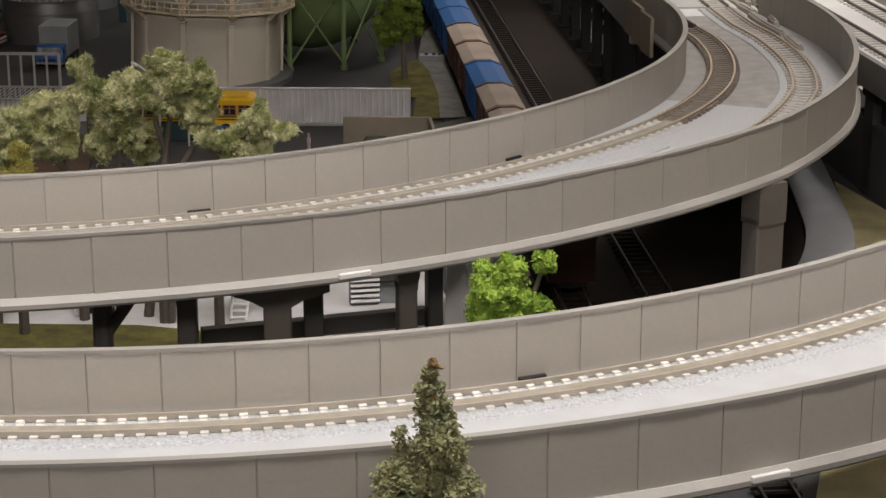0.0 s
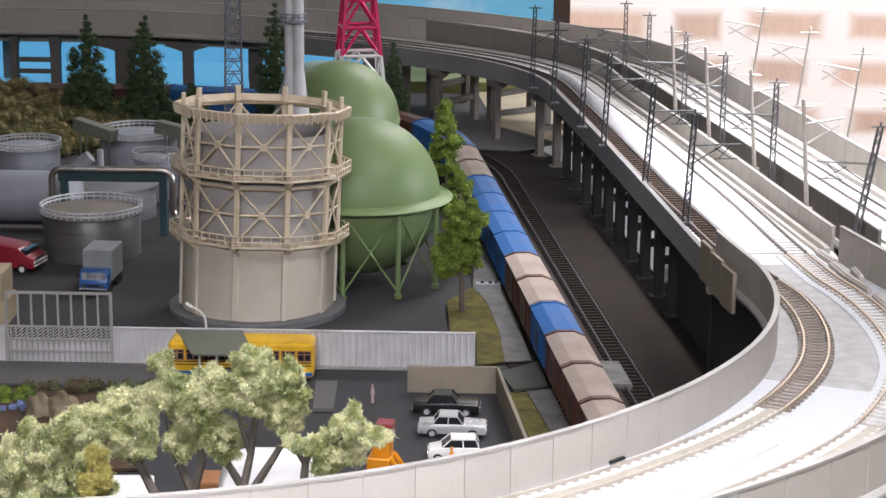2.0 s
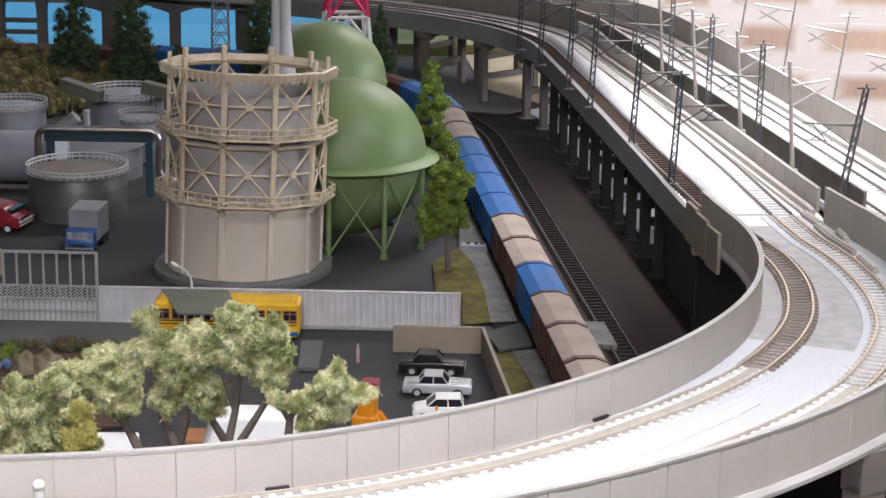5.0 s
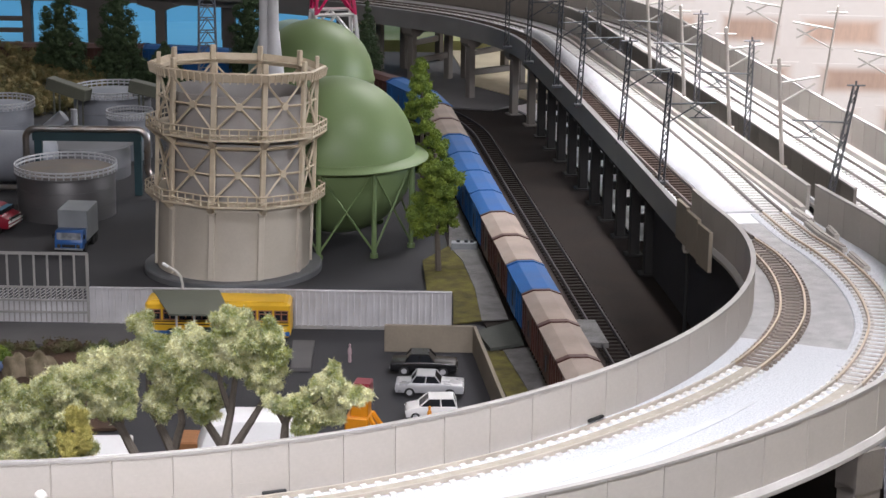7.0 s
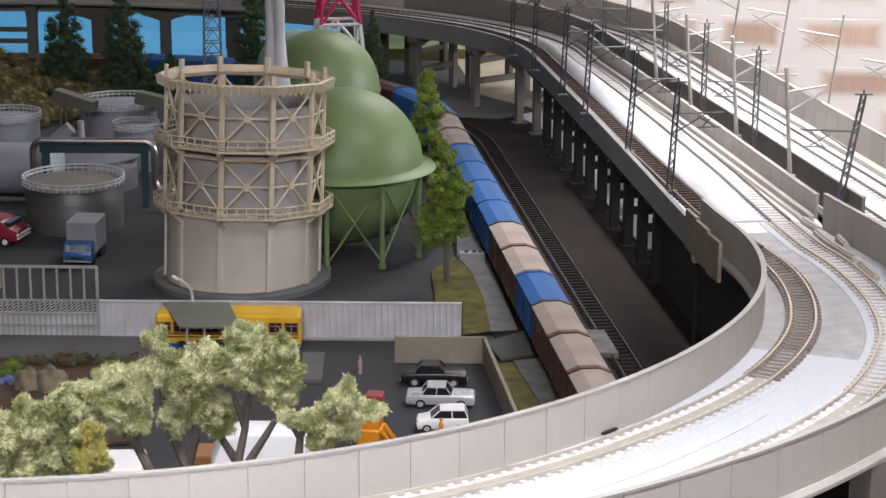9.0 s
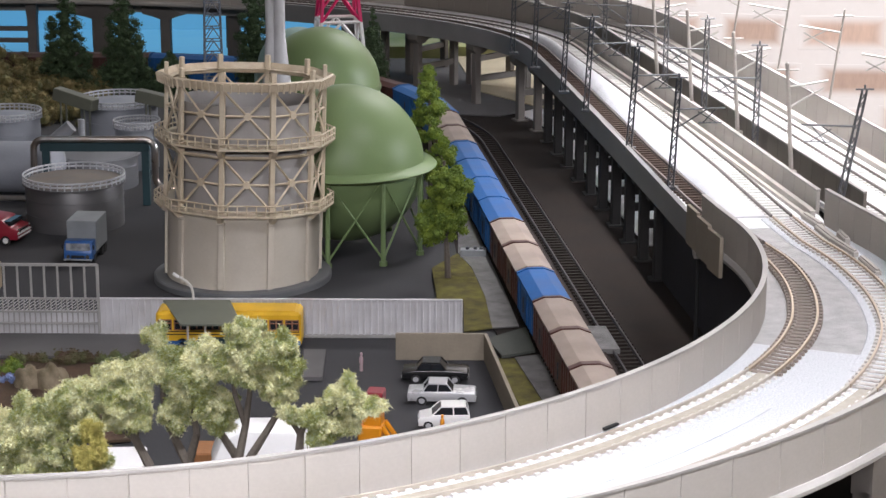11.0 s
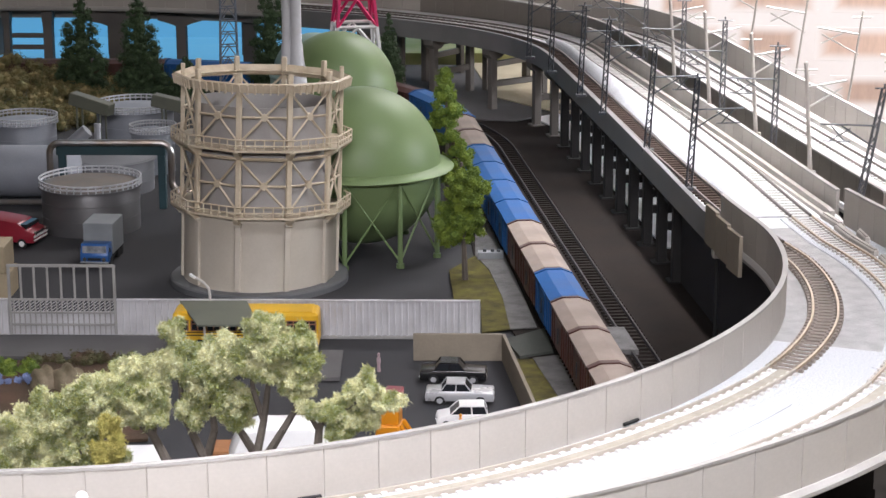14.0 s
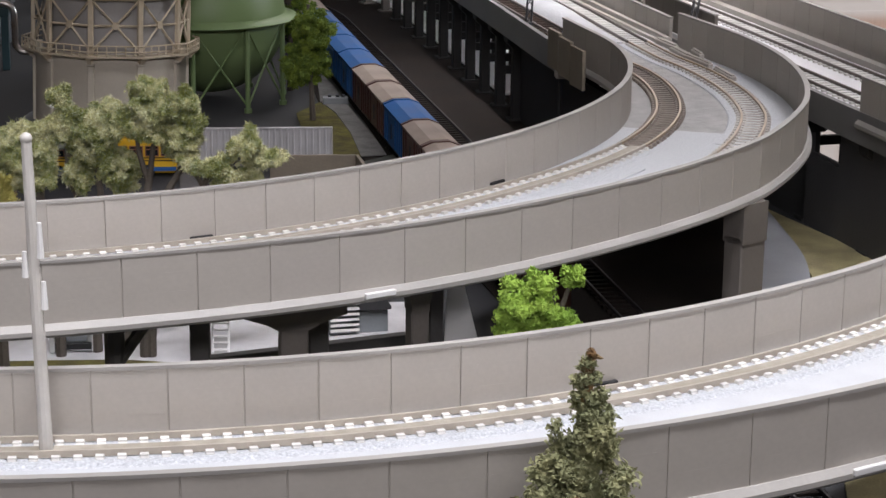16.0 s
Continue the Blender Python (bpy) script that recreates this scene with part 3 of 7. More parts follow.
def track(name, route, s0, s1, off, z, sleeper, rail, label, pitch=0.0052, pieces=True, bed=None):
    t = root(name)
    tagged(t, label, "railway track", kind="structure")
    n = round((s1 - s0) / pitch)
    half, top = (0.00048, 0.0021) if bed else (0.0005, 0.0020)
    for k in (-0.0045, 0.0045):
        bm = bmesh.new()
        wide_sweep(bm, route, s0, s1, lambda s: [(off(s) + k - half, z + 0.0007), (off(s) + k + half, z + 0.0007), (off(s) + k + half - 0.0001, z + top), (off(s) + k - half + 0.0001, z + top)], 0.004)
        part("rail", bm, rail, t, "")
    if bed:
        bm = bmesh.new()
        wide_sweep(bm, route, s0, s1, lambda s: [(off(s) - 0.0115, z - 0.0016), (off(s) + 0.0115, z - 0.0016), (off(s) + 0.0085, z + 0.0005), (off(s) - 0.0085, z + 0.0005)])
        part("ballast_bed", bm, bed, t)
        bm = bmesh.new()
        wide_sweep(bm, route, s0, s1, lambda s: [(off(s) - 0.0014, z + 0.0003), (off(s) + 0.0040, z + 0.0003), (off(s) + 0.0039, z + 0.0011), (off(s) - 0.0010, z + 0.0011)])
        part("track_middle", bm, M["track_tan"], t, "tan strip between the rails")
    first, joined = None, bmesh.new()
    for i in range(n):
        s = s0 + (i + 0.5) * (s1 - s0) / n
        q, h = route.at(s, off(s))
        m = pose(q.x, q.y, z, 0, 0, math.degrees(h))
        if pieces:
            if first is None:
                first = part("sleeper", sleeper_mesh(), sleeper, t)
                first.matrix_basis = m
            else:
                share(first, "sleeper", m, t)
        else:
            box(joined, 0, 0, 0.0004, 0.0020, 0.0128, 0.0010, 0, 0, m)
    if not pieces:
        ob = part("sleepers", joined, sleeper, t)
        ob["kind"] = "stuff"
    else:
        joined.free()
    return t


def pier(x, y, h, top, wide, rz, material, name="pier"):
    """Column with a haunched head and a footing."""
    r = root(name, x, y, 0.0, rz)
    bm = bmesh.new()
    box(bm, 0, 0, top / 2, 0.0105, wide, top, 0.0008)
    part("column", bm, material, r)
    bm = bmesh.new()
    extrude_outline(bm, [(-0.0055, top - 0.014), (0.0055, top - 0.014), (0.0085, top - 0.004), (0.0085, top + 0.0005), (-0.0085, top + 0.0005), (-0.0085, top - 0.004)], -wide / 2 - 0.0005, wide / 2 + 0.0005)
    part("head", bm, material, r)
    bm = bmesh.new()
    box(bm, 0, 0, 0.0012, 0.0145, wide + 0.004, 0.0024, 0.0005)
    part("footing", bm, material, r)
    return r


# bend in the middle of the layout, with a wall on both sides
S_END = INNER.length - 0.01
bend = root("curved_viaduct")
tagged(bend, "curved beige model viaduct with panelled parapets and a double track", "viaduct", kind="structure")
deck(INNER, S_WALL, S_END, width, bend, low=0.0478)
parapet(INNER, S_WALL, S_END, lambda s: 0.0, bend, side=-1)
parapet(INNER, S_WALL - 0.003, S_END, width, bend)
# Shadow edge put into the materials: white ballast where lit, grey deck beyond.
bm = bmesh.new()
wide_sweep(bm, INNER, INNER.nearest(0.130, -0.205), S_END, lambda s: [(0.0012, DECK - 0.0004), (width(s) - 0.0012, DECK - 0.0004), (width(s) - 0.0012, DECK + 0.0003), (0.0012, DECK + 0.0003)], 0.004)
part("ballast_sheet", bm, M["ballast_white"], bend, "sparkling white ballast spread over the lit part of the deck")
S_STRIP = INNER.nearest(0.100, -0.258)
mid_of = lambda s: (OFF_IN(s) + OFF_OUT(s)) / 2
half_of = lambda s: ((OFF_OUT(s) - OFF_IN(s)) / 2 - 0.0119) * min(1.0, 0.04 + (s - S_STRIP) / 0.11)
bm = bmesh.new()
wide_sweep(bm, INNER, S_STRIP, S_END, lambda s: [(mid_of(s) + k * half_of(s), DECK + dz) for k, dz in ((-1, -0.0002), (1, -0.0002), (0.98, 0.0007), (-0.98, 0.0007))], 0.004)
part("white_strip", bm, M["strip_white"], bend, "smooth white strip between the tracks")
bm = bmesh.new()
wide_sweep(bm, INNER, 1.424, INNER.nearest(0.124, -0.222), lambda s: [(OFF_OUT(s) - 0.0098, DECK - 0.0003), (width(s) - 0.0014, DECK - 0.0003), (width(s) - 0.0014, DECK + 0.0005), (OFF_OUT(s) - 0.0092, DECK + 0.0005)], 0.004)
part("snow_strip", bm, M["ballast_white"], bend, "white ballast under the outer track")
straight = root("straight_viaduct")
tagged(straight, "long grey model viaduct with a snow-white deck and a wall on one side", "viaduct", kind="structure")
deck(INNER, 0.0, S_WALL - 0.001, narrow, straight, M["deck_snow"])
S_BACK = INNER.nearest(-0.12, 0.61)
edge_beam(INNER, S_BACK, S_WALL - 0.001, lambda s: 0.0, straight)
parapet(INNER, 0.0, S_BACK, lambda s: 0.0, straight, side=-1)
parapet(INNER, 0.0, 0.885, narrow, straight)
parapet(INNER, 0.935, 1.417, narrow, straight, top=LOW_TOP)
third = root("outer_viaduct")
tagged(third, "outer model viaduct with a brightly lit double track", "viaduct", kind="structure")
deck(V3, 0.0, V3.length - 0.002, lambda s: 0.058, third, M["deck_snow"])
edge_beam(V3, 1.536, V3.length - 0.002, lambda s: 0.0, third)
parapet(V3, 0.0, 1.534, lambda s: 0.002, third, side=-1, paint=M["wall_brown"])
parapet(V3, 0.0, V3.length - 0.002, lambda s: 0.058, third)
front = root("front_viaduct")
tagged(front, "curved beige model viaduct with panelled parapets in the foreground", "viaduct", kind="structure")
S_FRONT = FRONT.nearest(0.315, -0.303)
deck(FRONT, S_FRONT, FRONT.length - 0.002, lambda s: 0.063, front, M["ballast_white"])
bm = bmesh.new()
wide_sweep(bm, FRONT, S_FRONT, FRONT.length - 0.002, lambda s: [(0.0205, DECK - 0.0002), (0.0355, DECK - 0.0002), (0.0353, DECK + 0.0007), (0.0207, DECK + 0.0007)])
part("white_strip", bm, M["strip_white"], front, "smooth white strip between the tracks")
parapet(FRONT, S_FRONT, FRONT.length - 0.002, lambda s: 0.0, front, side=-1)
parapet(FRONT, S_FRONT, FRONT.length - 0.002, lambda s: 0.063, front)

S_TRK = S_WALL + 0.03
# Where the lit part starts, the tracks change to paler colours.
S_LIT = INNER.nearest(0.118, -0.236)
track("bend_inner_track_shaded", INNER, S_TRK, S_LIT - 0.0002, OFF_IN, DECK, M["sleeper_tan"], M["rail_brass"], "curved track with tan sleepers and brass-coloured rails, toned for shade", pitch=0.0038)
track("bend_outer_track_pale", INNER, 1.426, S_LIT - 0.0002, OFF_OUT, DECK, M["sleeper_pale"], M["rail_brass"], "curved track with pale snowy sleepers and brass-coloured rails", pitch=0.0038)
track("bend_inner_track", INNER, S_LIT, S_END, OFF_IN, DECK, M["sleeper_white"], M["rail_tan"], "curved track with white sleepers and brass-coloured rails", pitch=0.0046, bed=M["ballast_white"])
track("bend_outer_track", INNER, S_LIT, S_END, OFF_OUT, DECK, M["sleeper_white"], M["rail_tan"], "curved track with white sleepers and brass-coloured rails", pitch=0.0046, bed=M["ballast_white"])
track("straight_inner_track", INNER, 0.3, S_TRK - 0.003, OFF_IN, DECK, M["sleeper_brown"], M["rail_dark"], "straight track on brown sleepers", pieces=False)
track("straight_outer_track", INNER, 0.3, 1.4235, OFF_OUT, DECK, M["sleeper_white"], M["rail_dark"], "straight track on pale sleepers", pieces=False)
track("outer_track_near", V3, 0.5, V3.length - 0.01, lambda s: 0.0135, DECK, M["sleeper_white"], M["rail_dark"], "straight track on pale sleepers", pieces=False)
track("outer_track_far", V3, 0.5, V3.length - 0.01, lambda s: 0.0385, DECK, M["sleeper_white"], M["rail_dark"], "straight track on pale sleepers", pieces=False)
track("front_inner_track", FRONT, max(0.3, S_FRONT), FRONT.length - 0.2, lambda s: 0.0086, DECK, M["sleeper_white"], M["rail_tan"], "curved track with white sleepers and brass-coloured rails", pitch=0.0044, bed=M["ballast_white"])
track("front_outer_track", FRONT, max(0.3, S_FRONT), FRONT.length - 0.2, lambda s: 0.0475, DECK, M["sleeper_white"], M["rail_tan"], "curved track with white sleepers and brass-coloured rails", pitch=0.0044, bed=M["ballast_white"])

# sidings on the ground
SIDE = Route(0.1197, -0.50, radians(96.9), [(0.876, 0.0), (0.354, -4.1), (0.45, 0.0)])
track("siding_track", SIDE, 0.02, 1.3, lambda s: 0.0, 0.0016, M["sleeper_shaded"], M["rail_rust"], "worn siding track on sleepers darkened for shade", pieces=True)
track("siding_track_far", SIDE, 0.02, 1.3, lambda s: -0.0300, 0.0016, M["sleeper_shaded"], M["rail_black"], "siding track darkened for shade", pieces=False)

bm = bmesh.new()
wide_sweep(bm, SIDE, 0.30, 1.02, lambda s: [(-0.0225, 0.0013), (-0.0080, 0.0013), (-0.0084, 0.0028), (-0.0221, 0.0028)])
tagged(mesh_thing("ground_path", bm, M["path"]), "flat brown cinder path between the two sidings, darkened for shade", "ground", kind="structure")

# bright light in the gap between the two viaducts, painted white; ground at the back
bm = bmesh.new()
wide_sweep(bm, INNER, INNER.nearest(0.02, 0.60), INNER.nearest(0.107, 0.13), lambda s: [(0.014, 0.0013), (0.074, 0.0013), (0.074, 0.0021), (0.014, 0.0021)])
tagged(mesh_thing("pavement", bm, M["deck_snow"]), "strip of ground beneath the two viaducts, white to look brightly lit", "pavement", kind="structure")
slab("ground_back", [(-0.08, 0.50), (0.05, 0.47), (0.10, 0.52), (0.085, 0.70), (-0.08, 0.70)], 0.0016, 0.0024, M["concrete"], "grey ground beneath the back viaduct", "ground")
slab("ground_sand", [(0.036, 0.560), (0.098, 0.470), (0.128, 0.520), (0.095, 0.705), (0.020, 0.705)], 0.0025, 0.0032, M["sand"], "cream sandy ground beneath the back viaducts", "ground")
slab("ground_meadow", [(-0.06, 0.71), (0.085, 0.71), (0.08, 0.835), (-0.06, 0.835)], 0.0006, 0.0100, M["meadow"], "yellow-green meadow behind the back viaduct", "ground")

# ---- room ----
slab("backdrop_foot", [(-1.0, 0.690), (-0.07, 0.690), (-0.07, 0.838), (-1.0, 0.838)], 0.0004, 0.0030, M["sky"], "blue painted board before the sky, made to glow", "backdrop")
slab("backdrop", [(-1.0, 0.84), (0.083, 0.84), (0.083, 0.845), (-1.0, 0.845)], 0.0, 0.40, M["sky"], "board painted as a blue sky with soft white clouds, made to glow", "backdrop")

# ---- gas holder ----
def polar(r, deg, z):
    return (r * math.cos(radians(deg)), r * math.sin(radians(deg)), z)


def gas_holder(x, y):
    g = root("gas_holder", x, y, 0.0)
    g.matrix_basis = pose(x, y, 0.0, -3.0, 1.8)
    n, first = 10, 7.4
    tagged(g, "cream model gas holder with trussed upper tiers and railed galleries", "gas holder")
    bm = bmesh.new()
    lathe(bm, [(0.0434, 0.0), (0.0434, 0.0026), (0.0427, 0.0032)], 64)
    part("plinth", bm, M["plinth"], g, "round grey concrete plinth").matrix_basis = pose(0, 0, 0, -3.0, 1.8).inverted()
    bm = bmesh.new()
    lathe(bm, [(0.0370, 0.0), (0.0370, 0.0330), (0.0378, 0.0345), (0.0378, 0.0364)], 64)
    part("lower_shell", bm, M["cream_shell"], g, "pale cream lower shell")
    bm = bmesh.new()
    lathe(bm, [(0.0335, 0.036), (0.0335, 0.066), (0.0328, 0.067), (0.0328, 0.0885), (0.0324, 0.0885), (0.0322, 0.0720)], 64)
    part("bell", bm, M["bell_grey"], g, "grey telescoping bell")
    bm = bmesh.new()
    lathe(bm, [(0.0321, 0.0718), (0.0321, 0.0730), (0.0200, 0.0742), (0.0020, 0.0746)], 48)
    part("bell_top", bm, M["slate"], g, "dark top of the bell")
    angs = [360 / n * i + first for i in range(n)]
    rib = None
    for a in angs:
        m = pose(*polar(0.0375, a, 0.0), 0, 0, a)
        if rib is None:
            bm = bmesh.new()
            box(bm, 0.0, 0, 0.0180, 0.0016, 0.0030, 0.0325, 0.0003)
            box(bm, 0.0008, 0, 0.0338, 0.0030, 0.0040, 0.0015, 0.0003)
            rib = part("rib", bm, M["cream_shell"], g)
            rib.matrix_basis = m
        else:
            share(rib, "rib", m, g)
    post = None
    for a in angs:
        m = pose(*polar(0.0380, a, 0.0), 0, 0, a)
        if post is None:
            bm = bmesh.new()
            box(bm, 0, 0, 0.07075, 0.0020, 0.0026, 0.0690, 0.0003)
            post = part("post", bm, M["cream"], g)
            post.matrix_basis = m
        else:
            share(post, "post", m, g)
    truss = [None, None]
    for t, (z0, z1) in enumerate(((0.0395, 0.0649), (0.0724, 0.0968))):
        for a in angs:
            m = pose(0, 0, 0, 0, 0, a + 180 / n)
            if truss[t] is None:
                bm = bmesh.new()
                r = 0.0380 * math.cos(math.pi / n)
                w = 0.0380 * math.sin(math.pi / n)
                zm = (z0 + z1) / 2
                for s in (-1, 1):
                    rod(bm, (r, -w * s, z0), (r, w * s, z1), 0.00062, 4)
                rod(bm, (r, -w, zm), (r, w, zm), 0.0006, 4)
                rod(bm, (r, -w, z1), (r, w, z1), 0.0008, 4)
                rod(bm, (r - 0.0006, 0, zm), (r + 0.0009, 0, zm), 0.0019, 8)
                truss[t] = part("truss", bm, M["cream"], g)
                truss[t].matrix_basis = m
            else:
                share(truss[t], "truss", m, g)
    for z in (0.0372, 0.0689):
        bm = bmesh.new()
        lathe(bm, [(0.0335, z), (0.0438, z), (0.0438, z + 0.0010), (0.0335, z + 0.0010)], n)
        for f in bm.faces:
            f.smooth = False
        bmesh.ops.rotate(bm, verts=bm.verts, cent=(0, 0, 0), matrix=Matrix.Rotation(radians(first), 3, "Z"))
        gal = part("gallery", bm, M["cream"], g, "walkway with railings")
        rail = None
        for a in angs:
            m = pose(0, 0, 0, 0, 0, a + 180 / n)
            if rail is None:
                bm = bmesh.new()
                r, w = 0.0434 * math.cos(math.pi / n), 0.0434 * math.sin(math.pi / n)
                for dz in (0.0030, 0.0058):
                    rod(bm, (r, -w, z + dz), (r, w, z + dz), 0.0004, 4)
                for k in range(6):
                    yy = -w + 2 * w * k / 6
                    rod(bm, (r, yy, z), (r, yy, z + 0.0060), 0.00036, 4)
                rail = part("railing", bm, M["cream"], gal)
                rail.matrix_basis = m
            else:
                share(rail, "railing", m, gal)
        br = None
        for a in angs:
            m = pose(0, 0, 0, 0, 0, a)
            if br is None:
                bm = bmesh.new()
                extrude_outline(bm, [(0.0365, z - 0.0045), (0.0385, z - 0.0045), (0.0432, z - 0.0004), (0.0432, z), (0.0365, z)], -0.0012, 0.0012)
                br = part("bracket", bm, M["cream"], gal)
                br.matrix_basis = m
            else:
                share(br, "bracket", m, gal)
    bm = bmesh.new()
    lathe(bm, [(0.0355, 0.0966), (0.0412, 0.0966), (0.0428, 0.1004), (0.0418, 0.1010), (0.0402, 0.0981), (0.0355, 0.0981)], n, cap=False)
    for f in bm.faces:
        f.smooth = False
    bmesh.ops.rotate(bm, verts=bm.verts, cent=(0, 0, 0), matrix=Matrix.Rotation(radians(first), 3, "Z"))
    rim = part("rim", bm, M["cream"], g, "ten-sided flared top rim")
    tooth = None
    for i in range(72):
        a = 5 * i + 1.0
        r = 0.0423 * math.cos(math.pi / n) / math.cos(radians((a - first) % (360 / n) - 180 / n))
        m = pose(*polar(r, a, 0.0981), 0, 12, a)
        if tooth is None:
            bm = bmesh.new()
            box(bm, 0.0004, 0, 0, 0.0010, 0.0007, 0.0044)
            tooth = part("stay", bm, M["cream"], rim)
            tooth.matrix_basis = m
        else:
            share(tooth, "stay", m, rim)
    return g


gas_holder(-0.0817, 0.0745)


# ---- spherical gas tanks ----
def sphere_tank(x, y, zc, r, name_label, legs=10, turn=0.0, paint=None, belt=1.0):
    paint = paint or M["green"]
    g = root("spherical_tank", x, y, 0.0)
    tagged(g, name_label, "gas tank", "spherical tanks")
    bm = bmesh.new()
    bmesh.ops.create_uvsphere(bm, u_segments=72, v_segments=40, radius=r, matrix=Matrix.Translation((0, 0, zc)))
    part("sphere", smooth(bm), paint, g)
    bm = bmesh.new()
    lathe(bm, [(r * 0.99, zc + 0.0024), (r + 0.0058 * belt, zc + 0.0006), (r + 0.0066 * belt, zc - 0.0003), (r + 0.0058 * belt, zc - 0.0010), (r * 0.99, zc - 0.0012)], 72, cap=False)
    part("flange", bm, paint, g, "flared green belt")
    leg = brace = None
    for i in range(legs):
        a = turn + 360 / legs * i
        m = pose(0, 0, 0, 0, 0, a)
        if leg is None:
            bm = bmesh.new()
            rod(bm, (r + 0.0006, 0, 0.0012), (r + 0.0006, 0, zc), 0.00135, 8)
            rod(bm, (r + 0.0006, 0, 0.0), (r + 0.0006, 0, 0.0022), 0.0021, 8)
            leg = part("leg", smooth(bm), paint, g)
            leg.matrix_basis = m
            bm = bmesh.new()
            b = radians(360 / legs)
            p, q = (r + 0.0006, 0), ((r + 0.0006) * math.cos(b), (r + 0.0006) * math.sin(b))
            rod(bm, (*p, 0.003), (*q, zc - 0.001), 0.0006, 5)
            rod(bm, (*q, 0.003), (*p, zc - 0.001), 0.0006, 5)
            brace = part("brace", bm, paint, g)
            brace.matrix_basis = m
        else:
            share(leg, "leg", m, g)
            share(brace, "brace", m, g)
    return g


sphere_tank(-0.0340, 0.1310, 0.0450, 0.0402, "large pale green spherical gas tank on braced legs", 9, -60.0)
sphere_tank(-0.0610, 0.3460, 0.0452, 0.0362, "smaller pale green spherical gas tank behind the large one", 8, 20.0, belt=0.12)
sphere_tank(-0.0885, 0.5150, 0.0262, 0.0290, "pale blue-green spherical tank far behind the chimney", 8, 10.0, M["teal_pale"], belt=0.4)


# ---- fence and gate ----
def corrugated_fence(x0, x1, y, h, label):
    g = root("fence", x0, y, 0.0)
    tagged(g, label, "fence", "yard fence")
    n = round((x1 - x0) / 0.0200)
    w = (x1 - x0) / n
    first = None
    for i in range(n):
        m = pose(w * i, 0, 0)
        if first is None:
            bm = bmesh.new()
            k = 7
            pts = []
            for j in range(k):
                u = w * j / k
                d = w / k
                pts += [(u, 0.0), (u + 0.62 * d, 0.0), (u + 0.70 * d, 0.0009), (u + 0.92 * d, 0.0009)]
            pts.append((w, 0.0))
            fr = [[bm.verts.new((px, -py + dy, z)) for px, py in pts] for dy, z in ((0, 0), (0, h), (0.0006, h), (0.0006, 0))]
            for a, b in ((0, 1), (1, 2), (2, 3), (3, 0)):
                for j in range(len(pts) - 1):
                    bm.faces.new((fr[a][j], fr[a][j + 1], fr[b][j + 1], fr[b][j]))
            bmesh.ops.recalc_face_normals(bm, faces=bm.faces)
            first = part("panel", bm, M["fence"], g)
            first.matrix_basis = m
        else:
            share(first, "panel", m, g)
    bm = bmesh.new()
    box(bm, (x1 - x0) / 2, 0, h + 0.0004, x1 - x0, 0.0016, 0.0009, 0.0002)
    part("top_rail", bm, M["fence"], g)
    bm = bmesh.new()
    box(bm, (x1 - x0) / 2, 0.0004, 0.0008, x1 - x0, 0.0030, 0.0016, 0.0003)
    part("base_strip", bm, M["gate"], g)
    return g


corrugated_fence(-0.1345, 0.0262, -0.0247, 0.0171, "pale grey corrugated fence along the factory yard")
corrugated_fence(-0.34, -0.1825, -0.0247, 0.0171, "pale grey corrugated fence beyond the gate")

gate = root("yard_gate", -0.1825, -0.0247, 0.0)
tagged(gate, "tall grey barred gate with a mesh lower half", "gate")
W = 0.0475
for xx, nm in ((0.0007, "gate_post"), (W - 0.0002, "gate_post")):
    bm = bmesh.new()
    box(bm, xx, 0, 0.0166, 0.0013, 0.0013, 0.0332, 0.0002)
    part(nm, bm, M["gate"], gate)
for zz in (0.0330, 0.0175, 0.0115, 0.0060, 0.0008):
    bm = bmesh.new()
    box(bm, W / 2, 0, zz, W, 0.0010, 0.0008 if zz < 0.03 else 0.0012)
    part("cross_bar", bm, M["gate"], gate)
bar = None
for i in range(1, 8):
    m = pose(W * i / 8, 0, 0.0253)
    if bar is None:
        bm = bmesh.new()
        box(bm, 0, 0, 0, 0.0009, 0.0008, 0.0150)
        bar = part("upright_bar", bm, M["gate"], gate)
        bar.matrix_basis = m
    else:
        share(bar, "upright_bar", m, gate)
low = None
for i in range(1, 20):
    m = pose(W * i / 20, 0, 0.0088)
    if low is None:
        bm = bmesh.new()
        box(bm, 0, 0, 0, 0.0005, 0.0007, 0.0172)
        low = part("lattice_bar", bm, M["gate"], gate)
        low.matrix_basis = m
    else:
        share(low, "lattice_bar", m, gate)
bm = bmesh.new()
box(bm, W / 2, 0.0012, 0.0060, W, 0.0006, 0.0115)
part("backing_sheet", bm, M["fence"], gate, "pale sheet behind the bars")
bm = bmesh.new()
for i in range(26):
    for j in range(4):
        rod(bm, (W * i / 26, 0, 0.0117 + 0.0014 * j), (W * (i + 0.9) / 26, 0, 0.0131 + 0.0014 * j), 0.00022, 3)
part("wire_mesh", bm, M["fence"], gate)


# ---- storage tanks, pipes ----
def ring_rail(bm, r, z, h, n, thick=0.0003):
    for dz in (h * 0.55, h):
        for i in range(n):
            a, b = 360 * i / n, 360 * (i + 1) / n
            rod(bm, polar(r, a, z + dz), polar(r, b, z + dz), thick, 4)
    for i in range(n):
        rod(bm, polar(r, 360 * i / n, z), polar(r, 360 * i / n, z + h), thick, 4)


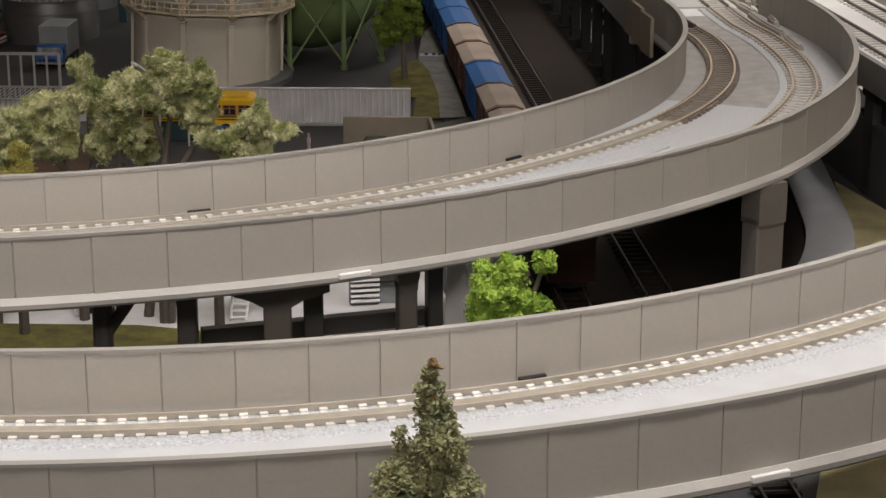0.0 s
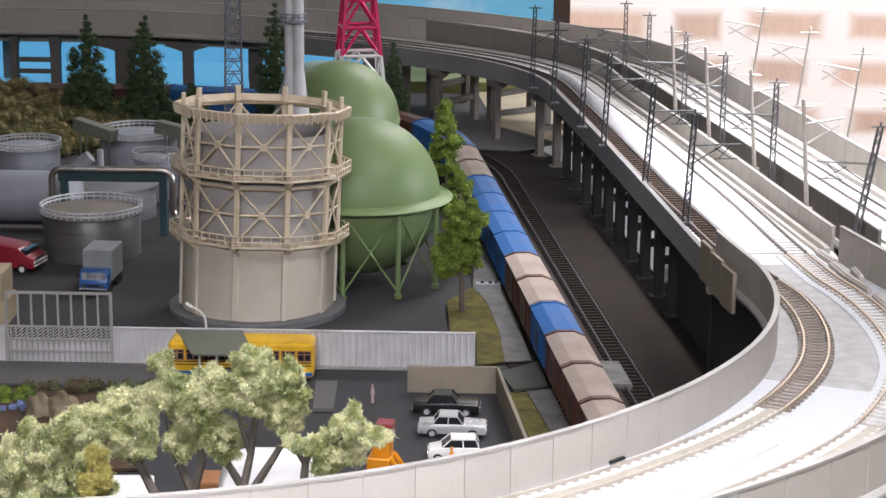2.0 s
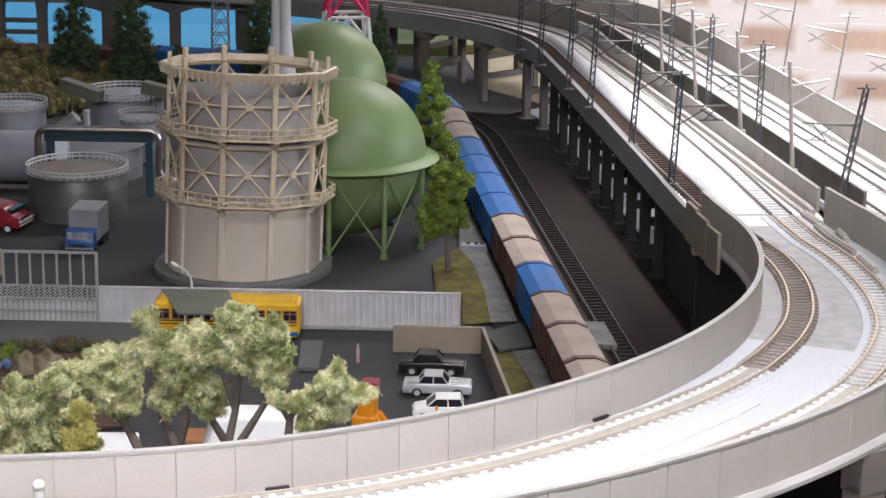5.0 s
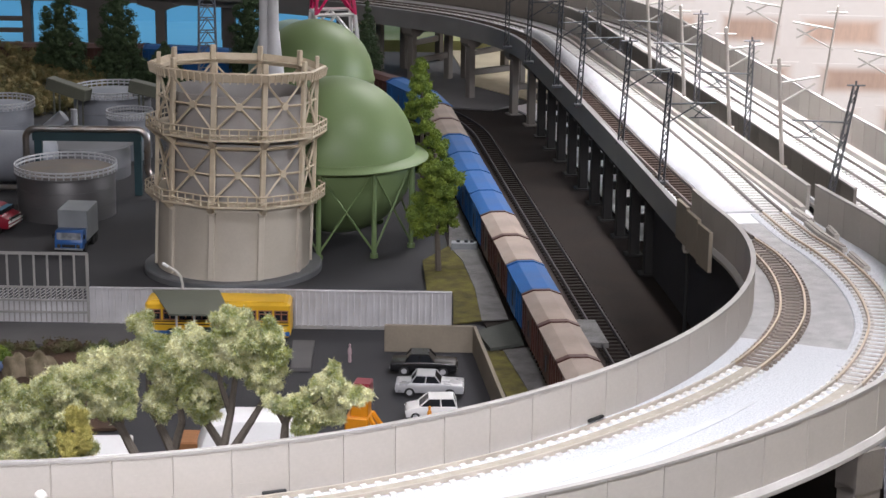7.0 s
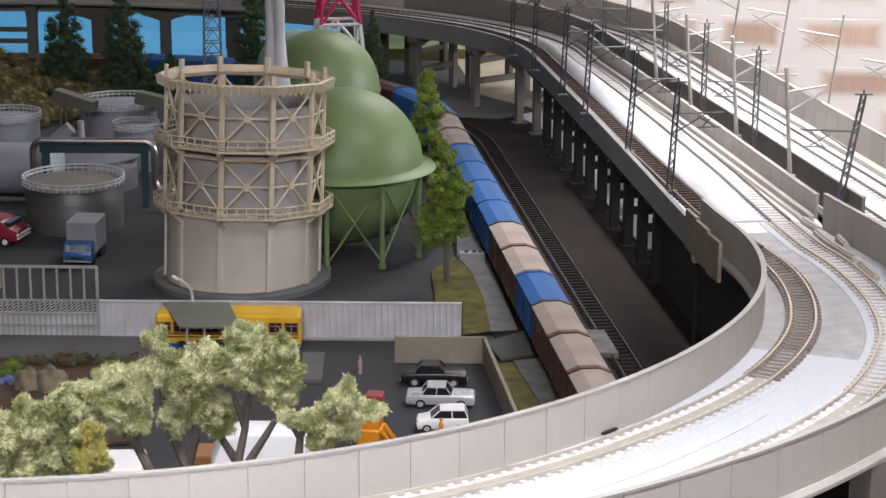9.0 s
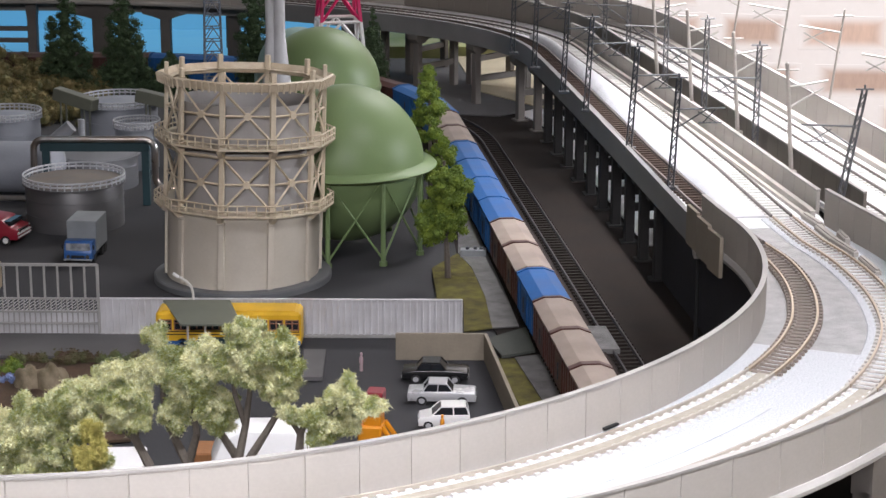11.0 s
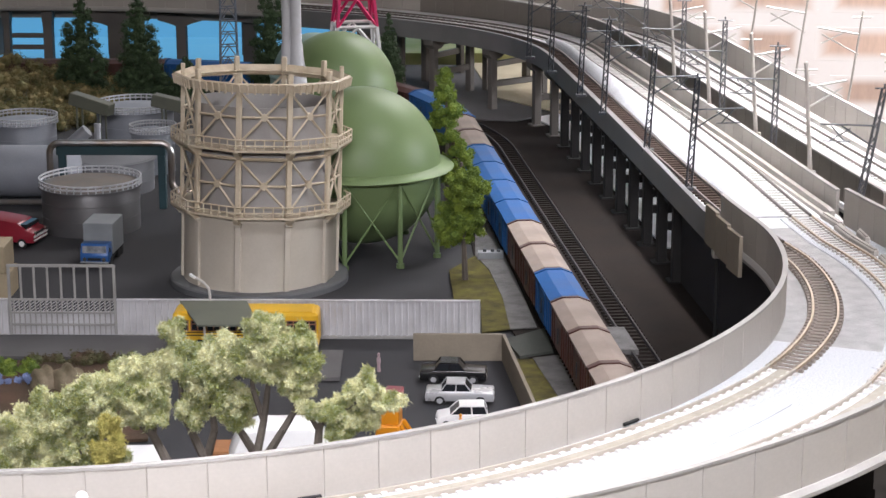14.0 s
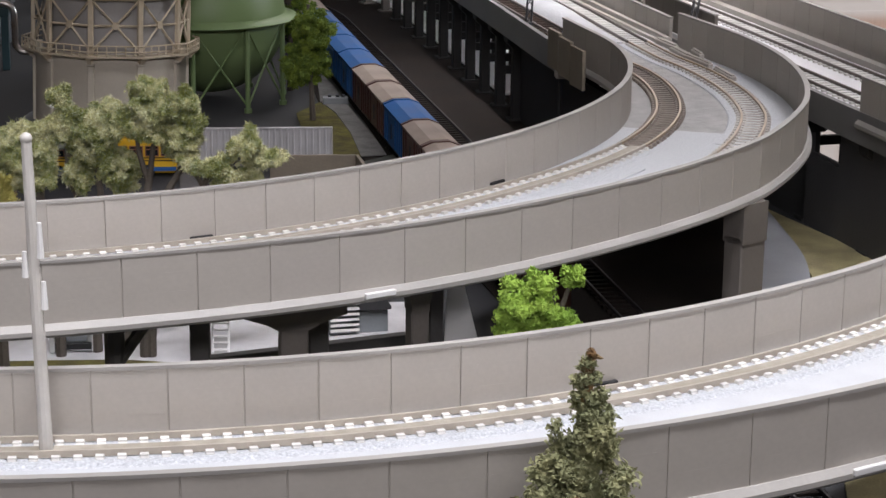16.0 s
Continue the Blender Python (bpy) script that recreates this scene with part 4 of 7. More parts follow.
def storage_tank(x, y, r, h, material, label, rail=True, roof=None):
    g = root("storage_tank", x, y, 0.0)
    tagged(g, label, "storage tank", "storage tanks")
    bm = bmesh.new()
    lathe(bm, [(r, 0.0), (r, h - 0.0006), (r - 0.0003, h)], 56)
    part("shell", bm, material, g)
    bm = bmesh.new()
    lathe(bm, [(r * 0.99, h - 0.0004), (r * 0.98, h + 0.0002), (r * 0.5, h + 0.0016), (r * 0.12, h + 0.0024), (0.001, h + 0.0026)], 56)
    part("roof", bm, roof or material, g)
    bm = bmesh.new()
    lathe(bm, [(r, h - 0.0012), (r + 0.0014, h - 0.0010), (r + 0.0014, h - 0.0002), (r, h)], 56, cap=False)
    part("kerb_ring", bm, material, g)
    for z_ in (h * 0.34, h * 0.67):
        bm = bmesh.new()
        lathe(bm, [(r - 0.0002, z_ - 0.0002), (r + 0.00025, z_ - 0.0001), (r + 0.00025, z_ + 0.0001), (r - 0.0002, z_ + 0.0002)], 56, cap=False)
        part("weld_seam", bm, material, g)
    if rail:
        railing = root("railing", parent=g)
        railing["label"] = "pale railing round the rim"
        q = r + 0.0009
        for zz in (0.0019, 0.0038):
            bm = bmesh.new()
            lathe(bm, [(q - 0.0004, h - 0.0006 + zz), (q + 0.0004, h - 0.0006 + zz), (q + 0.0004, h + 0.0002 + zz), (q - 0.0004, h + 0.0002 + zz), (q - 0.0004, h - 0.0006 + zz)], 44, cap=False)
            part("hoop", bm, M["rail_pale"], railing)
        post = None
        for i in range(44):
            m = pose(*polar(q, 360 / 44 * i, h - 0.0002))
            if post is None:
                post = part("post", rod(bmesh.new(), (0, 0, 0), (0, 0, 0.0038), 0.00042, 4), M["rail_pale"], railing)
                post.matrix_basis = m
            else:
                share(post, "post", m, railing)
    return g


storage_tank(-0.1832, 0.1790, 0.0262, 0.0242, M["steel_dark"], "squat dark steel storage tank with a rusty roof and railed rim", roof=M["roof_rust"])
storage_tank(-0.2515, 0.3300, 0.0195, 0.0290, M["steel_pale"], "pale grey storage tank with a railed rim")
storage_tank(-0.1900, 0.3700, 0.0240, 0.0300, M["steel_pale"], "pale blue-grey storage tank with a railed rim")
storage_tank(-0.1712, 0.3200, 0.0130, 0.0252, M["steel_pale"], "small pale storage tank beside the larger ones")
storage_tank(-0.1870, 0.2720, 0.0232, 0.0188, M["steel_mid"], "low grey storage tank behind the pipe frame", rail=False)

g = root("horizontal_tank", -0.2465, 0.245, -0.0032)
tagged(g, "large pale horizontal storage tank lying on saddles", "storage tank")
bm = bmesh.new()
lathe(bm, [(0.001, -0.046), (0.010, -0.0445), (0.0148, -0.040), (0.0148, 0.040), (0.010, 0.0445), (0.001, 0.046)], 40)
bmesh.ops.rotate(bm, verts=bm.verts, cent=(0, 0, 0), matrix=Matrix.Rotation(radians(90), 3, "Y"))
bmesh.ops.translate(bm, verts=bm.verts, vec=(0, 0, 0.0195))
part("drum", bm, M["steel_pale"], g)
for xx in (-0.028, 0.028):
    bm = bmesh.new()
    extrude_outline(bm, [(-0.004, 0.0032), (0.004, 0.0032), (0.003, 0.008), (-0.003, 0.008)], -0.012, 0.012)
    bmesh.ops.translate(bm, verts=bm.verts, vec=(xx, 0, 0))
    part("saddle", bm, M["steel_dark"], g)
bm = bmesh.new()
rod(bm, (-0.055, -0.020, 0.006), (0.060, -0.020, 0.006), 0.0016, 10)
part("feed_pipe", smooth(bm), M["pipe"], g)

g = root("pipe_frame", -0.1800, 0.2200, 0.0)
tagged(g, "worn metal pipe carried over a dark teal frame", "pipe frame")
for xx in (-0.0265, 0.0290):
    bm = bmesh.new()
    box(bm, xx, 0.002, 0.0165, 0.0042, 0.004, 0.033, 0.0003)
    part("frame_leg", bm, M["teal"], g)
bm = bmesh.new()
box(bm, 0.001, 0.002, 0.0335, 0.061, 0.005, 0.0052, 0.0003)
part("frame_beam", bm, M["teal"], g)


def bent_pipe(bm, pts, r, n=10):
    rings = []
    for i, p in enumerate(pts):
        a = Vector(pts[max(0, i - 1)])
        b = Vector(pts[min(len(pts) - 1, i + 1)])
        m = (b - a).to_track_quat("Z", "Y").to_matrix()
        rings.append([bm.verts.new(Vector(p) + m @ Vector((r * math.cos(2 * math.pi * k / n), r * math.sin(2 * math.pi * k / n), 0))) for k in range(n)])
    for a, b in zip(rings, rings[1:]):
        best = min(range(n), key=lambda o: sum((a[k].co - b[(k + o) % n].co).length for k in range(n)))
        for k in range(n):
            bm.faces.new((a[k], a[(k + 1) % n], b[(k + 1 + best) % n], b[(k + best) % n]))
    bm.faces.new(rings[0][::-1])
    bm.faces.new(rings[-1])
    bmesh.ops.recalc_face_normals(bm, faces=bm.faces)
    return smooth(bm)


def arc_pts(cx, cz, r, a0, a1, y=0.0, n=6):
    return [(cx + r * math.cos(radians(a0 + (a1 - a0) * i / n)), y, cz + r * math.sin(radians(a0 + (a1 - a0) * i / n))) for i in range(n + 1)]


bm = bmesh.new()
bent_pipe(bm, [(-0.0325, -0.003, 0.018)] + arc_pts(-0.0265, 0.0325, 0.006, 180, 90, -0.003) + arc_pts(0.0290, 0.0325, 0.006, 90, 0, -0.003) + [(0.035, -0.003, 0.020)] + arc_pts(0.0405, 0.0165, 0.0055, 180, 270, -0.003) + [(0.052, -0.003, 0.011)], 0.0019)
part("pipe", bm, M["pipe"], g)

g = root("pump_unit", -0.2060, 0.2950, 0.0)
tagged(g, "pale pump housing with pipes between the tanks", "pump")
bm = bmesh.new()
lathe(bm, [(0.006, 0.0), (0.006, 0.018), (0.005, 0.0205), (0.001, 0.0215)], 20)
part("housing", bm, M["steel_pale"], g)
bm = bmesh.new()
rod(bm, (-0.014, 0, 0.018), (0.0, 0, 0.030), 0.004, 12)
rod(bm, (0.006, 0, 0.0), (0.006, 0, 0.034), 0.002, 10)
part("pipe_stub", smooth(bm), M["steel"], g)


def conveyor(x, y, z, length, rz, tilt, label):
    g = root("conveyor", x, y, 0.0, rz)
    tagged(g, label, "conveyor", "conveyors")
    bm = bmesh.new()
    m = pose(0, 0, z, 0, tilt, 0)
    box(bm, 0, 0, 0, length, 0.008, 0.0075, 0.0004, 0, m)
    part("housing", bm, M["olive_box"], g)
    bm = bmesh.new()
    for k in (-0.3, 0.3):
        for s in (-0.003, 0.003):
            top = m @ Vector((length * k, s, -0.003))
            rod(bm, (top.x, s, 0.0), tuple(top), 0.0006, 5)
    part("trestle", bm, M["olive_box"], g)


conveyor(-0.2095, 0.3300, 0.0395, 0.028, -22, 12, "olive-grey enclosed conveyor on a trestle")
conveyor(-0.1560, 0.3350, 0.0375, 0.036, -14, 10, "olive-grey enclosed conveyor on a trestle")


# ---- plants ----
def foliage_mesh(name, clumps, flakes, size, seed, core=0.8, loose=0.42):
    """Lumpy clumps with many loose flakes of foam on them, as one mesh."""
    rng = np.random.default_rng(seed)
    ico = bmesh.new()
    bmesh.ops.create_icosphere(ico, subdivisions=2, radius=1.0)
    base_v = np.array([v.co[:] for v in ico.verts])
    base_f = [tuple(v.index for v in f.verts) for f in ico.faces]
    ico.free()
    verts, faces, n = [], [], 0
    for cx, cy, cz, r in clumps:
        lump = 1.0 + 0.45 * (rng.random(len(base_v)) - 0.5)
        v = base_v * lump[:, None] * r * core * np.array([1.0, 1.0, 0.85]) + (cx, cy, cz)
        verts.append(v)
        faces += [tuple(i + n for i in f) for f in base_f]
        n += len(v)
        k = flakes
        d = rng.normal(size=(k, 3))
        d /= np.linalg.norm(d, axis=1)[:, None]
        c = d * (r * (0.72 + loose * rng.random(k) ** 1.5))[:, None] * np.array([1.0, 1.0, 0.88]) + (cx, cy, cz)
        s = size * (0.6 + 0.9 * rng.random(k))
        a = rng.normal(size=(k, 3)) * 0.6
        b = rng.normal(size=(k, 3)) * 0.6
        e = rng.normal(size=(k, 3)) * 0.6
        q = np.stack([c + a * s[:, None], c + b * s[:, None], c + e * s[:, None], c + d * (s * 0.7)[:, None]], 1).reshape(-1, 3)
        verts.append(q)
        for j in range(k):
            o = n + 4 * j
            faces += [(o, o + 1, o + 2), (o, o + 1, o + 3), (o + 1, o + 2, o + 3), (o + 2, o, o + 3)]
        n += 4 * k
    me = bpy.data.meshes.new(name)
    me.from_pydata(np.concatenate(verts).tolist(), [], faces)
    me.update()
    return me


def foliage(name, clumps, flakes, size, seed, material, parent, label="", core=0.8, loose=0.42):
    me = foliage_mesh(name, clumps, flakes, size, seed, core, loose)
    me.materials.append(material)
    ob = new(name, me)
    ob.parent = parent
    if label:
        ob["label"] = label
    return ob


def fluff(name, clumps, fibres, length, seed, material, parent, stray=0.06):
    """A crown of clumps, each a small core bristling with fine loose fibres, as one mesh."""
    rng = np.random.default_rng(seed)
    ico = bmesh.new()
    bmesh.ops.create_icosphere(ico, subdivisions=1, radius=1.0)
    base_v = np.array([v.co[:] for v in ico.verts])
    base_f = np.array([[v.index for v in f.verts] for f in ico.faces])
    ico.free()
    verts, faces, n = [], [], 0
    for cx, cy, cz, r in clumps:
        v = base_v * (0.55 + 0.3 * rng.random(len(base_v)))[:, None] * r + (cx, cy, cz)
        verts.append(v)
        faces.append(base_f + n)
        n += len(v)
        k = max(12, round(fibres * (r / 0.0014) ** 1.6))
        d = rng.normal(size=(k, 3))
        d /= np.linalg.norm(d, axis=1)[:, None]
        out = r * (0.55 + 0.5 * rng.random(k))
        out = np.where(rng.random(k) < stray, out * (1.2 + 0.5 * rng.random(k)), out)
        c = d * out[:, None] + (cx, cy, cz)
        way = d + 0.9 * rng.normal(size=(k, 3))
        way /= np.linalg.norm(way, axis=1)[:, None]
        side = np.cross(way, rng.normal(size=(k, 3)))
        side /= np.linalg.norm(side, axis=1)[:, None] + 1e-9
        ln_ = length * (0.5 + rng.random(k))[:, None]
        w = length * (0.10 + 0.14 * rng.random(k))[:, None]
        q = np.stack([c - side * w, c + side * w, c + way * ln_], 1).reshape(-1, 3)
        verts.append(q)
        faces.append(np.arange(n, n + 3 * k).reshape(-1, 3))
        n += 3 * k
    me = bpy.data.meshes.new(name)
    me.from_pydata(np.concatenate(verts).tolist(), [], np.concatenate(faces).tolist())
    me.update()
    me.materials.append(material)
    ob = new(name, me)
    ob.parent = parent
    return ob


def limb(bm, pts, r0, r1):
    for i in range(len(pts) - 1):
        t0, t1 = i / (len(pts) - 1), (i + 1) / (len(pts) - 1)
        rod(bm, pts[i], pts[i + 1], r0 + (r1 - r0) * t0, 7, r0 + (r1 - r0) * t1)


def cloud(rng, cx, cy, cz, rx, ry, rz, n, r0, r1):
    out = []
    for _ in range(n):
        d = Vector((rng.gauss(0, 1), rng.gauss(0, 1), rng.gauss(0, 1))).normalized() * rng.random() ** 0.45
        out.append((cx + d.x * rx, cy + d.y * ry, cz + d.z * rz, rng.uniform(r0, r1)))
    return out


def spread_tree(x, y, limbs, crown, seed, material, label):
    """Foam tree: limbs as lines of (dx, z), the first one from the ground, and a ragged crown of blobs (dx, z, rx, rz, count)."""
    rng = random.Random(seed)
    g = root("tree", x, y, 0.0)
    tagged(g, label, "tree", "trees by the viaduct")
    bm = bmesh.new()
    for i, line in enumerate(limbs):
        pts = [(dx, 0.0012 * math.sin(9 * k + i), z) for k, (dx, z) in enumerate(line)]
        if line[0][1] < 0.05 or i == 0:
            pts = [(line[0][0] * 0.6, 0.0, -0.001)] + pts
            limb(bm, pts, 0.0018, 0.0008)
        else:
            limb(bm, pts, 0.0011, 0.0005)
    part("trunk", bm, M["bark"], g, "grey-brown forked trunk")
    clumps = []
    for dx, z, rx, rz, n in crown:
        clumps += cloud(rng, dx, 0.0, z, rx * 0.95, min(rx, 0.0085), rz * 0.95, round(n * 1.25), 0.0006, 0.0019)
    fluff("crown", clumps, 430, 0.00095, seed, material, g, 0.10)
    return g


SAGE = "pale sage-green foam tree with a grey-brown forked trunk"
spread_tree(-0.0427, -0.306, [[(0.0000, 0.0469), (0.0028, 0.0599), (0.0047, 0.0728)], [(0.0031, 0.0480), (0.0089, 0.0578), (0.0147, 0.0675)], [(0.0028, 0.0599), (0.0000, 0.0706), (-0.0008, 0.0791)]],
            [(0.0080, 0.0855, 0.0112, 0.0070, 84), (0.0149, 0.0808, 0.0063, 0.0067, 45), (0.0133, 0.0728, 0.0061, 0.0054, 35), (-0.0018, 0.0786, 0.0061, 0.0054, 35), (0.0026, 0.0908, 0.0046, 0.0032, 15), (0.0052, 0.0760, 0.0071, 0.0043, 32)],
            3, M["leaf_sage"], SAGE)
spread_tree(-0.0584, -0.3, [[(0.0000, 0.0445), (-0.0039, 0.0533), (-0.0067, 0.0609), (-0.0074, 0.0706)], [(0.0000, 0.0456), (0.0029, 0.0555), (0.0017, 0.0663)], [(0.0150, 0.0468), (0.0106, 0.0555), (0.0088, 0.0631)]],
            [(-0.0091, 0.0865, 0.0035, 0.0045, 16), (-0.0067, 0.0781, 0.0071, 0.0065, 49), (0.0009, 0.0733, 0.0081, 0.0092, 80), (0.0088, 0.0647, 0.0087, 0.0060, 55), (-0.0041, 0.0631, 0.0061, 0.0065, 42), (0.0057, 0.0809, 0.0081, 0.0049, 42), (-0.0135, 0.0738, 0.0041, 0.0054, 23), (0.0107, 0.0588, 0.0051, 0.0038, 20)],
            5, M["leaf_sage"], SAGE)
spread_tree(-0.0697, -0.304, [[(0.0000, 0.0460), (-0.0043, 0.0547), (-0.0082, 0.0590), (-0.0110, 0.0676)], [(-0.0043, 0.0547), (-0.0030, 0.0623)]],
            [(-0.0078, 0.0693, 0.0087, 0.0081, 75), (-0.0040, 0.0628, 0.0061, 0.0054, 35), (-0.0144, 0.0717, 0.0066, 0.0054, 38), (-0.0096, 0.0762, 0.0051, 0.0032, 17), (-0.0092, 0.0612, 0.0051, 0.0038, 20), (-0.0181, 0.0676, 0.0061, 0.0054, 35)],
            7, M["leaf_sage"], "low spreading sage-green foam tree")
spread_tree(-0.0991, -0.31, [[(0.0000, 0.0416), (0.0029, 0.0493), (0.0059, 0.0590)], [(-0.0135, 0.0394), (-0.0130, 0.0481), (-0.0125, 0.0567)], [(0.0029, 0.0493), (-0.0055, 0.0557)]],
            [(0.0068, 0.0686, 0.0081, 0.0065, 56), (-0.0026, 0.0622, 0.0092, 0.0076, 74), (-0.0125, 0.0578, 0.0081, 0.0076, 65), (-0.0078, 0.0683, 0.0026, 0.0028, 7), (-0.0175, 0.0502, 0.0061, 0.0065, 42), (0.0006, 0.0546, 0.0092, 0.0060, 58), (0.0100, 0.0611, 0.0071, 0.0054, 41), (-0.0088, 0.0503, 0.0092, 0.0054, 52), (-0.0247, 0.0567, 0.0092, 0.0076, 74), (0.0014, 0.0492, 0.0061, 0.0032, 21), (0.0146, 0.0504, 0.0046, 0.0032, 15)],
            9, M["leaf_sage"], "wide low sage-green foam tree")
spread_tree(-0.0228, -0.318, [[(0.0000, 0.0543), (0.0007, 0.0622), (0.0033, 0.0675)], [(0.0007, 0.0612), (-0.0022, 0.0665)], [(0.0032, 0.0644), (0.0133, 0.0718)]],
            [(0.0133, 0.0728, 0.0061, 0.0052, 33), (0.0212, 0.0706, 0.0067, 0.0024, 17), (0.0058, 0.0681, 0.0061, 0.0045, 29), (0.0082, 0.0628, 0.0061, 0.0041, 26), (-0.0012, 0.0675, 0.0039, 0.0026, 10), (0.0153, 0.0772, 0.0024, 0.0024, 6), (0.0147, 0.0644, 0.0041, 0.0038, 16)],
            13, M["leaf_sage"], "small sage-green foam tree with a flat crown")
spread_tree(-0.0856, -0.322, [[(0.0000, 0.0465), (0.0004, 0.0539), (0.0011, 0.0603)]],
            [(0.0019, 0.0619, 0.0037, 0.0049, 19), (-0.0011, 0.0560, 0.0056, 0.0038, 22), (0.0035, 0.0576, 0.0031, 0.0038, 12)],
            11, M["leaf_yellow"], "small yellow-green foam shrub tree")

g = root("tree", 0.0190, 0.0680, 0.0)
tagged(g, "tall narrow mid-green foam tree beside the siding", "tree", "trees by the siding")
bm = bmesh.new()
limb(bm, [(0, 0, 0), (-0.0008, 0, 0.02), (-0.002, 0, 0.06)], 0.0017, 0.0008)
part("trunk", bm, M["bark"], g)
rng = random.Random(21)
cl = cloud(rng, -0.0035, 0, 0.029, 0.0125, 0.010, 0.011, 62, 0.0022, 0.0036) + cloud(rng, 0.001, 0, 0.047, 0.0105, 0.009, 0.011, 50, 0.002, 0.0034)
foliage("crown", cl, 120, 0.0007, 21, M["leaf_green"], g)
g = root("tree", 0.0085, 0.1550, 0.0)
tagged(g, "tall pointed mid-green foam tree behind the sphere", "tree", "trees by the siding")
bm = bmesh.new()
limb(bm, [(0, 0, 0), (0.0005, 0, 0.03), (0, 0, 0.08)], 0.0018, 0.0006)
part("trunk", bm, M["bark"], g)
rng = random.Random(22)
cl = []
for i in range(90):
    z = 0.022 + 0.068 * (i / 90)
    w = 0.0130 * (1 - (i / 90) ** 1.7) + 0.001
    cl.append((rng.uniform(-w, w), rng.uniform(-w, w), z, rng.uniform(0.0022, 0.0038)))
foliage("crown", cl, 120, 0.0007, 22, M["leaf_green"], g)

g = root("tree", 0.0720, -0.4120, 0.0)
tagged(g, "bright lime-green foam tree between the two viaducts", "tree")
bm = bmesh.new()
limb(bm, [(0, 0, 0), (0.001, 0, 0.03), (0.003, 0, 0.056)], 0.0017, 0.0008)
limb(bm, [(0.002, 0, 0.040), (0.006, 0, 0.052), (0.0075, 0, 0.057)], 0.0009, 0.0005)
part("trunk", bm, M["bark"], g)
rng = random.Random(23)
cl = cloud(rng, -0.0035, 0, 0.0475, 0.0082, 0.008, 0.0125, 60, 0.0018, 0.0030) + cloud(rng, 0.0078, 0, 0.0585, 0.0028, 0.003, 0.0020, 7, 0.0014, 0.002) + cloud(rng, 0.0060, 0, 0.043, 0.0048, 0.005, 0.0085, 18, 0.0018, 0.0026)
foliage("crown", cl, 130, 0.00065, 23, M["leaf_lime"], g)


def fir(x, y, h, r, seed, material, label, z=0.0):
    g = root("fir_tree", x, y, z)
    tagged(g, label, "fir tree", "fir trees")
    bm = bmesh.new()
    limb(bm, [(0, 0, 0), (0, 0, h * 0.5), (0, 0, h * 0.95)], 0.0012, 0.0004)
    part("trunk", bm, M["bark"], g)
    rng = random.Random(seed)
    cl = []
    z0 = h * 0.14
    tiers = 17 if r < 0.025 else 30
    for i in range(tiers):
        t = i / (tiers - 1)
        zz = z0 + (h - z0) * t
        w = r * (1 - t) ** (0.62 if r < 0.025 else 0.85) * (rng.uniform(0.72, 1.12) if r < 0.025 else 1.0) + 0.0006
        k = max(3, round((22 if r < 0.025 else 44) * (1 - t)))
        for j in range(k):
            a = rng.uniform(0, 6.283)
            q = w * rng.uniform(0.55, 1.0)
            cl.append((q * math.cos(a), q * math.sin(a), zz - 0.25 * q + rng.uniform(-1, 1) * 0.001, max(0.0009, min(0.0036 if r < 0.025 else 0.0022, w * rng.uniform(0.22, 0.36)))))
        cl.append((0, 0, zz, max(0.0010, w * 0.55)))
    foliage("needles", cl, 70, min(0.0006, max(0.0005, r * 0.05)), seed, material, g, core=0.65, loose=0.7)
    return g


fir(-0.2570, 0.5500, 0.0790, 0.0200, 31, M["leaf_fir"], "dark green model fir tree near the back")
fir(-0.2150, 0.5500, 0.0790, 0.0215, 32, M["leaf_fir"], "dark green model fir tree near the back")
fir(-0.1215, 0.5400, 0.0900, 0.0175, 33, M["leaf_fir"], "dark green model fir tree near the back")
fir(-0.0360, 0.5000, 0.0690, 0.0125, 34, M["leaf_fir"], "dark green model fir tree near the back")
fir(-0.1850, 0.5600, 0.0300, 0.0150, 36, M["leaf_fir"], "short dark green model fir tree near the back")
spruce = fir(0.0553, -0.5960, 0.0960, 0.0265, 35, M["leaf_spruce"], "small grey-green model spruce with a rusty tip")
rng = random.Random(37)
cl = [(rng.gauss(0, 0.0004), rng.gauss(0, 0.0004), 0.0880 + 0.0110 * rng.random(), rng.uniform(0.0005, 0.0008)) for _ in range(14)]
cl += [(rng.gauss(0, 0.011), -abs(rng.gauss(0, 0.010)) - 0.004, rng.uniform(0.05, 0.074), rng.uniform(0.0008, 0.0016)) for _ in range(10)]
foliage("tip", cl, 30, 0.0005, 37, M["leaf_rust"], spruce, "rusty brown tip and twigs")

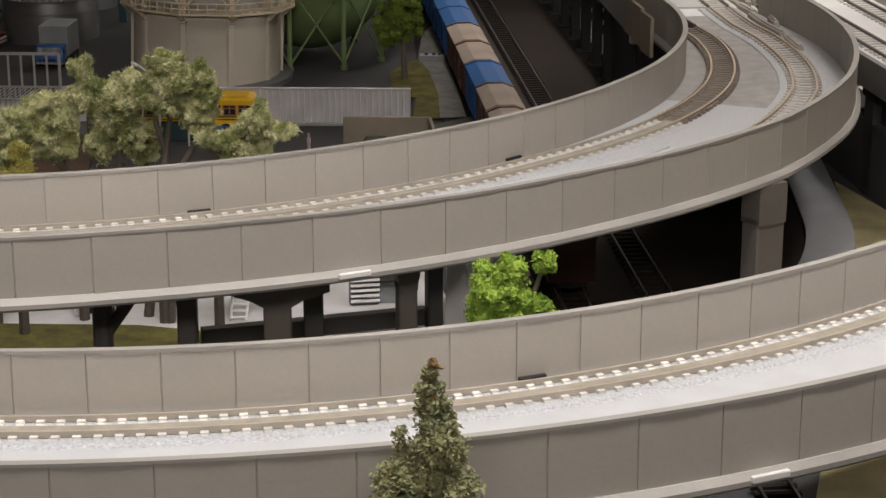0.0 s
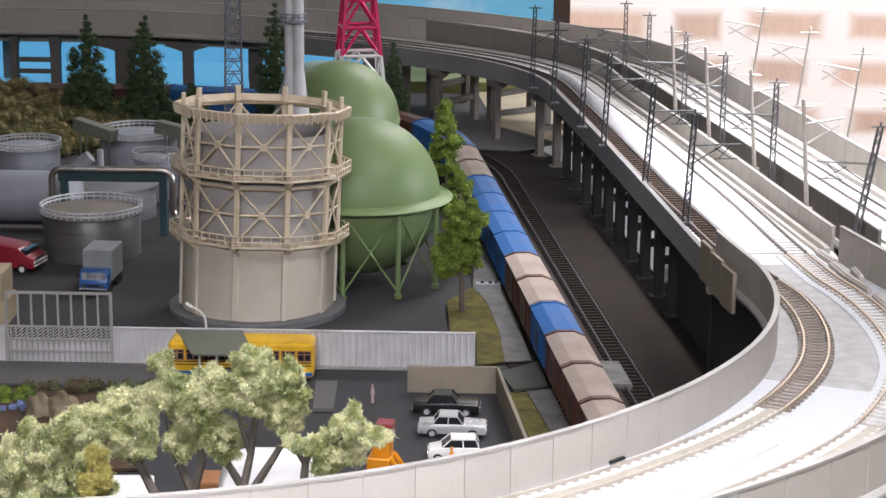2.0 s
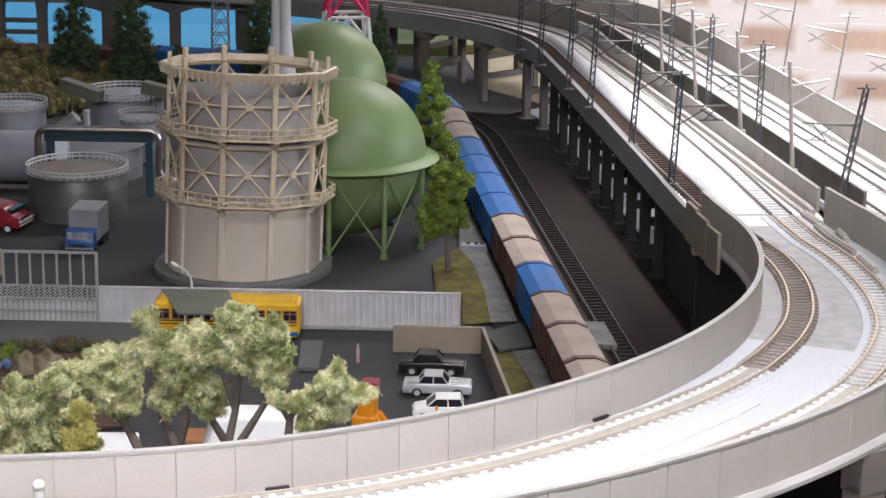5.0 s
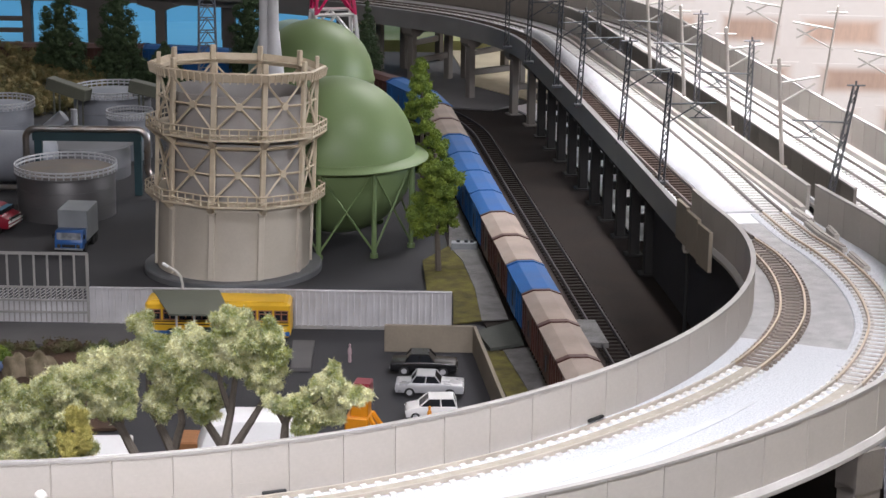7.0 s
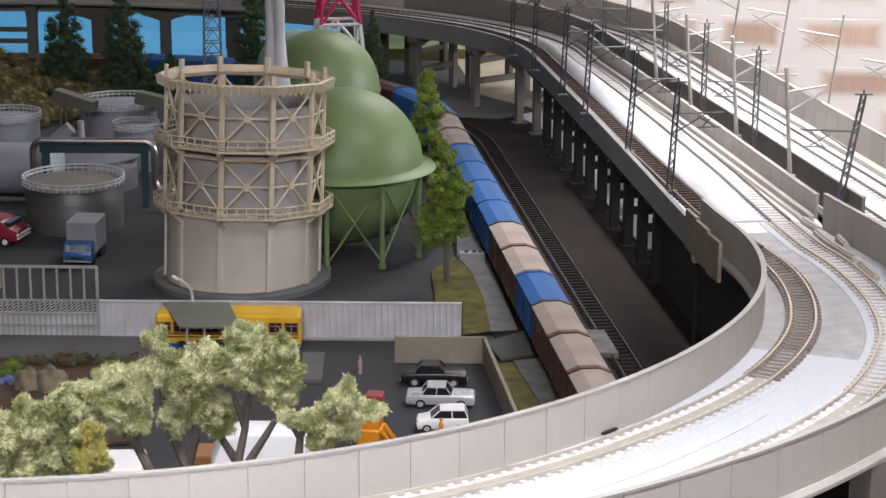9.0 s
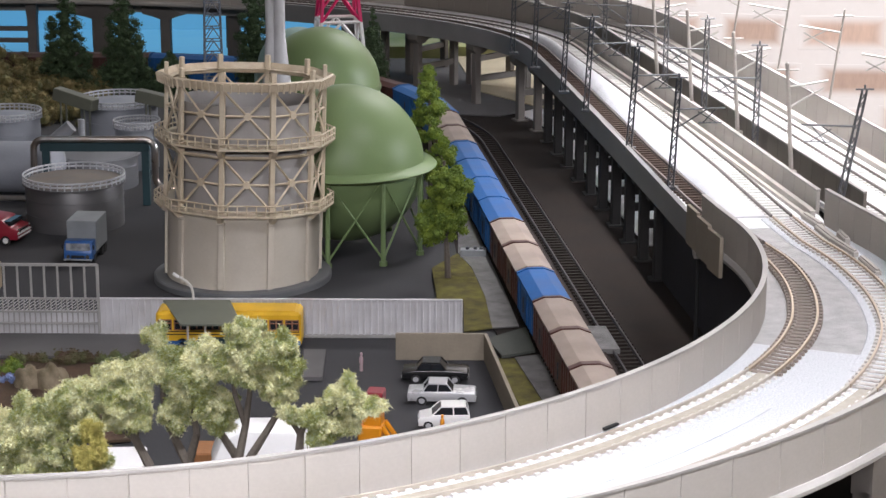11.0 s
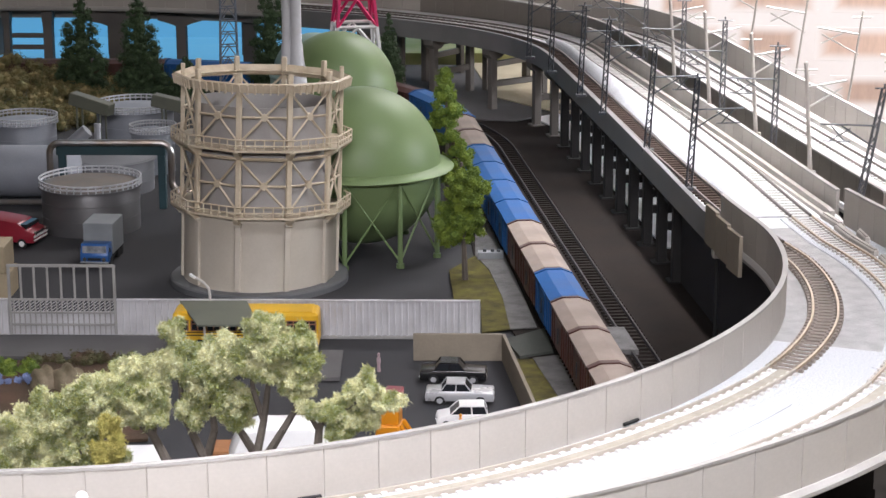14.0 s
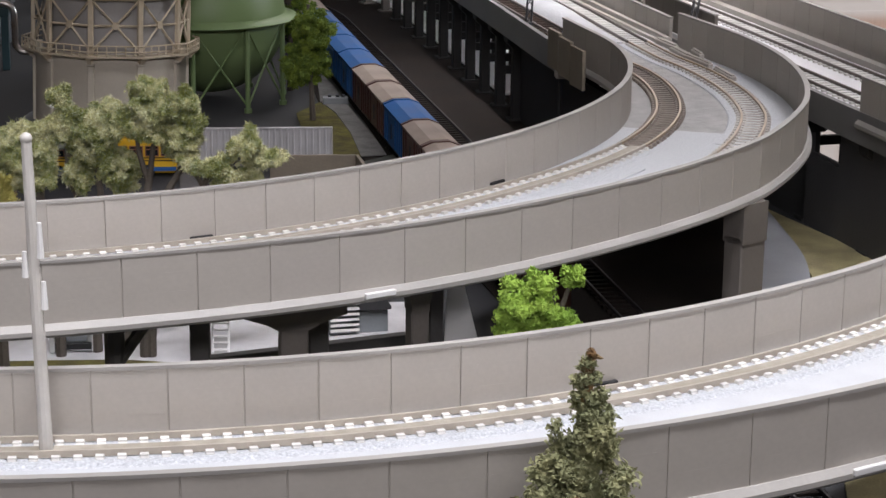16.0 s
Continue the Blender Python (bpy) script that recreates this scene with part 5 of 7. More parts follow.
# wooded hill at the back, and garden bushes
rng = random.Random(41)
cl = []
for i in range(620):
    u, v = rng.random(), rng.random()
    xx, yy = -0.42 + 0.20 * u, 0.44 + 0.15 * v
    hh = 0.026 * math.exp(-((xx + 0.33) / 0.085) ** 2) * (0.5 + 0.5 * v)
    cl.append((xx, yy, hh + rng.uniform(-0.002, 0.004), rng.uniform(0.0032, 0.0068)))
ob = fluff("wooded_hill", cl, 26, 0.0012, 41, M["leaf_hill"], None, 0.03)
tagged(ob, "olive and brown wooded hill of foam clumps", "hill", kind="stuff")
for nm, sd, x0, x1, mt, hh in (("hedge", 51, -0.165, -0.112, M["leaf_hedge"], 0.004), ("hedge", 52, -0.215, -0.158, M["leaf_green"], 0.006)):
    rng = random.Random(sd)
    cl = [(rng.uniform(x0, x1), (-0.066 if sd == 51 else -0.079) + rng.uniform(-0.004, 0.004), rng.uniform(0.001, hh), rng.uniform(0.0018, 0.0032)) for _ in range(46)]
    ob = foliage(nm, cl, 70, 0.0006, sd, mt, None)
    tagged(ob, "low dark green hedge along the garden", "hedge", "garden hedges")
rng = random.Random(53)
cl = [(rng.uniform(-0.178, -0.150), -0.094 + rng.uniform(-0.004, 0.003), rng.uniform(0.002, 0.005), rng.uniform(0.0010, 0.0020)) for _ in range(14)]
ob = foliage("flower_bush", cl, 60, 0.0006, 53, M["flower_blue"], None)
tagged(ob, "patch of pale blue flowers in the hedge", "flowers")


# bare tan mounds in the garden
for k, (mx, my, mr, mh) in enumerate(((-0.1520, -0.0960, 0.0066, 0.0080), (-0.1425, -0.0970, 0.0070, 0.0090))):
    rng = random.Random(70 + k)
    bm = bmesh.new()
    bmesh.ops.create_icosphere(bm, subdivisions=4, radius=1.0)
    for v in bm.verts:
        w = 1.0 + 0.10 * math.sin(7 * v.co.x + 5 * v.co.y + k) + 0.05 * rng.random()
        v.co = Vector((v.co.x * mr * w, v.co.y * mr * w, max(-0.001, v.co.z * mh * w)))
    ob = mesh_thing("mound", smooth(bm, 2.0), M["mound"])
    ob.location = (mx, my, 0.0012)
    tagged(ob, "rounded tan earth mound in the garden", "mound", "garden mounds")

# ---- vehicles ----
def wheel_pair(bm_t, bm_h, x, w, r):
    for s in (-1, 1):
        rod(bm_t, (x, s * (w / 2 - 0.0009), r), (x, s * (w / 2 + 0.0001), r), r, 14)
        rod(bm_h, (x, s * (w / 2), r), (x, s * (w / 2 + 0.0003), r), r * 0.58, 10)


def car(x, y, rz, length, outline, cabin, glass, paint, roof, label, w=0.0108, r=0.0021, axles=(0.20, 0.79)):
    g = root("car", x, y, 0.0, rz)
    tagged(g, label, "car", "parked cars")
    g.scale = (1.0, 1.0, 0.90)
    bm = bmesh.new()
    extrude_outline(bm, [(length * (u - 0.5), z) for u, z in outline], -w / 2, w / 2, 0.0004)
    part("body", smooth(bm), paint, g)
    bm = bmesh.new()
    extrude_outline(bm, [(length * (u - 0.5), z) for u, z in glass], -w * 0.435, w * 0.435, 0.0002)
    part("window_glass", bm, M["glass_dark"], g, "dark window glass")
    bm = bmesh.new()
    a, b, zt = cabin
    box(bm, length * ((a + b) / 2 - 0.5), 0, zt, length * (b - a), w * 0.84, 0.0007, 0.0003)
    part("roof", bm, roof, g)
    for u0, u1 in ((a, glass[0][0]), ((a + b) / 2 - 0.01, (a + b) / 2), (b, glass[1][0])):
        bm = bmesh.new()
        for s in (-1, 1):
            rod(bm, (length * (u0 - 0.5), s * w * 0.415, zt), (length * (u1 - 0.5), s * w * 0.47, glass[0][1]), 0.0003, 4)
        part("pillar", bm, roof, g)
    for u in axles:
        bt, bh = bmesh.new(), bmesh.new()
        wheel_pair(bt, bh, length * (u - 0.5), w, r)
        wh = part("wheel", smooth(bt), M["rubber"], g)
        part("hubcap", bh, M["silver"], wh, "silver hubcap")
    for u, nm in ((0.0, "front_bumper"), (1.0, "rear_bumper")):
        bm = bmesh.new()
        box(bm, length * (u - 0.5), 0, 0.0027, 0.0006, w * 0.96, 0.0009, 0.0001)
        part(nm, bm, M["chrome"], g)
    for s in (-1, 1):
        bm = bmesh.new()
        rod(bm, (-length / 2 - 0.0002, s * w * 0.34, 0.0042), (-length / 2 + 0.0005, s * w * 0.34, 0.0042), 0.0008, 8)
        part("headlight", bm, M["chrome"], g)
    return g


SEDAN = [(0.0, 0.0018), (1.0, 0.0018), (1.0, 0.0054), (0.985, 0.0058), (0.74, 0.0062), (0.36, 0.0064), (0.02, 0.0058), (0.0, 0.0050)]
SGLASS = [(0.33, 0.0062), (0.78, 0.0062), (0.70, 0.0094), (0.42, 0.0094)]
car(0.0150, -0.0830, 178, 0.0275, SEDAN, (0.42, 0.70, 0.0096), SGLASS, M["black"], M["black"], "glossy black saloon car with chrome trim")
car(0.0180, -0.1100, 178, 0.0275, SEDAN, (0.42, 0.70, 0.0096), SGLASS, M["silver"], M["silver"], "silver-grey saloon car with chrome trim")
HATCH = [(0.0, 0.0016), (1.0, 0.0016), (1.0, 0.0058), (0.97, 0.0064), (0.30, 0.0064), (0.03, 0.0052), (0.0, 0.0044)]
HGLASS = [(0.26, 0.0062), (0.99, 0.0062), (0.93, 0.0096), (0.44, 0.0096)]
car(0.0190, -0.1385, 2, 0.0200, HATCH, (0.44, 0.93, 0.0098), HGLASS, M["white"], M["white"], "small white hatchback car", w=0.0098, r=0.0019, axles=(0.19, 0.81))

# yellow bus at the stop
g = root("bus", -0.0753, -0.0385, 0.0)
tagged(g, "yellow single-deck bus parked along the fence", "bus")
bm = bmesh.new()
box(bm, 0, 0, 0.0098, 0.063, 0.0150, 0.0158, 0.0012)
part("body", smooth(bm), M["yellow"], g)
win = None
for i in range(9):
    m = pose(-0.0275 + 0.0069 * i, -0.0075, 0.0122)
    if win is None:
        bm = bmesh.new()
        box(bm, 0, 0, 0, 0.0056, 0.0006, 0.0044, 0.0003)
        win = part("window", bm, M["glass_dark"], g, "dark window in a red-brown frame")
        win.matrix_basis = m
        bm = bmesh.new()
        for dx in (-0.0028, 0.0, 0.0028):
            box(bm, dx, -0.0004, 0, 0.0005, 0.0005, 0.0046)
        for dz in (-0.0022, 0.0008, 0.0022):
            box(bm, 0, -0.0004, dz, 0.0060, 0.0005, 0.0004)
        sash = part("sash", bm, M["rust_brown"], win)
    else:
        share(sash, "sash", pose(0, 0, 0), share(win, "window", m, g))
bm = bmesh.new()
box(bm, 0, 0, 0.0179, 0.058, 0.0128, 0.0006, 0.0002)
part("roof_panel", bm, M["yellow"], g)
bm = bmesh.new()
box(bm, 0, -0.0076, 0.0040, 0.0625, 0.0004, 0.0018)
part("blue_stripe", bm, M["blue"], g)
for zz in (0.0078, 0.0091):
    bm = bmesh.new()
    box(bm, 0, -0.0076, zz, 0.0615, 0.0004, 0.0004)
    part("trim_line", bm, M["rubber"], g)
for xx in (-0.020, 0.019):
    bt, bh = bmesh.new(), bmesh.new()
    wheel_pair(bt, bh, xx, 0.0150, 0.0030)
    wh = part("wheel", bt, M["rubber"], g)
    part("hub", bh, M["steel"], wh)

# bus stop canopy
g = root("bus_stop_canopy", -0.0830, -0.0560, 0.0)
tagged(g, "olive-grey sloping canopy on thin posts at the bus stop", "canopy")
bm = bmesh.new()
lo = [(-0.0103, -0.0097), (0.0158, -0.0094), (0.0065, 0.0276), (-0.0229, 0.0272)]
va, vb = [bm.verts.new((xx, yy, 0.0176)) for xx, yy in lo], [bm.verts.new((xx, yy, 0.0184)) for xx, yy in lo]
bm.faces.new(va[::-1])
bm.faces.new(vb)
for i in range(4):
    bm.faces.new((va[i], va[(i + 1) % 4], vb[(i + 1) % 4], vb[i]))
part("roof", bm, M["canopy"], g)
for xx, yy in ((-0.0075, -0.0080), (0.0, -0.0080), (0.0125, -0.0080), (-0.018, 0.0240), (0.004, 0.0240)):
    bm = bmesh.new()
    rod(bm, (xx, yy, 0.0), (xx, yy, 0.0178), 0.0005, 6)
    part("post", bm, M["mast_beige"], g)
bm = bmesh.new()
box(bm, 0.004, 0.004, 0.004, 0.018, 0.004, 0.008, 0.0003)
part("bench", bm, M["teal"], g)

slab("paving_plate", [(-0.0425, -0.0480), (-0.0330, -0.0480), (-0.0320, -0.0860), (-0.0405, -0.0860)], 0.0004, 0.0020, M["concrete"], "grey pavement plate by the bus stop", "pavement")

# street lamp
g = root("street_lamp", -0.0928, -0.0270, 0.0)
tagged(g, "curved chrome street lamp with a small lit head", "street lamp")
bm = bmesh.new()
bent_pipe(bm, [(0.0, 0, 0.0), (0.0, 0, 0.0205), (-0.0005, 0, 0.0235), (-0.0026, 0, 0.0262), (-0.0060, 0, 0.0284)], 0.0006, 7)
part("pole", bm, M["arm_pale"], g)
bm = bmesh.new()
box(bm, 0, 0, 0, 0.0032, 0.0017, 0.0012, 0.0003, 0, pose(-0.0074, 0, 0.0291, 0, 33, 0))
part("lamp_head", bm, M["white"], g, "small white lamp head")

# blue box truck
g = root("box_truck", -0.1655, 0.1080, 0.0, -4)
g.scale = (0.84, 0.95, 0.88)
tagged(g, "blue truck with a plain grey box body", "truck")
bm = bmesh.new()
box(bm, 0, 0.0060, 0.0145, 0.0182, 0.0230, 0.0178, 0.0004)
part("cargo_box", bm, M["box_grey"], g, "plain grey cargo box")
bm = bmesh.new()
extrude_outline(bm, [(-0.0148, 0.0028), (-0.0060, 0.0028), (-0.0060, 0.0135), (-0.0125, 0.0135), (-0.0145, 0.0085), (-0.0150, 0.0070)], -0.0085, 0.0085, 0.0005)
bmesh.ops.rotate(bm, verts=bm.verts, cent=(0, 0, 0), matrix=Matrix.Rotation(radians(90), 3, "Z"))
cab = part("cab", smooth(bm), M["blue"], g, "blue cab")
bm = bmesh.new()
box(bm, 0, -0.0142, 0.0104, 0.0146, 0.0006, 0.0044, 0.0002, 0, pose(0, 0.0, 0, 0, 0, 0))
part("windscreen", bm, M["glass_pale"], cab, "windscreen with a bright reflection painted in")
for xx in (-0.0058, 0.0058):
    bm = bmesh.new()
    rod(bm, (xx, -0.0144, 0.0050), (xx, -0.0153, 0.0050), 0.0012, 10)
    part("headlight", bm, M["chrome"], cab)
    bm = bmesh.new()
    box(bm, xx * 1.62, -0.0142, 0.0105, 0.0009, 0.0009, 0.0026, 0.0002)
    part("mirror", bm, M["rubber"], cab)
bm = bmesh.new()
box(bm, 0, -0.0149, 0.0050, 0.0080, 0.0006, 0.0016, 0.0001)
part("grille", bm, M["rubber"], cab)
bm = bmesh.new()
box(bm, 0, -0.0150, 0.0032, 0.0172, 0.0010, 0.0010, 0.0002)
part("bumper", bm, M["box_grey"], cab)
bm = bmesh.new()
box(bm, 0, 0.004, 0.0036, 0.0150, 0.030, 0.0022)
part("chassis", bm, M["rubber"], g)
for yy in (-0.0085, 0.0085, 0.0145):
    bm = bmesh.new()
    for s in (-1, 1):
        rod(bm, (s * 0.0068, yy, 0.0026), (s * 0.0088, yy, 0.0026), 0.0026, 12)
    part("wheel", bm, M["rubber"], g)

# red tank lorry and its tan neighbour at the edge of the yard
g = root("red_lorry", -0.2200, 0.1420, 0.0, -12)
tagged(g, "dark red delivery lorry with a white band", "truck")
bm = bmesh.new()
extrude_outline(bm, [(-0.024, 0.003), (0.0175, 0.003), (0.0180, 0.0085), (0.0140, 0.0095), (0.0090, 0.0135), (-0.024, 0.0175)], -0.0085, 0.0085, 0.0006)
part("body", smooth(bm), M["red"], g)
bm = bmesh.new()
box(bm, 0.0178, 0, 0.0066, 0.0010, 0.0165, 0.0014, 0.0002)
part("bumper", bm, M["white"], g, "pale bumper")
bm = bmesh.new()
box(bm, 0.0180, 0, 0.0046, 0.0008, 0.0160, 0.0008, 0.0002)
part("lower_band", bm, M["white"], g, "white lower band")
for yy in (-0.0064, 0.0064):
    bm = bmesh.new()
    rod(bm, (0.0174, yy, 0.0080), (0.0186, yy, 0.0080), 0.0010, 10)
    part("headlight", bm, M["chrome"], g)
bm = bmesh.new()
box(bm, 0.0179, 0, 0.0080, 0.0008, 0.0086, 0.0012, 0.0001)
part("grille", bm, M["rubber"], g)
bm = bmesh.new()
box(bm, 0.0118, 0, 0.0116, 0.0040, 0.0150, 0.0022, 0.0002, 0, pose(0, 0, 0, 0, 0, 0))
part("windscreen", bm, M["glass_dark"], g)
for xx in (-0.014, 0.011):
    bt, bh = bmesh.new(), bmesh.new()
    wheel_pair(bt, bh, xx, 0.0170, 0.0026)
    wh = part("wheel", bt, M["rubber"], g)
    part("hub", bh, M["white"], wh)
g = root("freight_crate", -0.2070, 0.0450, 0.0)
tagged(g, "stack of tan wooden crates behind the gate", "crate")
for k, (zz, w) in enumerate(((0.0065, 0.022), (0.0195, 0.021))):
    bm = bmesh.new()
    box(bm, -0.001 * k, 0, zz, w, 0.020, 0.0128, 0.0004)
    part("crate", bm, M["tan"], g)

# low wall round the parking bay
g = root("parking_wall", 0.0, 0.0, 0.0)
tagged(g, "low brown wall round two sides of the parking bay", "wall", kind="structure")
bm = bmesh.new()
box(bm, 0.0165, -0.0560, 0.0060, 0.0380, 0.0016, 0.0120, 0.0002)
part("back_wall", bm, M["pen_wall"], g)
bm = bmesh.new()
a, b = Vector((0.0360, -0.0560, 0)), Vector((0.0490, -0.165, 0))
d = b - a
box(bm, 0, 0, 0.0060, d.length, 0.0016, 0.0120, 0.0002, 0, Matrix.Translation((a + b) / 2) @ pose(0, 0, 0, 0, 0, math.degrees(math.atan2(d.y, d.x))))
part("side_wall", bm, M["pen_wall"], g)

# white vehicles and building under the trees
g = root("white_van", -0.0430, -0.2350, 0.0, 8)
tagged(g, "white rounded van under the trees", "van")
bm = bmesh.new()
extrude_outline(bm, [(-0.0165, 0.003), (0.0185, 0.003), (0.0185, 0.020), (0.0170, 0.0300), (0.0110, 0.0345), (-0.006, 0.0352), (-0.0130, 0.0330), (-0.0165, 0.0240)], -0.008, 0.008, 0.0012)
part("body", smooth(bm), M["white"], g)
bm = bmesh.new()
box(bm, 0.0115, -0.0078, 0.0210, 0.0030, 0.0008, 0.0060, 0.0002)
part("door_window", bm, M["glass_dark"], g)
for xx in (-0.0095, 0.0095):
    bt, bh = bmesh.new(), bmesh.new()
    wheel_pair(bt, bh, xx, 0.016, 0.0028)
    wh = part("wheel", bt, M["rubber"], g)
    part("hub", bh, M["chrome"], wh)
g = root("white_truck", -0.0905, -0.2330, 0.0, 4)
tagged(g, "flat white lorry roof under the trees", "truck")
bm = bmesh.new()
box(bm, 0, 0, 0.0125, 0.0150, 0.020, 0.0195, 0.0006)
part("cargo_box", bm, M["white"], g)
for yy in (-0.006, 0.006):
    bm = bmesh.new()
    for s in (-1, 1):
        rod(bm, (s * 0.0060, yy, 0.0024), (s * 0.0074, yy, 0.0024), 0.0024, 12)
    part("wheel", bm, M["rubber"], g)
bm = bmesh.new()
box(bm, -0.0655, -0.1850, 0.0040, 0.0170, 0.014, 0.0080, 0.0006)
tagged(mesh_thing("brick_planter", bm, M["brick_orange"]), "orange brick planter under the trees", "planter")

# orange tracked machine
g = root("digger", -0.0080, -0.1640, 0.0, -8)
tagged(g, "orange excavator with a red cab top", "excavator")
bm = bmesh.new()
box(bm, 0, 0, 0.0068, 0.0090, 0.0110, 0.0070, 0.0006)
part("body", smooth(bm), M["orange"], g)
bm = bmesh.new()
box(bm, 0.0008, 0, 0.0140, 0.0068, 0.0080, 0.0080, 0.0005)
part("cab", smooth(bm), M["orange"], g)
bm = bmesh.new()
box(bm, 0.0016, 0, 0.0205, 0.0066, 0.0078, 0.0056, 0.0005)
part("cab_top", bm, M["red"], g, "red cab top")
for s in (-1, 1):
    bm = bmesh.new()
    box(bm, 0, s * 0.0048, 0.0018, 0.0130, 0.0028, 0.0036, 0.0012)
    part("crawler", smooth(bm), M["rubber"], g)
bm = bmesh.new()
rod(bm, (0.0045, -0.0030, 0.0100), (0.0085, -0.0035, 0.0040), 0.0010, 6)
rod(bm, (0.0045, 0.0030, 0.0100), (0.0085, 0.0035, 0.0040), 0.0010, 6)
part("lift_arm", bm, M["orange"], g)


def figure(x, y, colours, label):
    """Small plain standing figure."""
    bm = bmesh.new()
    lathe(bm, [(0.0006, 0.0), (0.0011, 0.0004), (0.0009, 0.0045), (0.0013, 0.0060), (0.0012, 0.0085), (0.0005, 0.0096), (0.0008, 0.0104), (0.0008, 0.0114), (0.0002, 0.0120)], 10)
    ob = mesh_thing("figurine", bm, colours)
    ob.location, ob.scale = (x, y, 0.0), (0.72, 0.72, 0.70)
    return tagged(ob, label, "figurine", "figurines")


figure(-0.0165, -0.0720, M["dress"], "tiny plain pink-grey figurine standing in the yard")
figure(0.0185, -0.1490, M["orange"], "tiny plain orange figurine standing by the cars")


# ---- catenary masts ----
def lattice_mast(x, y, h, label, material, arm=0.020, arm_side=1, lean=0.0, rz=0.0, z=0.0555):
    g = root("lattice_mast", x, y, z, rz)
    tagged(g, label, "catenary mast", "lattice masts")
    bm = bmesh.new()
    w = 0.0013
    cor = [(-w, -w), (w, -w), (w, w), (-w, w)]
    top = (lean * h, 0.0)
    for cx, cy in cor:
        rod(bm, (cx, cy, 0), (cx * 0.75 + top[0], cy * 0.75, h), 0.00035, 4)
    n = 12
    for k in range(n):
        z0, z1 = h * k / n, h * (k + 1) / n
        for i in range(4):
            a, b = cor[i], cor[(i + 1) % 4]
            f0, f1 = 1 - 0.25 * k / n, 1 - 0.25 * (k + 1) / n
            p, q = (a, b) if (k + i) % 2 else (b, a)
            rod(bm, (p[0] * f0 + lean * z0, p[1] * f0, z0), (q[0] * f1 + lean * z1, q[1] * f1, z1), 0.00026, 3)
    part("tower", bm, material, g)
    bm = bmesh.new()
    rod(bm, (-0.004 + top[0], 0, h + 0.0002), (0.004 + top[0], 0, h + 0.0002), 0.0004, 4)
    rod(bm, (top[0], 0, h), (top[0], 0, h + 0.0022), 0.0005, 5)
    part("crosshead", bm, material, g)
    bm = bmesh.new()
    s = arm_side
    ax = lean * h * 0.72
    rod(bm, (ax, 0, h * 0.72), (ax + s * arm, 0, h * 0.72 + 0.0008), 0.00042, 4)
    rod(bm, (ax, 0, h * 0.55), (ax + s * arm * 0.62, 0, h * 0.72), 0.00034, 4)
    rod(bm, (ax + s * arm * 0.45, 0, h * 0.70), (ax + s * arm * 0.85, 0, h * 0.60), 0.00028, 4)
    rod(bm, (ax + s * arm * 0.80, 0, h * 0.72), (ax + s * arm * 0.55, 0, h * 0.60), 0.00028, 4)
    rod(bm, (ax + s * arm * 0.45, 0, h * 0.60), (ax + s * arm * 0.95, 0, h * 0.605), 0.00028, 4)
    part("bracket_arm", bm, material, g)
    bm = bmesh.new()
    box(bm, 0.0006, 0, 0.0006, 0.0060, 0.0042, 0.0014, 0.0002)
    part("base", bm, material, g)
    return g


LM = "dark grey lattice catenary mast on the viaduct edge"
for x, y, lean in ((0.1215, 0.030, 0.05), (0.1090, 0.117, 0.06), (0.0930, 0.215, 0.05), (0.0830, 0.270, 0.04), (0.0690, 0.350, 0.03), (0.0570, 0.405, 0.02)):
    lattice_mast(x + 0.0005, y, 0.052, LM, M["mast_dark"], 0.022, 1, lean)
for x, y, lean in ((0.1894, -0.0211, 0.17), (0.1696, 0.0956, 0.01), (0.1542, 0.1820, 0.01), (0.1409, 0.2592, 0.0), (0.1263, 0.3420, 0.0), (0.1157, 0.3982, 0.0)):
    lattice_mast(x, y, 0.0578, "grey lattice catenary mast leaning beside the outer track", M["mast_mid"], 0.024, -1, lean, z=0.054)


def round_mast(x, y, h, label, lean=-0.06, arm=0.018, z=0.0555, side=1, thick=1.0):
    g = root("round_mast", x, y, z)
    tagged(g, label, "catenary mast", "round masts")
    bm = bmesh.new()
    top = lean * h
    rod(bm, (0, 0, 0), (top, 0, h), 0.0011 * thick, 8, 0.0009 * thick)
    bmesh.ops.create_icosphere(bm, subdivisions=1, radius=0.0011 * thick, matrix=Matrix.Translation((top, 0, h)))
    part("pole", smooth(bm), M["mast_beige"], g)
    bm = bmesh.new()
    rod(bm, (top * 0.95 - 0.005, 0, h * 0.95), (top * 0.95 + 0.005, 0, h * 0.95), 0.0005, 5)
    part("crossarm", bm, M["arm_pale"], g)
    bm = bmesh.new()
    s = side
    ax = lean * h * 0.8
    rod(bm, (ax, 0, h * 0.80), (ax + s * arm, 0, h * 0.86), 0.0006, 5)
    rod(bm, (ax, 0, h * 0.62), (ax + s * arm * 0.9, 0, h * 0.80), 0.0005, 5)
    rod(bm, (ax + s * arm * 0.35, 0, h * 0.82), (ax + s * arm * 0.9, 0, h * 0.72), 0.0004, 5)
    part("bracket_arm", bm, M["arm_pale"], g)
    bm = bmesh.new()
    rod(bm, (0, 0, -0.001), (0, 0, 0.0046), 0.0022, 8)
    part("socket", bm, M["wall_beige"], g)
    return g


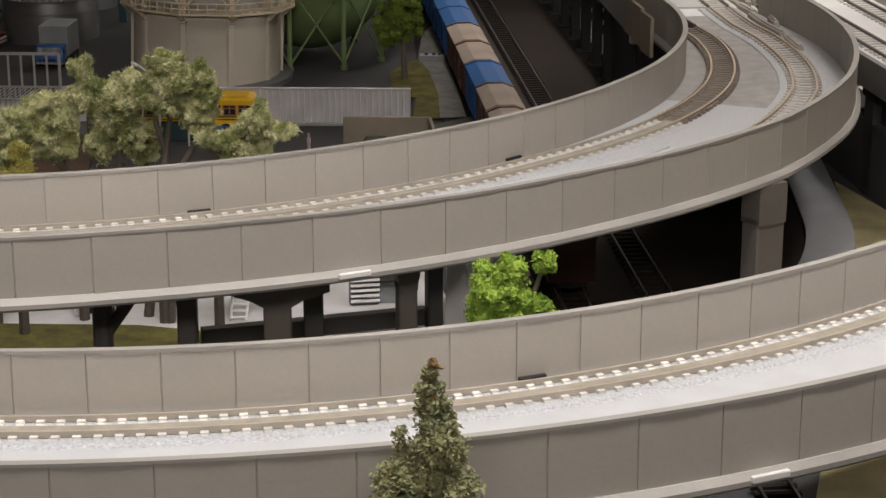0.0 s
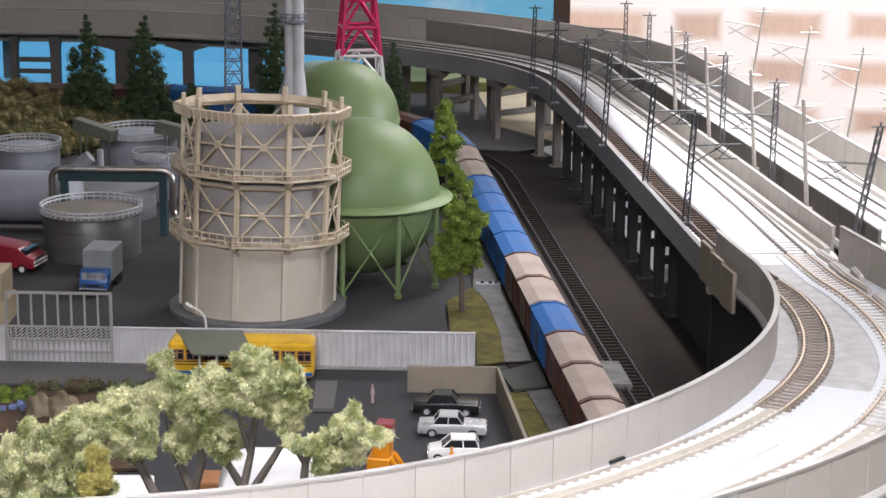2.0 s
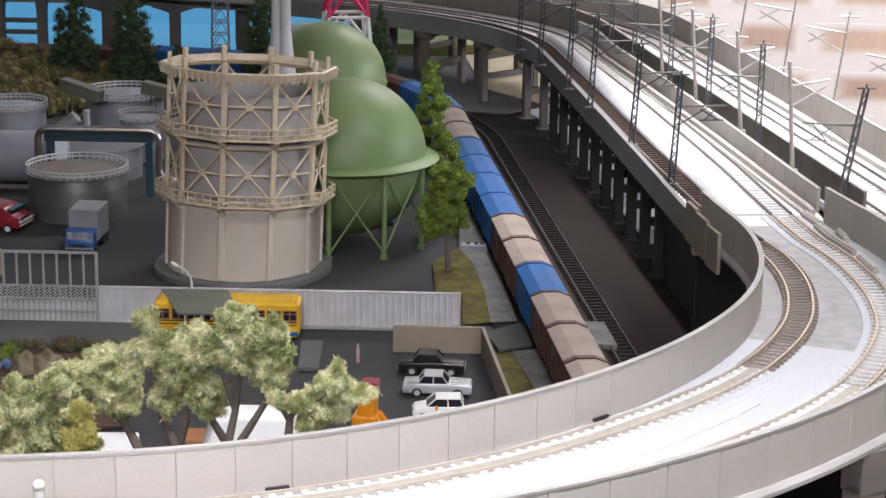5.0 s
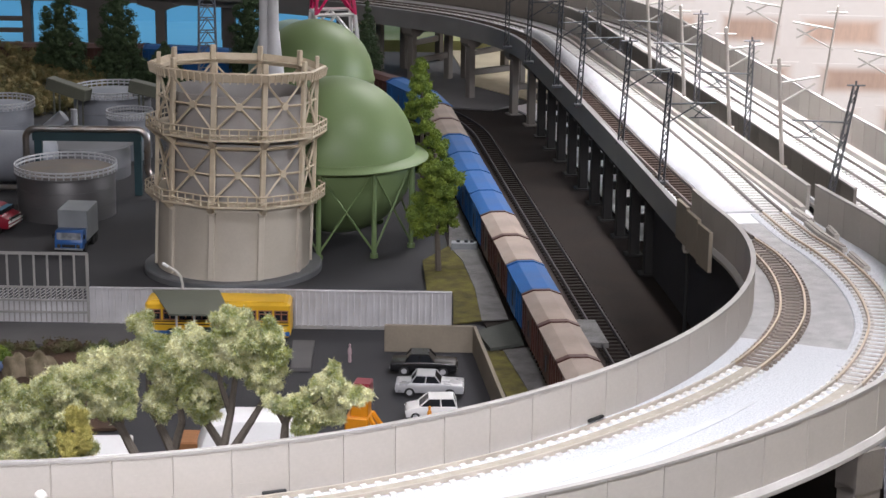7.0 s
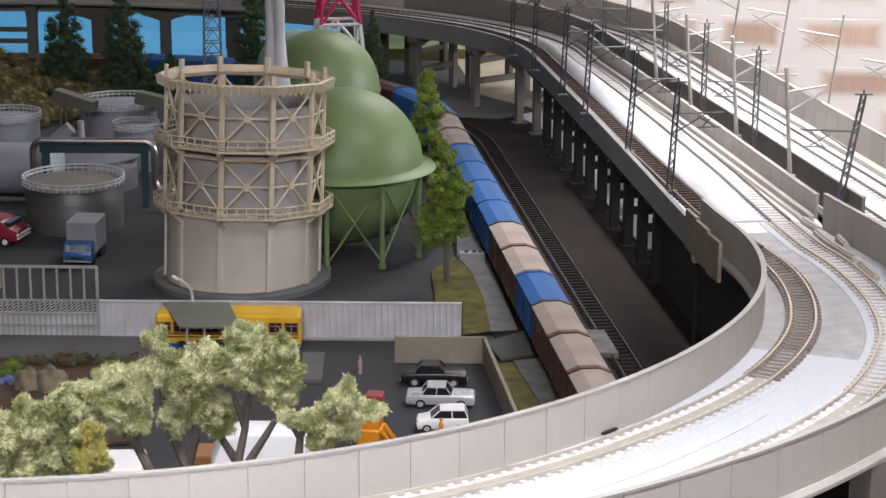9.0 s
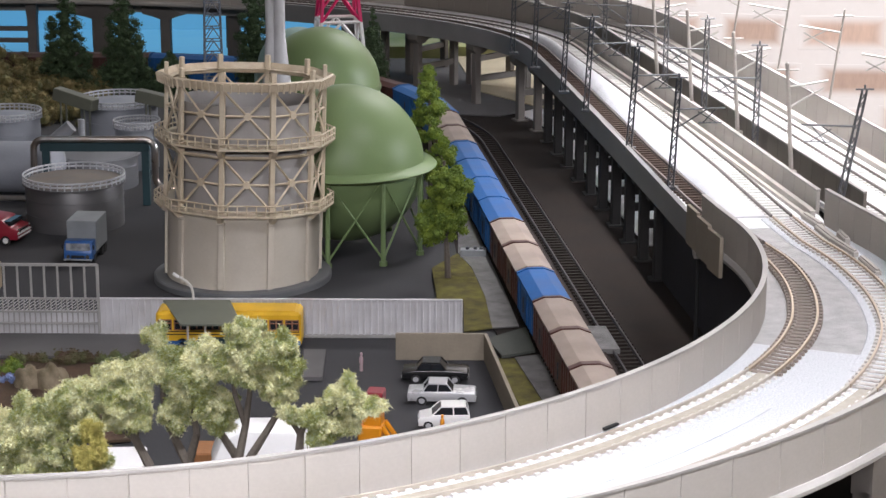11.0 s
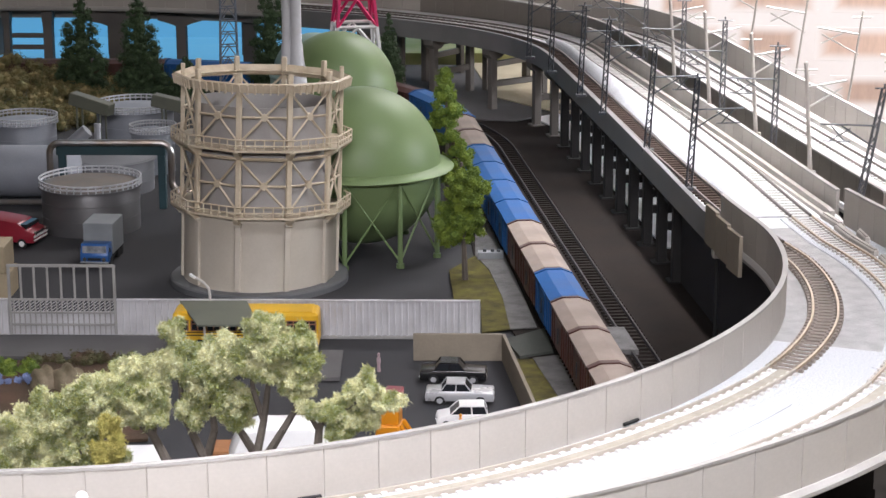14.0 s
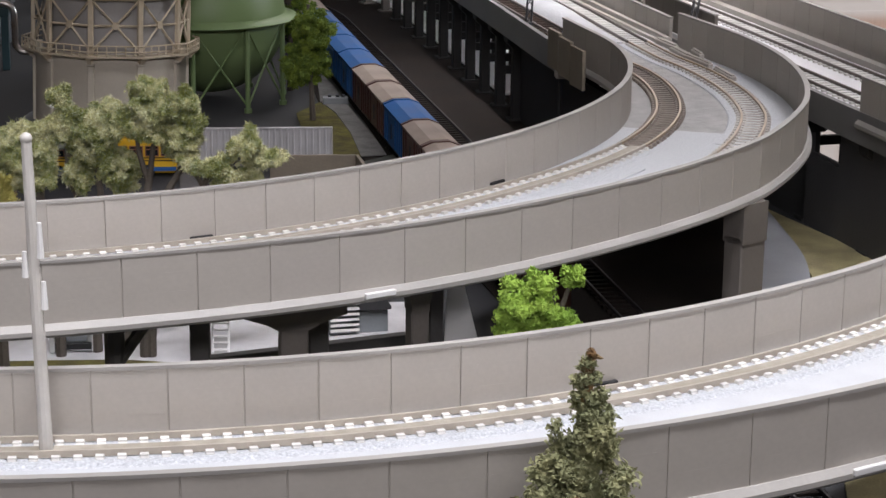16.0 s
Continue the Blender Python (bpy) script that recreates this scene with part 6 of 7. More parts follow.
RM = "slim beige catenary pole with a pale bracket arm"
for x, y in ((0.1774, 0.0277), (0.1643, 0.1171), (0.1493, 0.1918), (0.1381, 0.2722)):
    round_mast(x, y, 0.0540, RM, -0.08, z=0.0605)
for x, y in ((0.2370, 0.100), (0.2210, 0.190), (0.2050, 0.270), (0.1900, 0.360)):
    round_mast(x, y, 0.060, "slim beige catenary pole beyond the outer wall", 0.12, 0.022, side=-1, thick=0.62)
g = root("round_mast", -0.0488, -0.5300, 0.0545)
tagged(g, "pale beige catenary pole standing between the front tracks", "catenary mast", "round masts")
bm = bmesh.new()
rod(bm, (0, 0, 0), (-0.0013, 0, 0.069), 0.0015, 10, 0.0011)
bmesh.ops.create_icosphere(bm, subdivisions=2, radius=0.0013, matrix=Matrix.Translation((-0.0013, 0, 0.069)))
part("pole", smooth(bm), M["arm_pale"], g)
for kx, kz, kl in ((0.0006, 0.044, 0.0075), (-0.0026, 0.040, 0.0055), (0.0010, 0.033, 0.0060)):
    bm = bmesh.new()
    rod(bm, (kx, -0.0006, kz), (kx, -0.0006, kz + kl), 0.0008, 8, 0.0005)
    part("insulator", smooth(bm), M["white"], g)



# ---- towers and chimney ----
def lattice_tower(x, y, z0, z1, w0, w1, bands, name, label, rods=0.0007):
    g = root(name, x, y, 0.0, 12)
    tagged(g, label, "tower")
    n = len(bands)
    for k, mt in enumerate(bands):
        bm = bmesh.new()
        one = lambda nm, p, q, r: part(nm, rod(bmesh.new(), p, q, r, 4), mt, g)
        a, b = k / n, (k + 1) / n
        za, zb = z0 + (z1 - z0) * a, z0 + (z1 - z0) * b
        wa, wb = w0 + (w1 - w0) * a, w0 + (w1 - w0) * b
        ca = [Vector((sx * wa, sy * wa, za)) for sx, sy in ((-1, -1), (1, -1), (1, 1), (-1, 1))]
        cb = [Vector((sx * wb, sy * wb, zb)) for sx, sy in ((-1, -1), (1, -1), (1, 1), (-1, 1))]
        for i in range(4):
            j = (i + 1) % 4
            one("leg", ca[i], cb[i], rods * 1.3)
            one("brace", ca[i], (cb[i] + cb[j]) / 2, rods)
            one("brace", ca[j], (cb[i] + cb[j]) / 2, rods)
            one("girt", cb[i], cb[j], rods * 1.2)
        bm.free()
    return g


lattice_tower(-0.0558, 0.440, 0.0, 0.180, 0.0195, 0.0030, [M["white"], M["white"], M["white"], M["white"], M["pink"], M["pink"], M["pink"], M["white"], M["white"], M["pink"]], "radio_tower", "pink-red and white lattice radio tower", 0.0010)
lattice_tower(-0.1435, 0.480, 0.0, 0.190, 0.0066, 0.0030, [M["lattice_grey"]] * 22, "steel_tower", "grey-blue steel lattice tower", 0.00034)

g = root("chimney", -0.0812, 0.262, 0.0)
tagged(g, "white factory chimney of two joined flues on a flared foot", "chimney")
for xx, r in ((-0.0026, 0.0026), (0.0028, 0.0032)):
    bm = bmesh.new()
    lathe(bm, [(r * 2.2, 0.0), (r * 2.0, 0.060), (r * 1.25, 0.081), (r * 1.15, 0.086), (r, 0.088), (r * 0.92, 0.19)], 24, xx)
    part("flue", bm, M["chimney"], g)
bm = bmesh.new()
lathe(bm, [(0.0078, 0.116), (0.0078, 0.1172), (0.004, 0.1172)], 16)
ring_rail(bm, 0.0075, 0.117, 0.004, 12)
part("platform", bm, M["lattice_grey"], g)


# ---- supports of the viaducts ----
def bent(route, s, w, z=0.0440, material=None, cols=2, name="viaduct_bent"):
    """Portal of columns under a deck with a cap beam and a tie."""
    q, h = route.at(s, w / 2)
    g = root(name, q.x, q.y, 0.0, math.degrees(h) + 90)
    tagged(g, "grey column bent under the viaduct deck, toned for its light", "pier", "viaduct piers")
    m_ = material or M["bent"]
    span = w - 0.014
    for i in range(cols):
        bm = bmesh.new()
        box(bm, -span / 2 + span * i / max(1, cols - 1), 0, z / 2 - 0.002, 0.0050, 0.0050, z - 0.004, 0.0004)
        part("column", bm, m_, g)
        bm = bmesh.new()
        box(bm, -span / 2 + span * i / max(1, cols - 1), 0, 0.0010, 0.0092, 0.0092, 0.0020, 0.0004)
        part("footing", bm, m_, g)
    bm = bmesh.new()
    extrude_outline(bm, [(-span / 2 - 0.006, z + 0.0005), (span / 2 + 0.006, z + 0.0005), (span / 2 + 0.006, z - 0.003), (span / 2 + 0.003, z - 0.006), (span / 2 - 0.003, z - 0.006), (span / 2 - 0.007, z - 0.0035), (-span / 2 + 0.007, z - 0.0035), (-span / 2 + 0.003, z - 0.006), (-span / 2 - 0.003, z - 0.006), (-span / 2 - 0.006, z - 0.003)], -0.0042, 0.0042)
    part("cap_beam", bm, m_, g)
    bm = bmesh.new()
    box(bm, 0, 0, 0.020, span, 0.0030, 0.0042, 0.0003)
    part("tie_beam", bm, m_, g)
    return g


# Far bents get the lit, paler grey; nearer ones the shaded copy.
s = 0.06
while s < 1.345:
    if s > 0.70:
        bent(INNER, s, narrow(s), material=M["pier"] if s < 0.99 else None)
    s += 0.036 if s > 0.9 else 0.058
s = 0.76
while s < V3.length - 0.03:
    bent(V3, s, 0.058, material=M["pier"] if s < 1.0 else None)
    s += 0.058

def slim_pier(px, py, rz, wide, deep, head, material, label):
    """Narrow column with a broad haunched cap under the deck."""
    r = root("pier", px, py, 0.0, rz)
    tagged(r, label, "pier", "viaduct piers")
    bm = bmesh.new()
    box(bm, 0, 0, 0.0215, wide, deep, 0.043, 0.0005)
    part("column", bm, material, r)
    bm = bmesh.new()
    k = wide / 2
    extrude_outline(bm, [(-k, 0.0380), (k, 0.0380), (max(k, head * 0.5), 0.0400), (head, 0.0425), (head, 0.0514), (-head, 0.0514), (-head, 0.0425), (-max(k, head * 0.5), 0.0400)], -deep / 2 - 0.0004, deep / 2 + 0.0004)
    part("head", bm, material, r)
    bm = bmesh.new()
    box(bm, 0, 0, 0.0012, wide + 0.004, deep + 0.004, 0.0024, 0.0005)
    part("footing", bm, material, r)


LIGHT_PIER, SHADED_PIER = "grey concrete viaduct pier with a haunched head", "viaduct pier with a haunched head, shade put into its dark colour"
slim_pier(0.1530, -0.3030, 35, 0.0115, 0.0080, 0.0058, M["pier"], LIGHT_PIER)
slim_pier(0.0405, -0.3740, 18, 0.0055, 0.0055, 0.0034, M["pier"], LIGHT_PIER)
slim_pier(0.0044, -0.3900, 5, 0.0080, 0.0060, 0.0150, M["pier"], LIGHT_PIER)
# These piers carry their shade in a darker copy of the pier grey.
slim_pier(0.0476, -0.3450, 18, 0.0048, 0.0050, 0.0030, M["pier_dark"], SHADED_PIER)
slim_pier(0.0120, -0.3620, 5, 0.0060, 0.0050, 0.0036, M["pier_dark"], SHADED_PIER)
slim_pier(-0.0218, -0.3880, 2, 0.0056, 0.0056, 0.0034, M["pier_dark"], SHADED_PIER)
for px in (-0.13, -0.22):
    slim_pier(px, -0.390, 0, 0.0056, 0.0056, 0.0060, M["pier_dark"], SHADED_PIER)
# haunched piers of the back viaducts
BACK_PIER = "grey-brown pier with a broad haunched head under the back viaduct"
for px, wide, head in ((-0.3365, 0.0050, 0.0030), (-0.3048, 0.0070, 0.0040), (-0.2513, 0.0139, 0.0250), (-0.2023, 0.0078, 0.0176), (-0.1500, 0.0100, 0.0060), (-0.1180, 0.0075, 0.0150), (-0.40, 0.0078, 0.0176)):
    slim_pier(px, 0.6680, 0, wide, 0.0090, head, M["pier"], BACK_PIER)
for px in (-0.2690, -0.1610, -0.3600, -0.43):
    slim_pier(px, 0.7470, 0, 0.0080, 0.0090, 0.0120, M["pier"], BACK_PIER)
for zz, nm in ((0.0300, "upper"), (0.0210, "lower")):
    bm = bmesh.new()
    box(bm, -0.3206, 0.6680, zz, 0.0250, 0.0036, 0.0034, 0.0003)
    tagged(mesh_thing("tie_beam", bm, M["pier"]), "grey tie beam between two back piers", "beam", "tie beams")

g = root("forked_support", -0.0450, -0.3950, 0.0)
tagged(g, "black forked support under the viaduct edge", "support")
bm = bmesh.new()
rod(bm, (0, 0, 0), (0, 0, 0.0510), 0.0027, 10, 0.0030)
part("stem", smooth(bm), M["pier_dark"], g)
bm = bmesh.new()
rod(bm, (0.0005, 0, 0.030), (0.0135, 0.004, 0.0475), 0.0020, 8, 0.0016)
part("branch", smooth(bm), M["pier_dark"], g)
for px, py, rz in ((0.10, -0.526, 25), (-0.03, -0.551, 0), (-0.16, -0.551, 0), (0.205, -0.425, 45)):
    g = pier(px, py, 0.0, 0.0510, 0.016, rz, M["pier"])
    tagged(g, "grey concrete viaduct pier with a haunched head", "pier", "viaduct piers")

# walls under the outer viaduct
def under_wall(y0, y1, z, nm, label):
    sa, sb = V3.nearest(0.1885 - 0.1785 * y0, y0), V3.nearest(0.1885 - 0.1785 * y1, y1)
    bm = bmesh.new()
    wide_sweep(bm, V3, sa, sb, lambda s: [(0.0030, 0.0), (0.0065, 0.0), (0.0065, z), (0.0030, z)])
    tagged(mesh_thing(nm, bm, M["slate"]), label, "wall", kind="structure")


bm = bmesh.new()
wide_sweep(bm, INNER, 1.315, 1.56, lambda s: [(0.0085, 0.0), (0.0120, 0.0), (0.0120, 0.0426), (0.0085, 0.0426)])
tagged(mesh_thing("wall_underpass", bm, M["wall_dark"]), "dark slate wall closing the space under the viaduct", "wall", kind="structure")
under_wall(0.06, -0.168, 0.0300, "wall_retaining", "low slate-grey retaining wall under the viaduct")
under_wall(-0.169, -0.40, 0.0510, "wall_abutment", "dark slate abutment wall under the viaduct")
under_wall(-0.128, -0.1395, 0.0510, "wall_pier", "dark slate wall pier beside an opening")
s_ = V3.nearest(0.2224, -0.19)
parapet(V3, s_, V3.length - 0.003, lambda s: 0.0, third, side=-1)

bm = bmesh.new()
a, b = Vector((-0.022, -0.362, 0.0165)), Vector((0.045, -0.340, 0.0190))
box(bm, 0, 0, 0, (b - a).length, 0.004, 0.0054, 0.0003, 0, Matrix.Translation((a + b) / 2) @ pose(0, 0, 0, 0, 0, math.degrees(math.atan2((b - a).y, (b - a).x))))
tagged(mesh_thing("low_girder", bm, M["pier_dark"]), "low dark girder lying between the piers", "girder")

# loose wall plate at the end of the bend's inner wall
g = root("wall_plate", 0, 0, 0)
tagged(g, "loose beige parapet plate with a broken end", "wall plate")
s0 = S_WALL - 0.004
n = 3
for i in range(n):
    q, h = INNER.at(s0 + 0.0163 * (i + 0.5), -0.0055)
    ob = part("panel", panel_mesh(0.0163, 0.017), M["pen_wall"], g)
    ob.matrix_basis = pose(q.x, q.y, 0.0490 - 0.0012 * i, 0, 0, math.degrees(h))
g = root("junction_box", 0.1285, -0.0500, 0.0)
tagged(g, "small grey signal box with a thin post under the edge", "signal box")
bm = bmesh.new()
box(bm, -0.002, -0.002, 0.0475, 0.0050, 0.0060, 0.0050, 0.0005)
part("box", bm, M["wall_beige"], g)
bm = bmesh.new()
rod(bm, (-0.002, 0.0, 0.0), (-0.002, 0.0, 0.046), 0.0009, 7)
part("post", bm, M["rubber"], g)

# raised white slab and cable trough on the straight
bm = bmesh.new()
wide_sweep(bm, INNER, 0.93, 1.421, lambda s: [(OFF_IN(s) + 0.0068, DECK - 0.001), (OFF_OUT(s) - 0.0062, DECK - 0.001)] + [
    (mid_of(s) + 0.0003 + k * ((OFF_OUT(s) - OFF_IN(s)) / 2 - 0.0065), DECK + 0.0008 + 0.0042 * (1 - abs(k) ** 2.6) * min(1.0, (1.4225 - s) / 0.07)) for k in (1.0, 0.93, 0.8, 0.6, 0.3, 0.0, -0.3, -0.6, -0.8, -0.93, -1.0)])
part("deck_slab", bm, M["snow_bank"], straight, "rounded snow-white bank between the tracks")
for a_, b_, h_ in ((0.0085, 0.0066, 0.0016), (0.0050, 0.0026, 0.0030)):
    bm = bmesh.new()
    wide_sweep(bm, INNER, 0.94, 1.424, lambda s: [(narrow(s) - a_, DECK - 0.0005), (narrow(s) - b_, DECK - 0.0005), (narrow(s) - b_, DECK + h_), (narrow(s) - a_, DECK + h_)])
    part("cable_trough", bm, M["wall_beige"], straight, "pale cable trough")
bm = bmesh.new()
wide_sweep(bm, V3, 0.3, V3.length - 0.004, lambda s: [(0.0495, DECK - 0.001), (0.0540, DECK - 0.001), (0.0540, DECK + 0.0026), (0.0495, DECK + 0.0026)])
part("cable_trough", bm, M["wall_beige"], third, "pale cable trough")
# loose trough covers beside the start of the bend's outer wall
for s_, o_, l_, w_, h_, tw in ((1.436, 0.0500, 0.020, 0.0034, 0.0030, 3), (1.458, 0.0488, 0.022, 0.0040, 0.0026, -2), (1.482, 0.0480, 0.024, 0.0026, 0.0030, 2), (1.470, 0.0520, 0.013, 0.0026, 0.0042, -6), (1.506, 0.0490, 0.022, 0.0032, 0.0026, 1)):
    q, h = INNER.at(s_, o_)
    bm = bmesh.new()
    box(bm, 0, 0, h_ / 2 - 0.0003, l_, w_, h_, 0.0004)
    box(bm, 0, 0, h_, l_ - 0.001, w_ * 0.55, 0.0007, 0.0002)
    ob = mesh_thing("trough_cover", bm, M["wall_beige"])
    ob.matrix_basis = pose(q.x, q.y, DECK, 0, 0, math.degrees(h) + tw)
    tagged(ob, "loose pale cable trough cover beside the track", "trough cover", "trough covers")


# small clips on the walls
def clip(route, s, off, z, material, label, length=0.0070, high=0.0009):
    q, h = route.at(s, off)
    bm = bmesh.new()
    box(bm, 0, 0, 0, length, 0.0012, high, 0.0002)
    ob = mesh_thing("wall_clip", bm, material)
    ob.matrix_basis = pose(q.x, q.y, z, 0, 0, math.degrees(h))
    tagged(ob, label, "clip", "wall clips")


clip(INNER, INNER.nearest(0.071, -0.2928), 0.0014, 0.0565, M["rubber"], "dark joint clip at the foot of the parapet")
clip(INNER, INNER.nearest(-0.0229, -0.3559), 0.0014, 0.0565, M["rubber"], "dark joint clip at the foot of the parapet")
clip(FRONT, FRONT.nearest(0.0757, -0.4943), 0.0014, 0.0565, M["rubber"], "dark joint clip at the foot of the parapet")
sx = INNER.nearest(0.002, -0.353)
clip(INNER, INNER.nearest(0.0, -0.354) , width(sx) + 0.0028, 0.0530, M["white"], "white joint clip on the viaduct ledge", 0.0095, 0.0016)
clip(INNER, INNER.nearest(0.118, -0.229), width(sx) + 0.0028, 0.0530, M["white"], "white joint clip on the viaduct ledge", 0.0095, 0.0016)
clip(FRONT, FRONT.nearest(0.096, -0.484), 0.063 + 0.0028, 0.0530, M["white"], "white joint clip on the viaduct ledge", 0.0095, 0.0016)


# ---- freight train ----
def wagon(s, body, roof, label):
    q, h = SIDE.at(s, 0.0)
    g = root("freight_wagon", q.x, q.y, 0.0030, math.degrees(h))
    tagged(g, label, "freight wagon", "freight train")
    L, w = 0.0450, 0.0164
    bm = bmesh.new()
    box(bm, 0, 0, 0.0120, L, w, 0.0155, 0.0003)
    b = part("body", bm, body, g)
    bm = bmesh.new()
    a = [(-w / 2 - 0.0004, 0.0195), (-w / 2 - 0.0004, 0.0203), (-w * 0.22, 0.0223), (w * 0.22, 0.0223), (w / 2 + 0.0004, 0.0203), (w / 2 + 0.0004, 0.0195)]
    extrude_outline(bm, a, -L / 2 + 0.0016, L / 2 - 0.0016)
    bmesh.ops.rotate(bm, verts=bm.verts, cent=(0, 0, 0), matrix=Matrix.Rotation(radians(90), 3, "Z"))
    part("roof", bm, roof, g)
    for k in (-1, 1):
        bm = bmesh.new()
        extrude_outline(bm, [(y_, z_ + 0.0004) for y_, z_ in a], k * L / 2 - 0.0009, k * L / 2 + 0.0009)
        bmesh.ops.rotate(bm, verts=bm.verts, cent=(0, 0, 0), matrix=Matrix.Rotation(radians(90), 3, "Z"))
        part("end_rim", bm, body, g)
    for s_ in (-1, 1):
        bm = bmesh.new()
        box(bm, 0, s_ * (w / 2 + 0.0002), 0.0118, 0.0165, 0.0006, 0.0140, 0.0001)
        d = part("door", bm, body, g)
        bm = bmesh.new()
        rod(bm, (-0.0005, s_ * (w / 2 + 0.0007), 0.0085), (-0.0005, s_ * (w / 2 + 0.0007), 0.0155), 0.0003, 4)
        part("handle", bm, M["mast_dark"], d)
        for k in (-0.018, -0.0125, 0.0125, 0.018):
            bm = bmesh.new()
            box(bm, k, s_ * (w / 2 + 0.0001), 0.0118, 0.0008, 0.0006, 0.0140)
            part("rib", bm, body, g)
    bm = bmesh.new()
    box(bm, 0, 0, 0.0034, L, 0.010, 0.0020, 0.0002)
    part("underframe", bm, M["rubber"], g)
    for k in (-0.0135, 0.0135):
        bm = bmesh.new()
        for s_ in (-1, 1):
            rod(bm, (k, s_ * 0.0040, 0.0027), (k, s_ * 0.0054, 0.0027), 0.0026, 12)
        part("wheelset", bm, M["rubber"], g)
    for k in (-1, 1):
        bm = bmesh.new()
        box(bm, k * (L / 2 + 0.0010), 0, 0.0036, 0.0020, 0.0022, 0.0016)
        part("coupler", bm, M["rubber"], g)
    return g


S_TRAIN = SIDE.nearest(0.0712, -0.090) - 0.0232
ORDER = "WWWWWLWWLLLLWWLLBWWLLBBBBB"
for i, c in enumerate(ORDER):
    s = S_TRAIN + 0.0466 * (i - 3)
    if c == "L":
        wagon(s, M["wagon_blue"], M["wagon_blue"], "bright blue covered freight wagon of the passing train")
    elif c == "W":
        wagon(s, M["wagon_brown"], M["wagon_roof"], "red-brown covered freight wagon with a beige roof")
    else:
        wagon(s, M["wagon_brown"], M["wagon_brown"], "red-brown covered freight wagon")

# level crossing boards and relay box by the siding
for x0, x1, nm in ((0.0570, 0.0720, 0), (0.0740, 0.0900, 1)):
    slab("crossing_board", [(x0, -0.0190), (x1, -0.0190), (x1 + 0.004, -0.0530), (x0 + 0.004, -0.0530)], 0.0020, 0.0042, M["gravel"], "grey level crossing board between the rails", "pavement")
slab("crossing_ramp", [(0.0370, -0.0360), (0.0545, -0.0190), (0.0575, -0.0530), (0.0430, -0.0610)], 0.0024, 0.0036, M["ramp"], "dark grey-green level crossing ramp", "pavement")
g = root("relay_box", 0.0315, 0.1080, 0.0)
tagged(g, "low grey relay box beside the siding", "relay box")
bm = bmesh.new()
box(bm, 0, 0, 0.0028, 0.0130, 0.0055, 0.0056, 0.0003)
part("case", bm, M["box_grey"], g)
for k in (-0.003, 0.001, 0.004):
    bm = bmesh.new()
    box(bm, k, 0, 0.0062, 0.0018, 0.0030, 0.0014, 0.0002)
    part("lid_knob", bm, M["mast_dark"], g)

# things seen under the bend, between the two viaducts
slab("paved_court", [(-0.30, -0.250), (0.045, -0.250), (0.058, -0.330), (0.034, -0.3255), (-0.02, -0.3195), (-0.05, -0.3125), (-0.30, -0.3105)], 0.0005, 0.0026, M["fence"], "pale paved court beneath the viaduct", "pavement")
g = root("kiosk", -0.0660, -0.2980, 0.0026)
g.scale = (1.05, 0.7, 1.0)
tagged(g, "small white kiosk with a dark doorway", "kiosk")
bm = bmesh.new()
for xx in (-0.0065, 0.0065):
    box(bm, xx, 0, 0.0085, 0.0016, 0.009, 0.0170, 0.0002)
box(bm, 0, 0, 0.0176, 0.0150, 0.0100, 0.0014, 0.0002)
box(bm, 0, 0.0040, 0.0085, 0.0130, 0.0010, 0.0170)
part("shell", bm, M["white"], g)
bm = bmesh.new()
box(bm, 0, -0.0005, 0.0090, 0.0080, 0.0020, 0.0120, 0.0002)
part("doorway", bm, M["box_grey"], g)
bm = bmesh.new()
box(bm, 0, -0.0042, 0.0022, 0.0110, 0.0016, 0.0022, 0.0002)
part("step", bm, M["rubber"], g)
g = root("louvred_box", 0.0222, -0.2860, 0.0026, 10)
g.scale = (0.72, 0.8, 0.56)
tagged(g, "white louvred cabinet behind the piers", "cabinet")
bm = bmesh.new()
box(bm, 0, 0.002, 0.0125, 0.0140, 0.0060, 0.0250, 0.0002)
part("case", bm, M["box_grey"], g)
sl = None
for i in range(7):
    m = pose(0, -0.0016, 0.003 + 0.0033 * i, -18, 0, 0)
    if sl is None:
        bm = bmesh.new()
        box(bm, 0, 0, 0, 0.0135, 0.0022, 0.0016)
        sl = part("slat", bm, M["white"], g)
        sl.matrix_basis = m
    else:
        share(sl, "slat", m, g)
g = root("white_stair", -0.0185, -0.2980, 0.0026)
tagged(g, "small white outdoor stair with open steps", "stair")
for xx in (-0.0026, 0.0026):
    bm = bmesh.new()
    rod(bm, (xx, -0.0060, 0.0002), (xx, 0.0060, 0.0120), 0.0005, 6)
    part("stringer", bm, M["white"], g)
for k in range(7):
    bm = bmesh.new()
    box(bm, 0, -0.0052 + 0.0017 * k, 0.0010 + 0.0017 * k, 0.0052, 0.0014, 0.0004)
    part("step", bm, M["white"], g)
g = root("shed", 0.0315, -0.2800, 0.0026, 8)
tagged(g, "small dark slate shed with a sloping roof", "shed")
bm = bmesh.new()
box(bm, 0, 0, 0.0040, 0.0100, 0.0090, 0.0080, 0.0002)
part("wall", bm, M["box_grey"], g)
bm = bmesh.new()
extrude_outline(bm, [(-0.0060, 0.0080), (0.0060, 0.0080), (0.0060, 0.0090), (0.0042, 0.0120), (-0.0046, 0.0120), (-0.0060, 0.0090)], -0.0056, 0.0056, 0.0002)
part("roof", bm, M["slate"], g, "dark slate roof")
g = root("white_wall_panel", 0.0540, -0.3450, 0.0)
tagged(g, "white sloping wall panel beside the siding", "wall panel")
bm = bmesh.new()
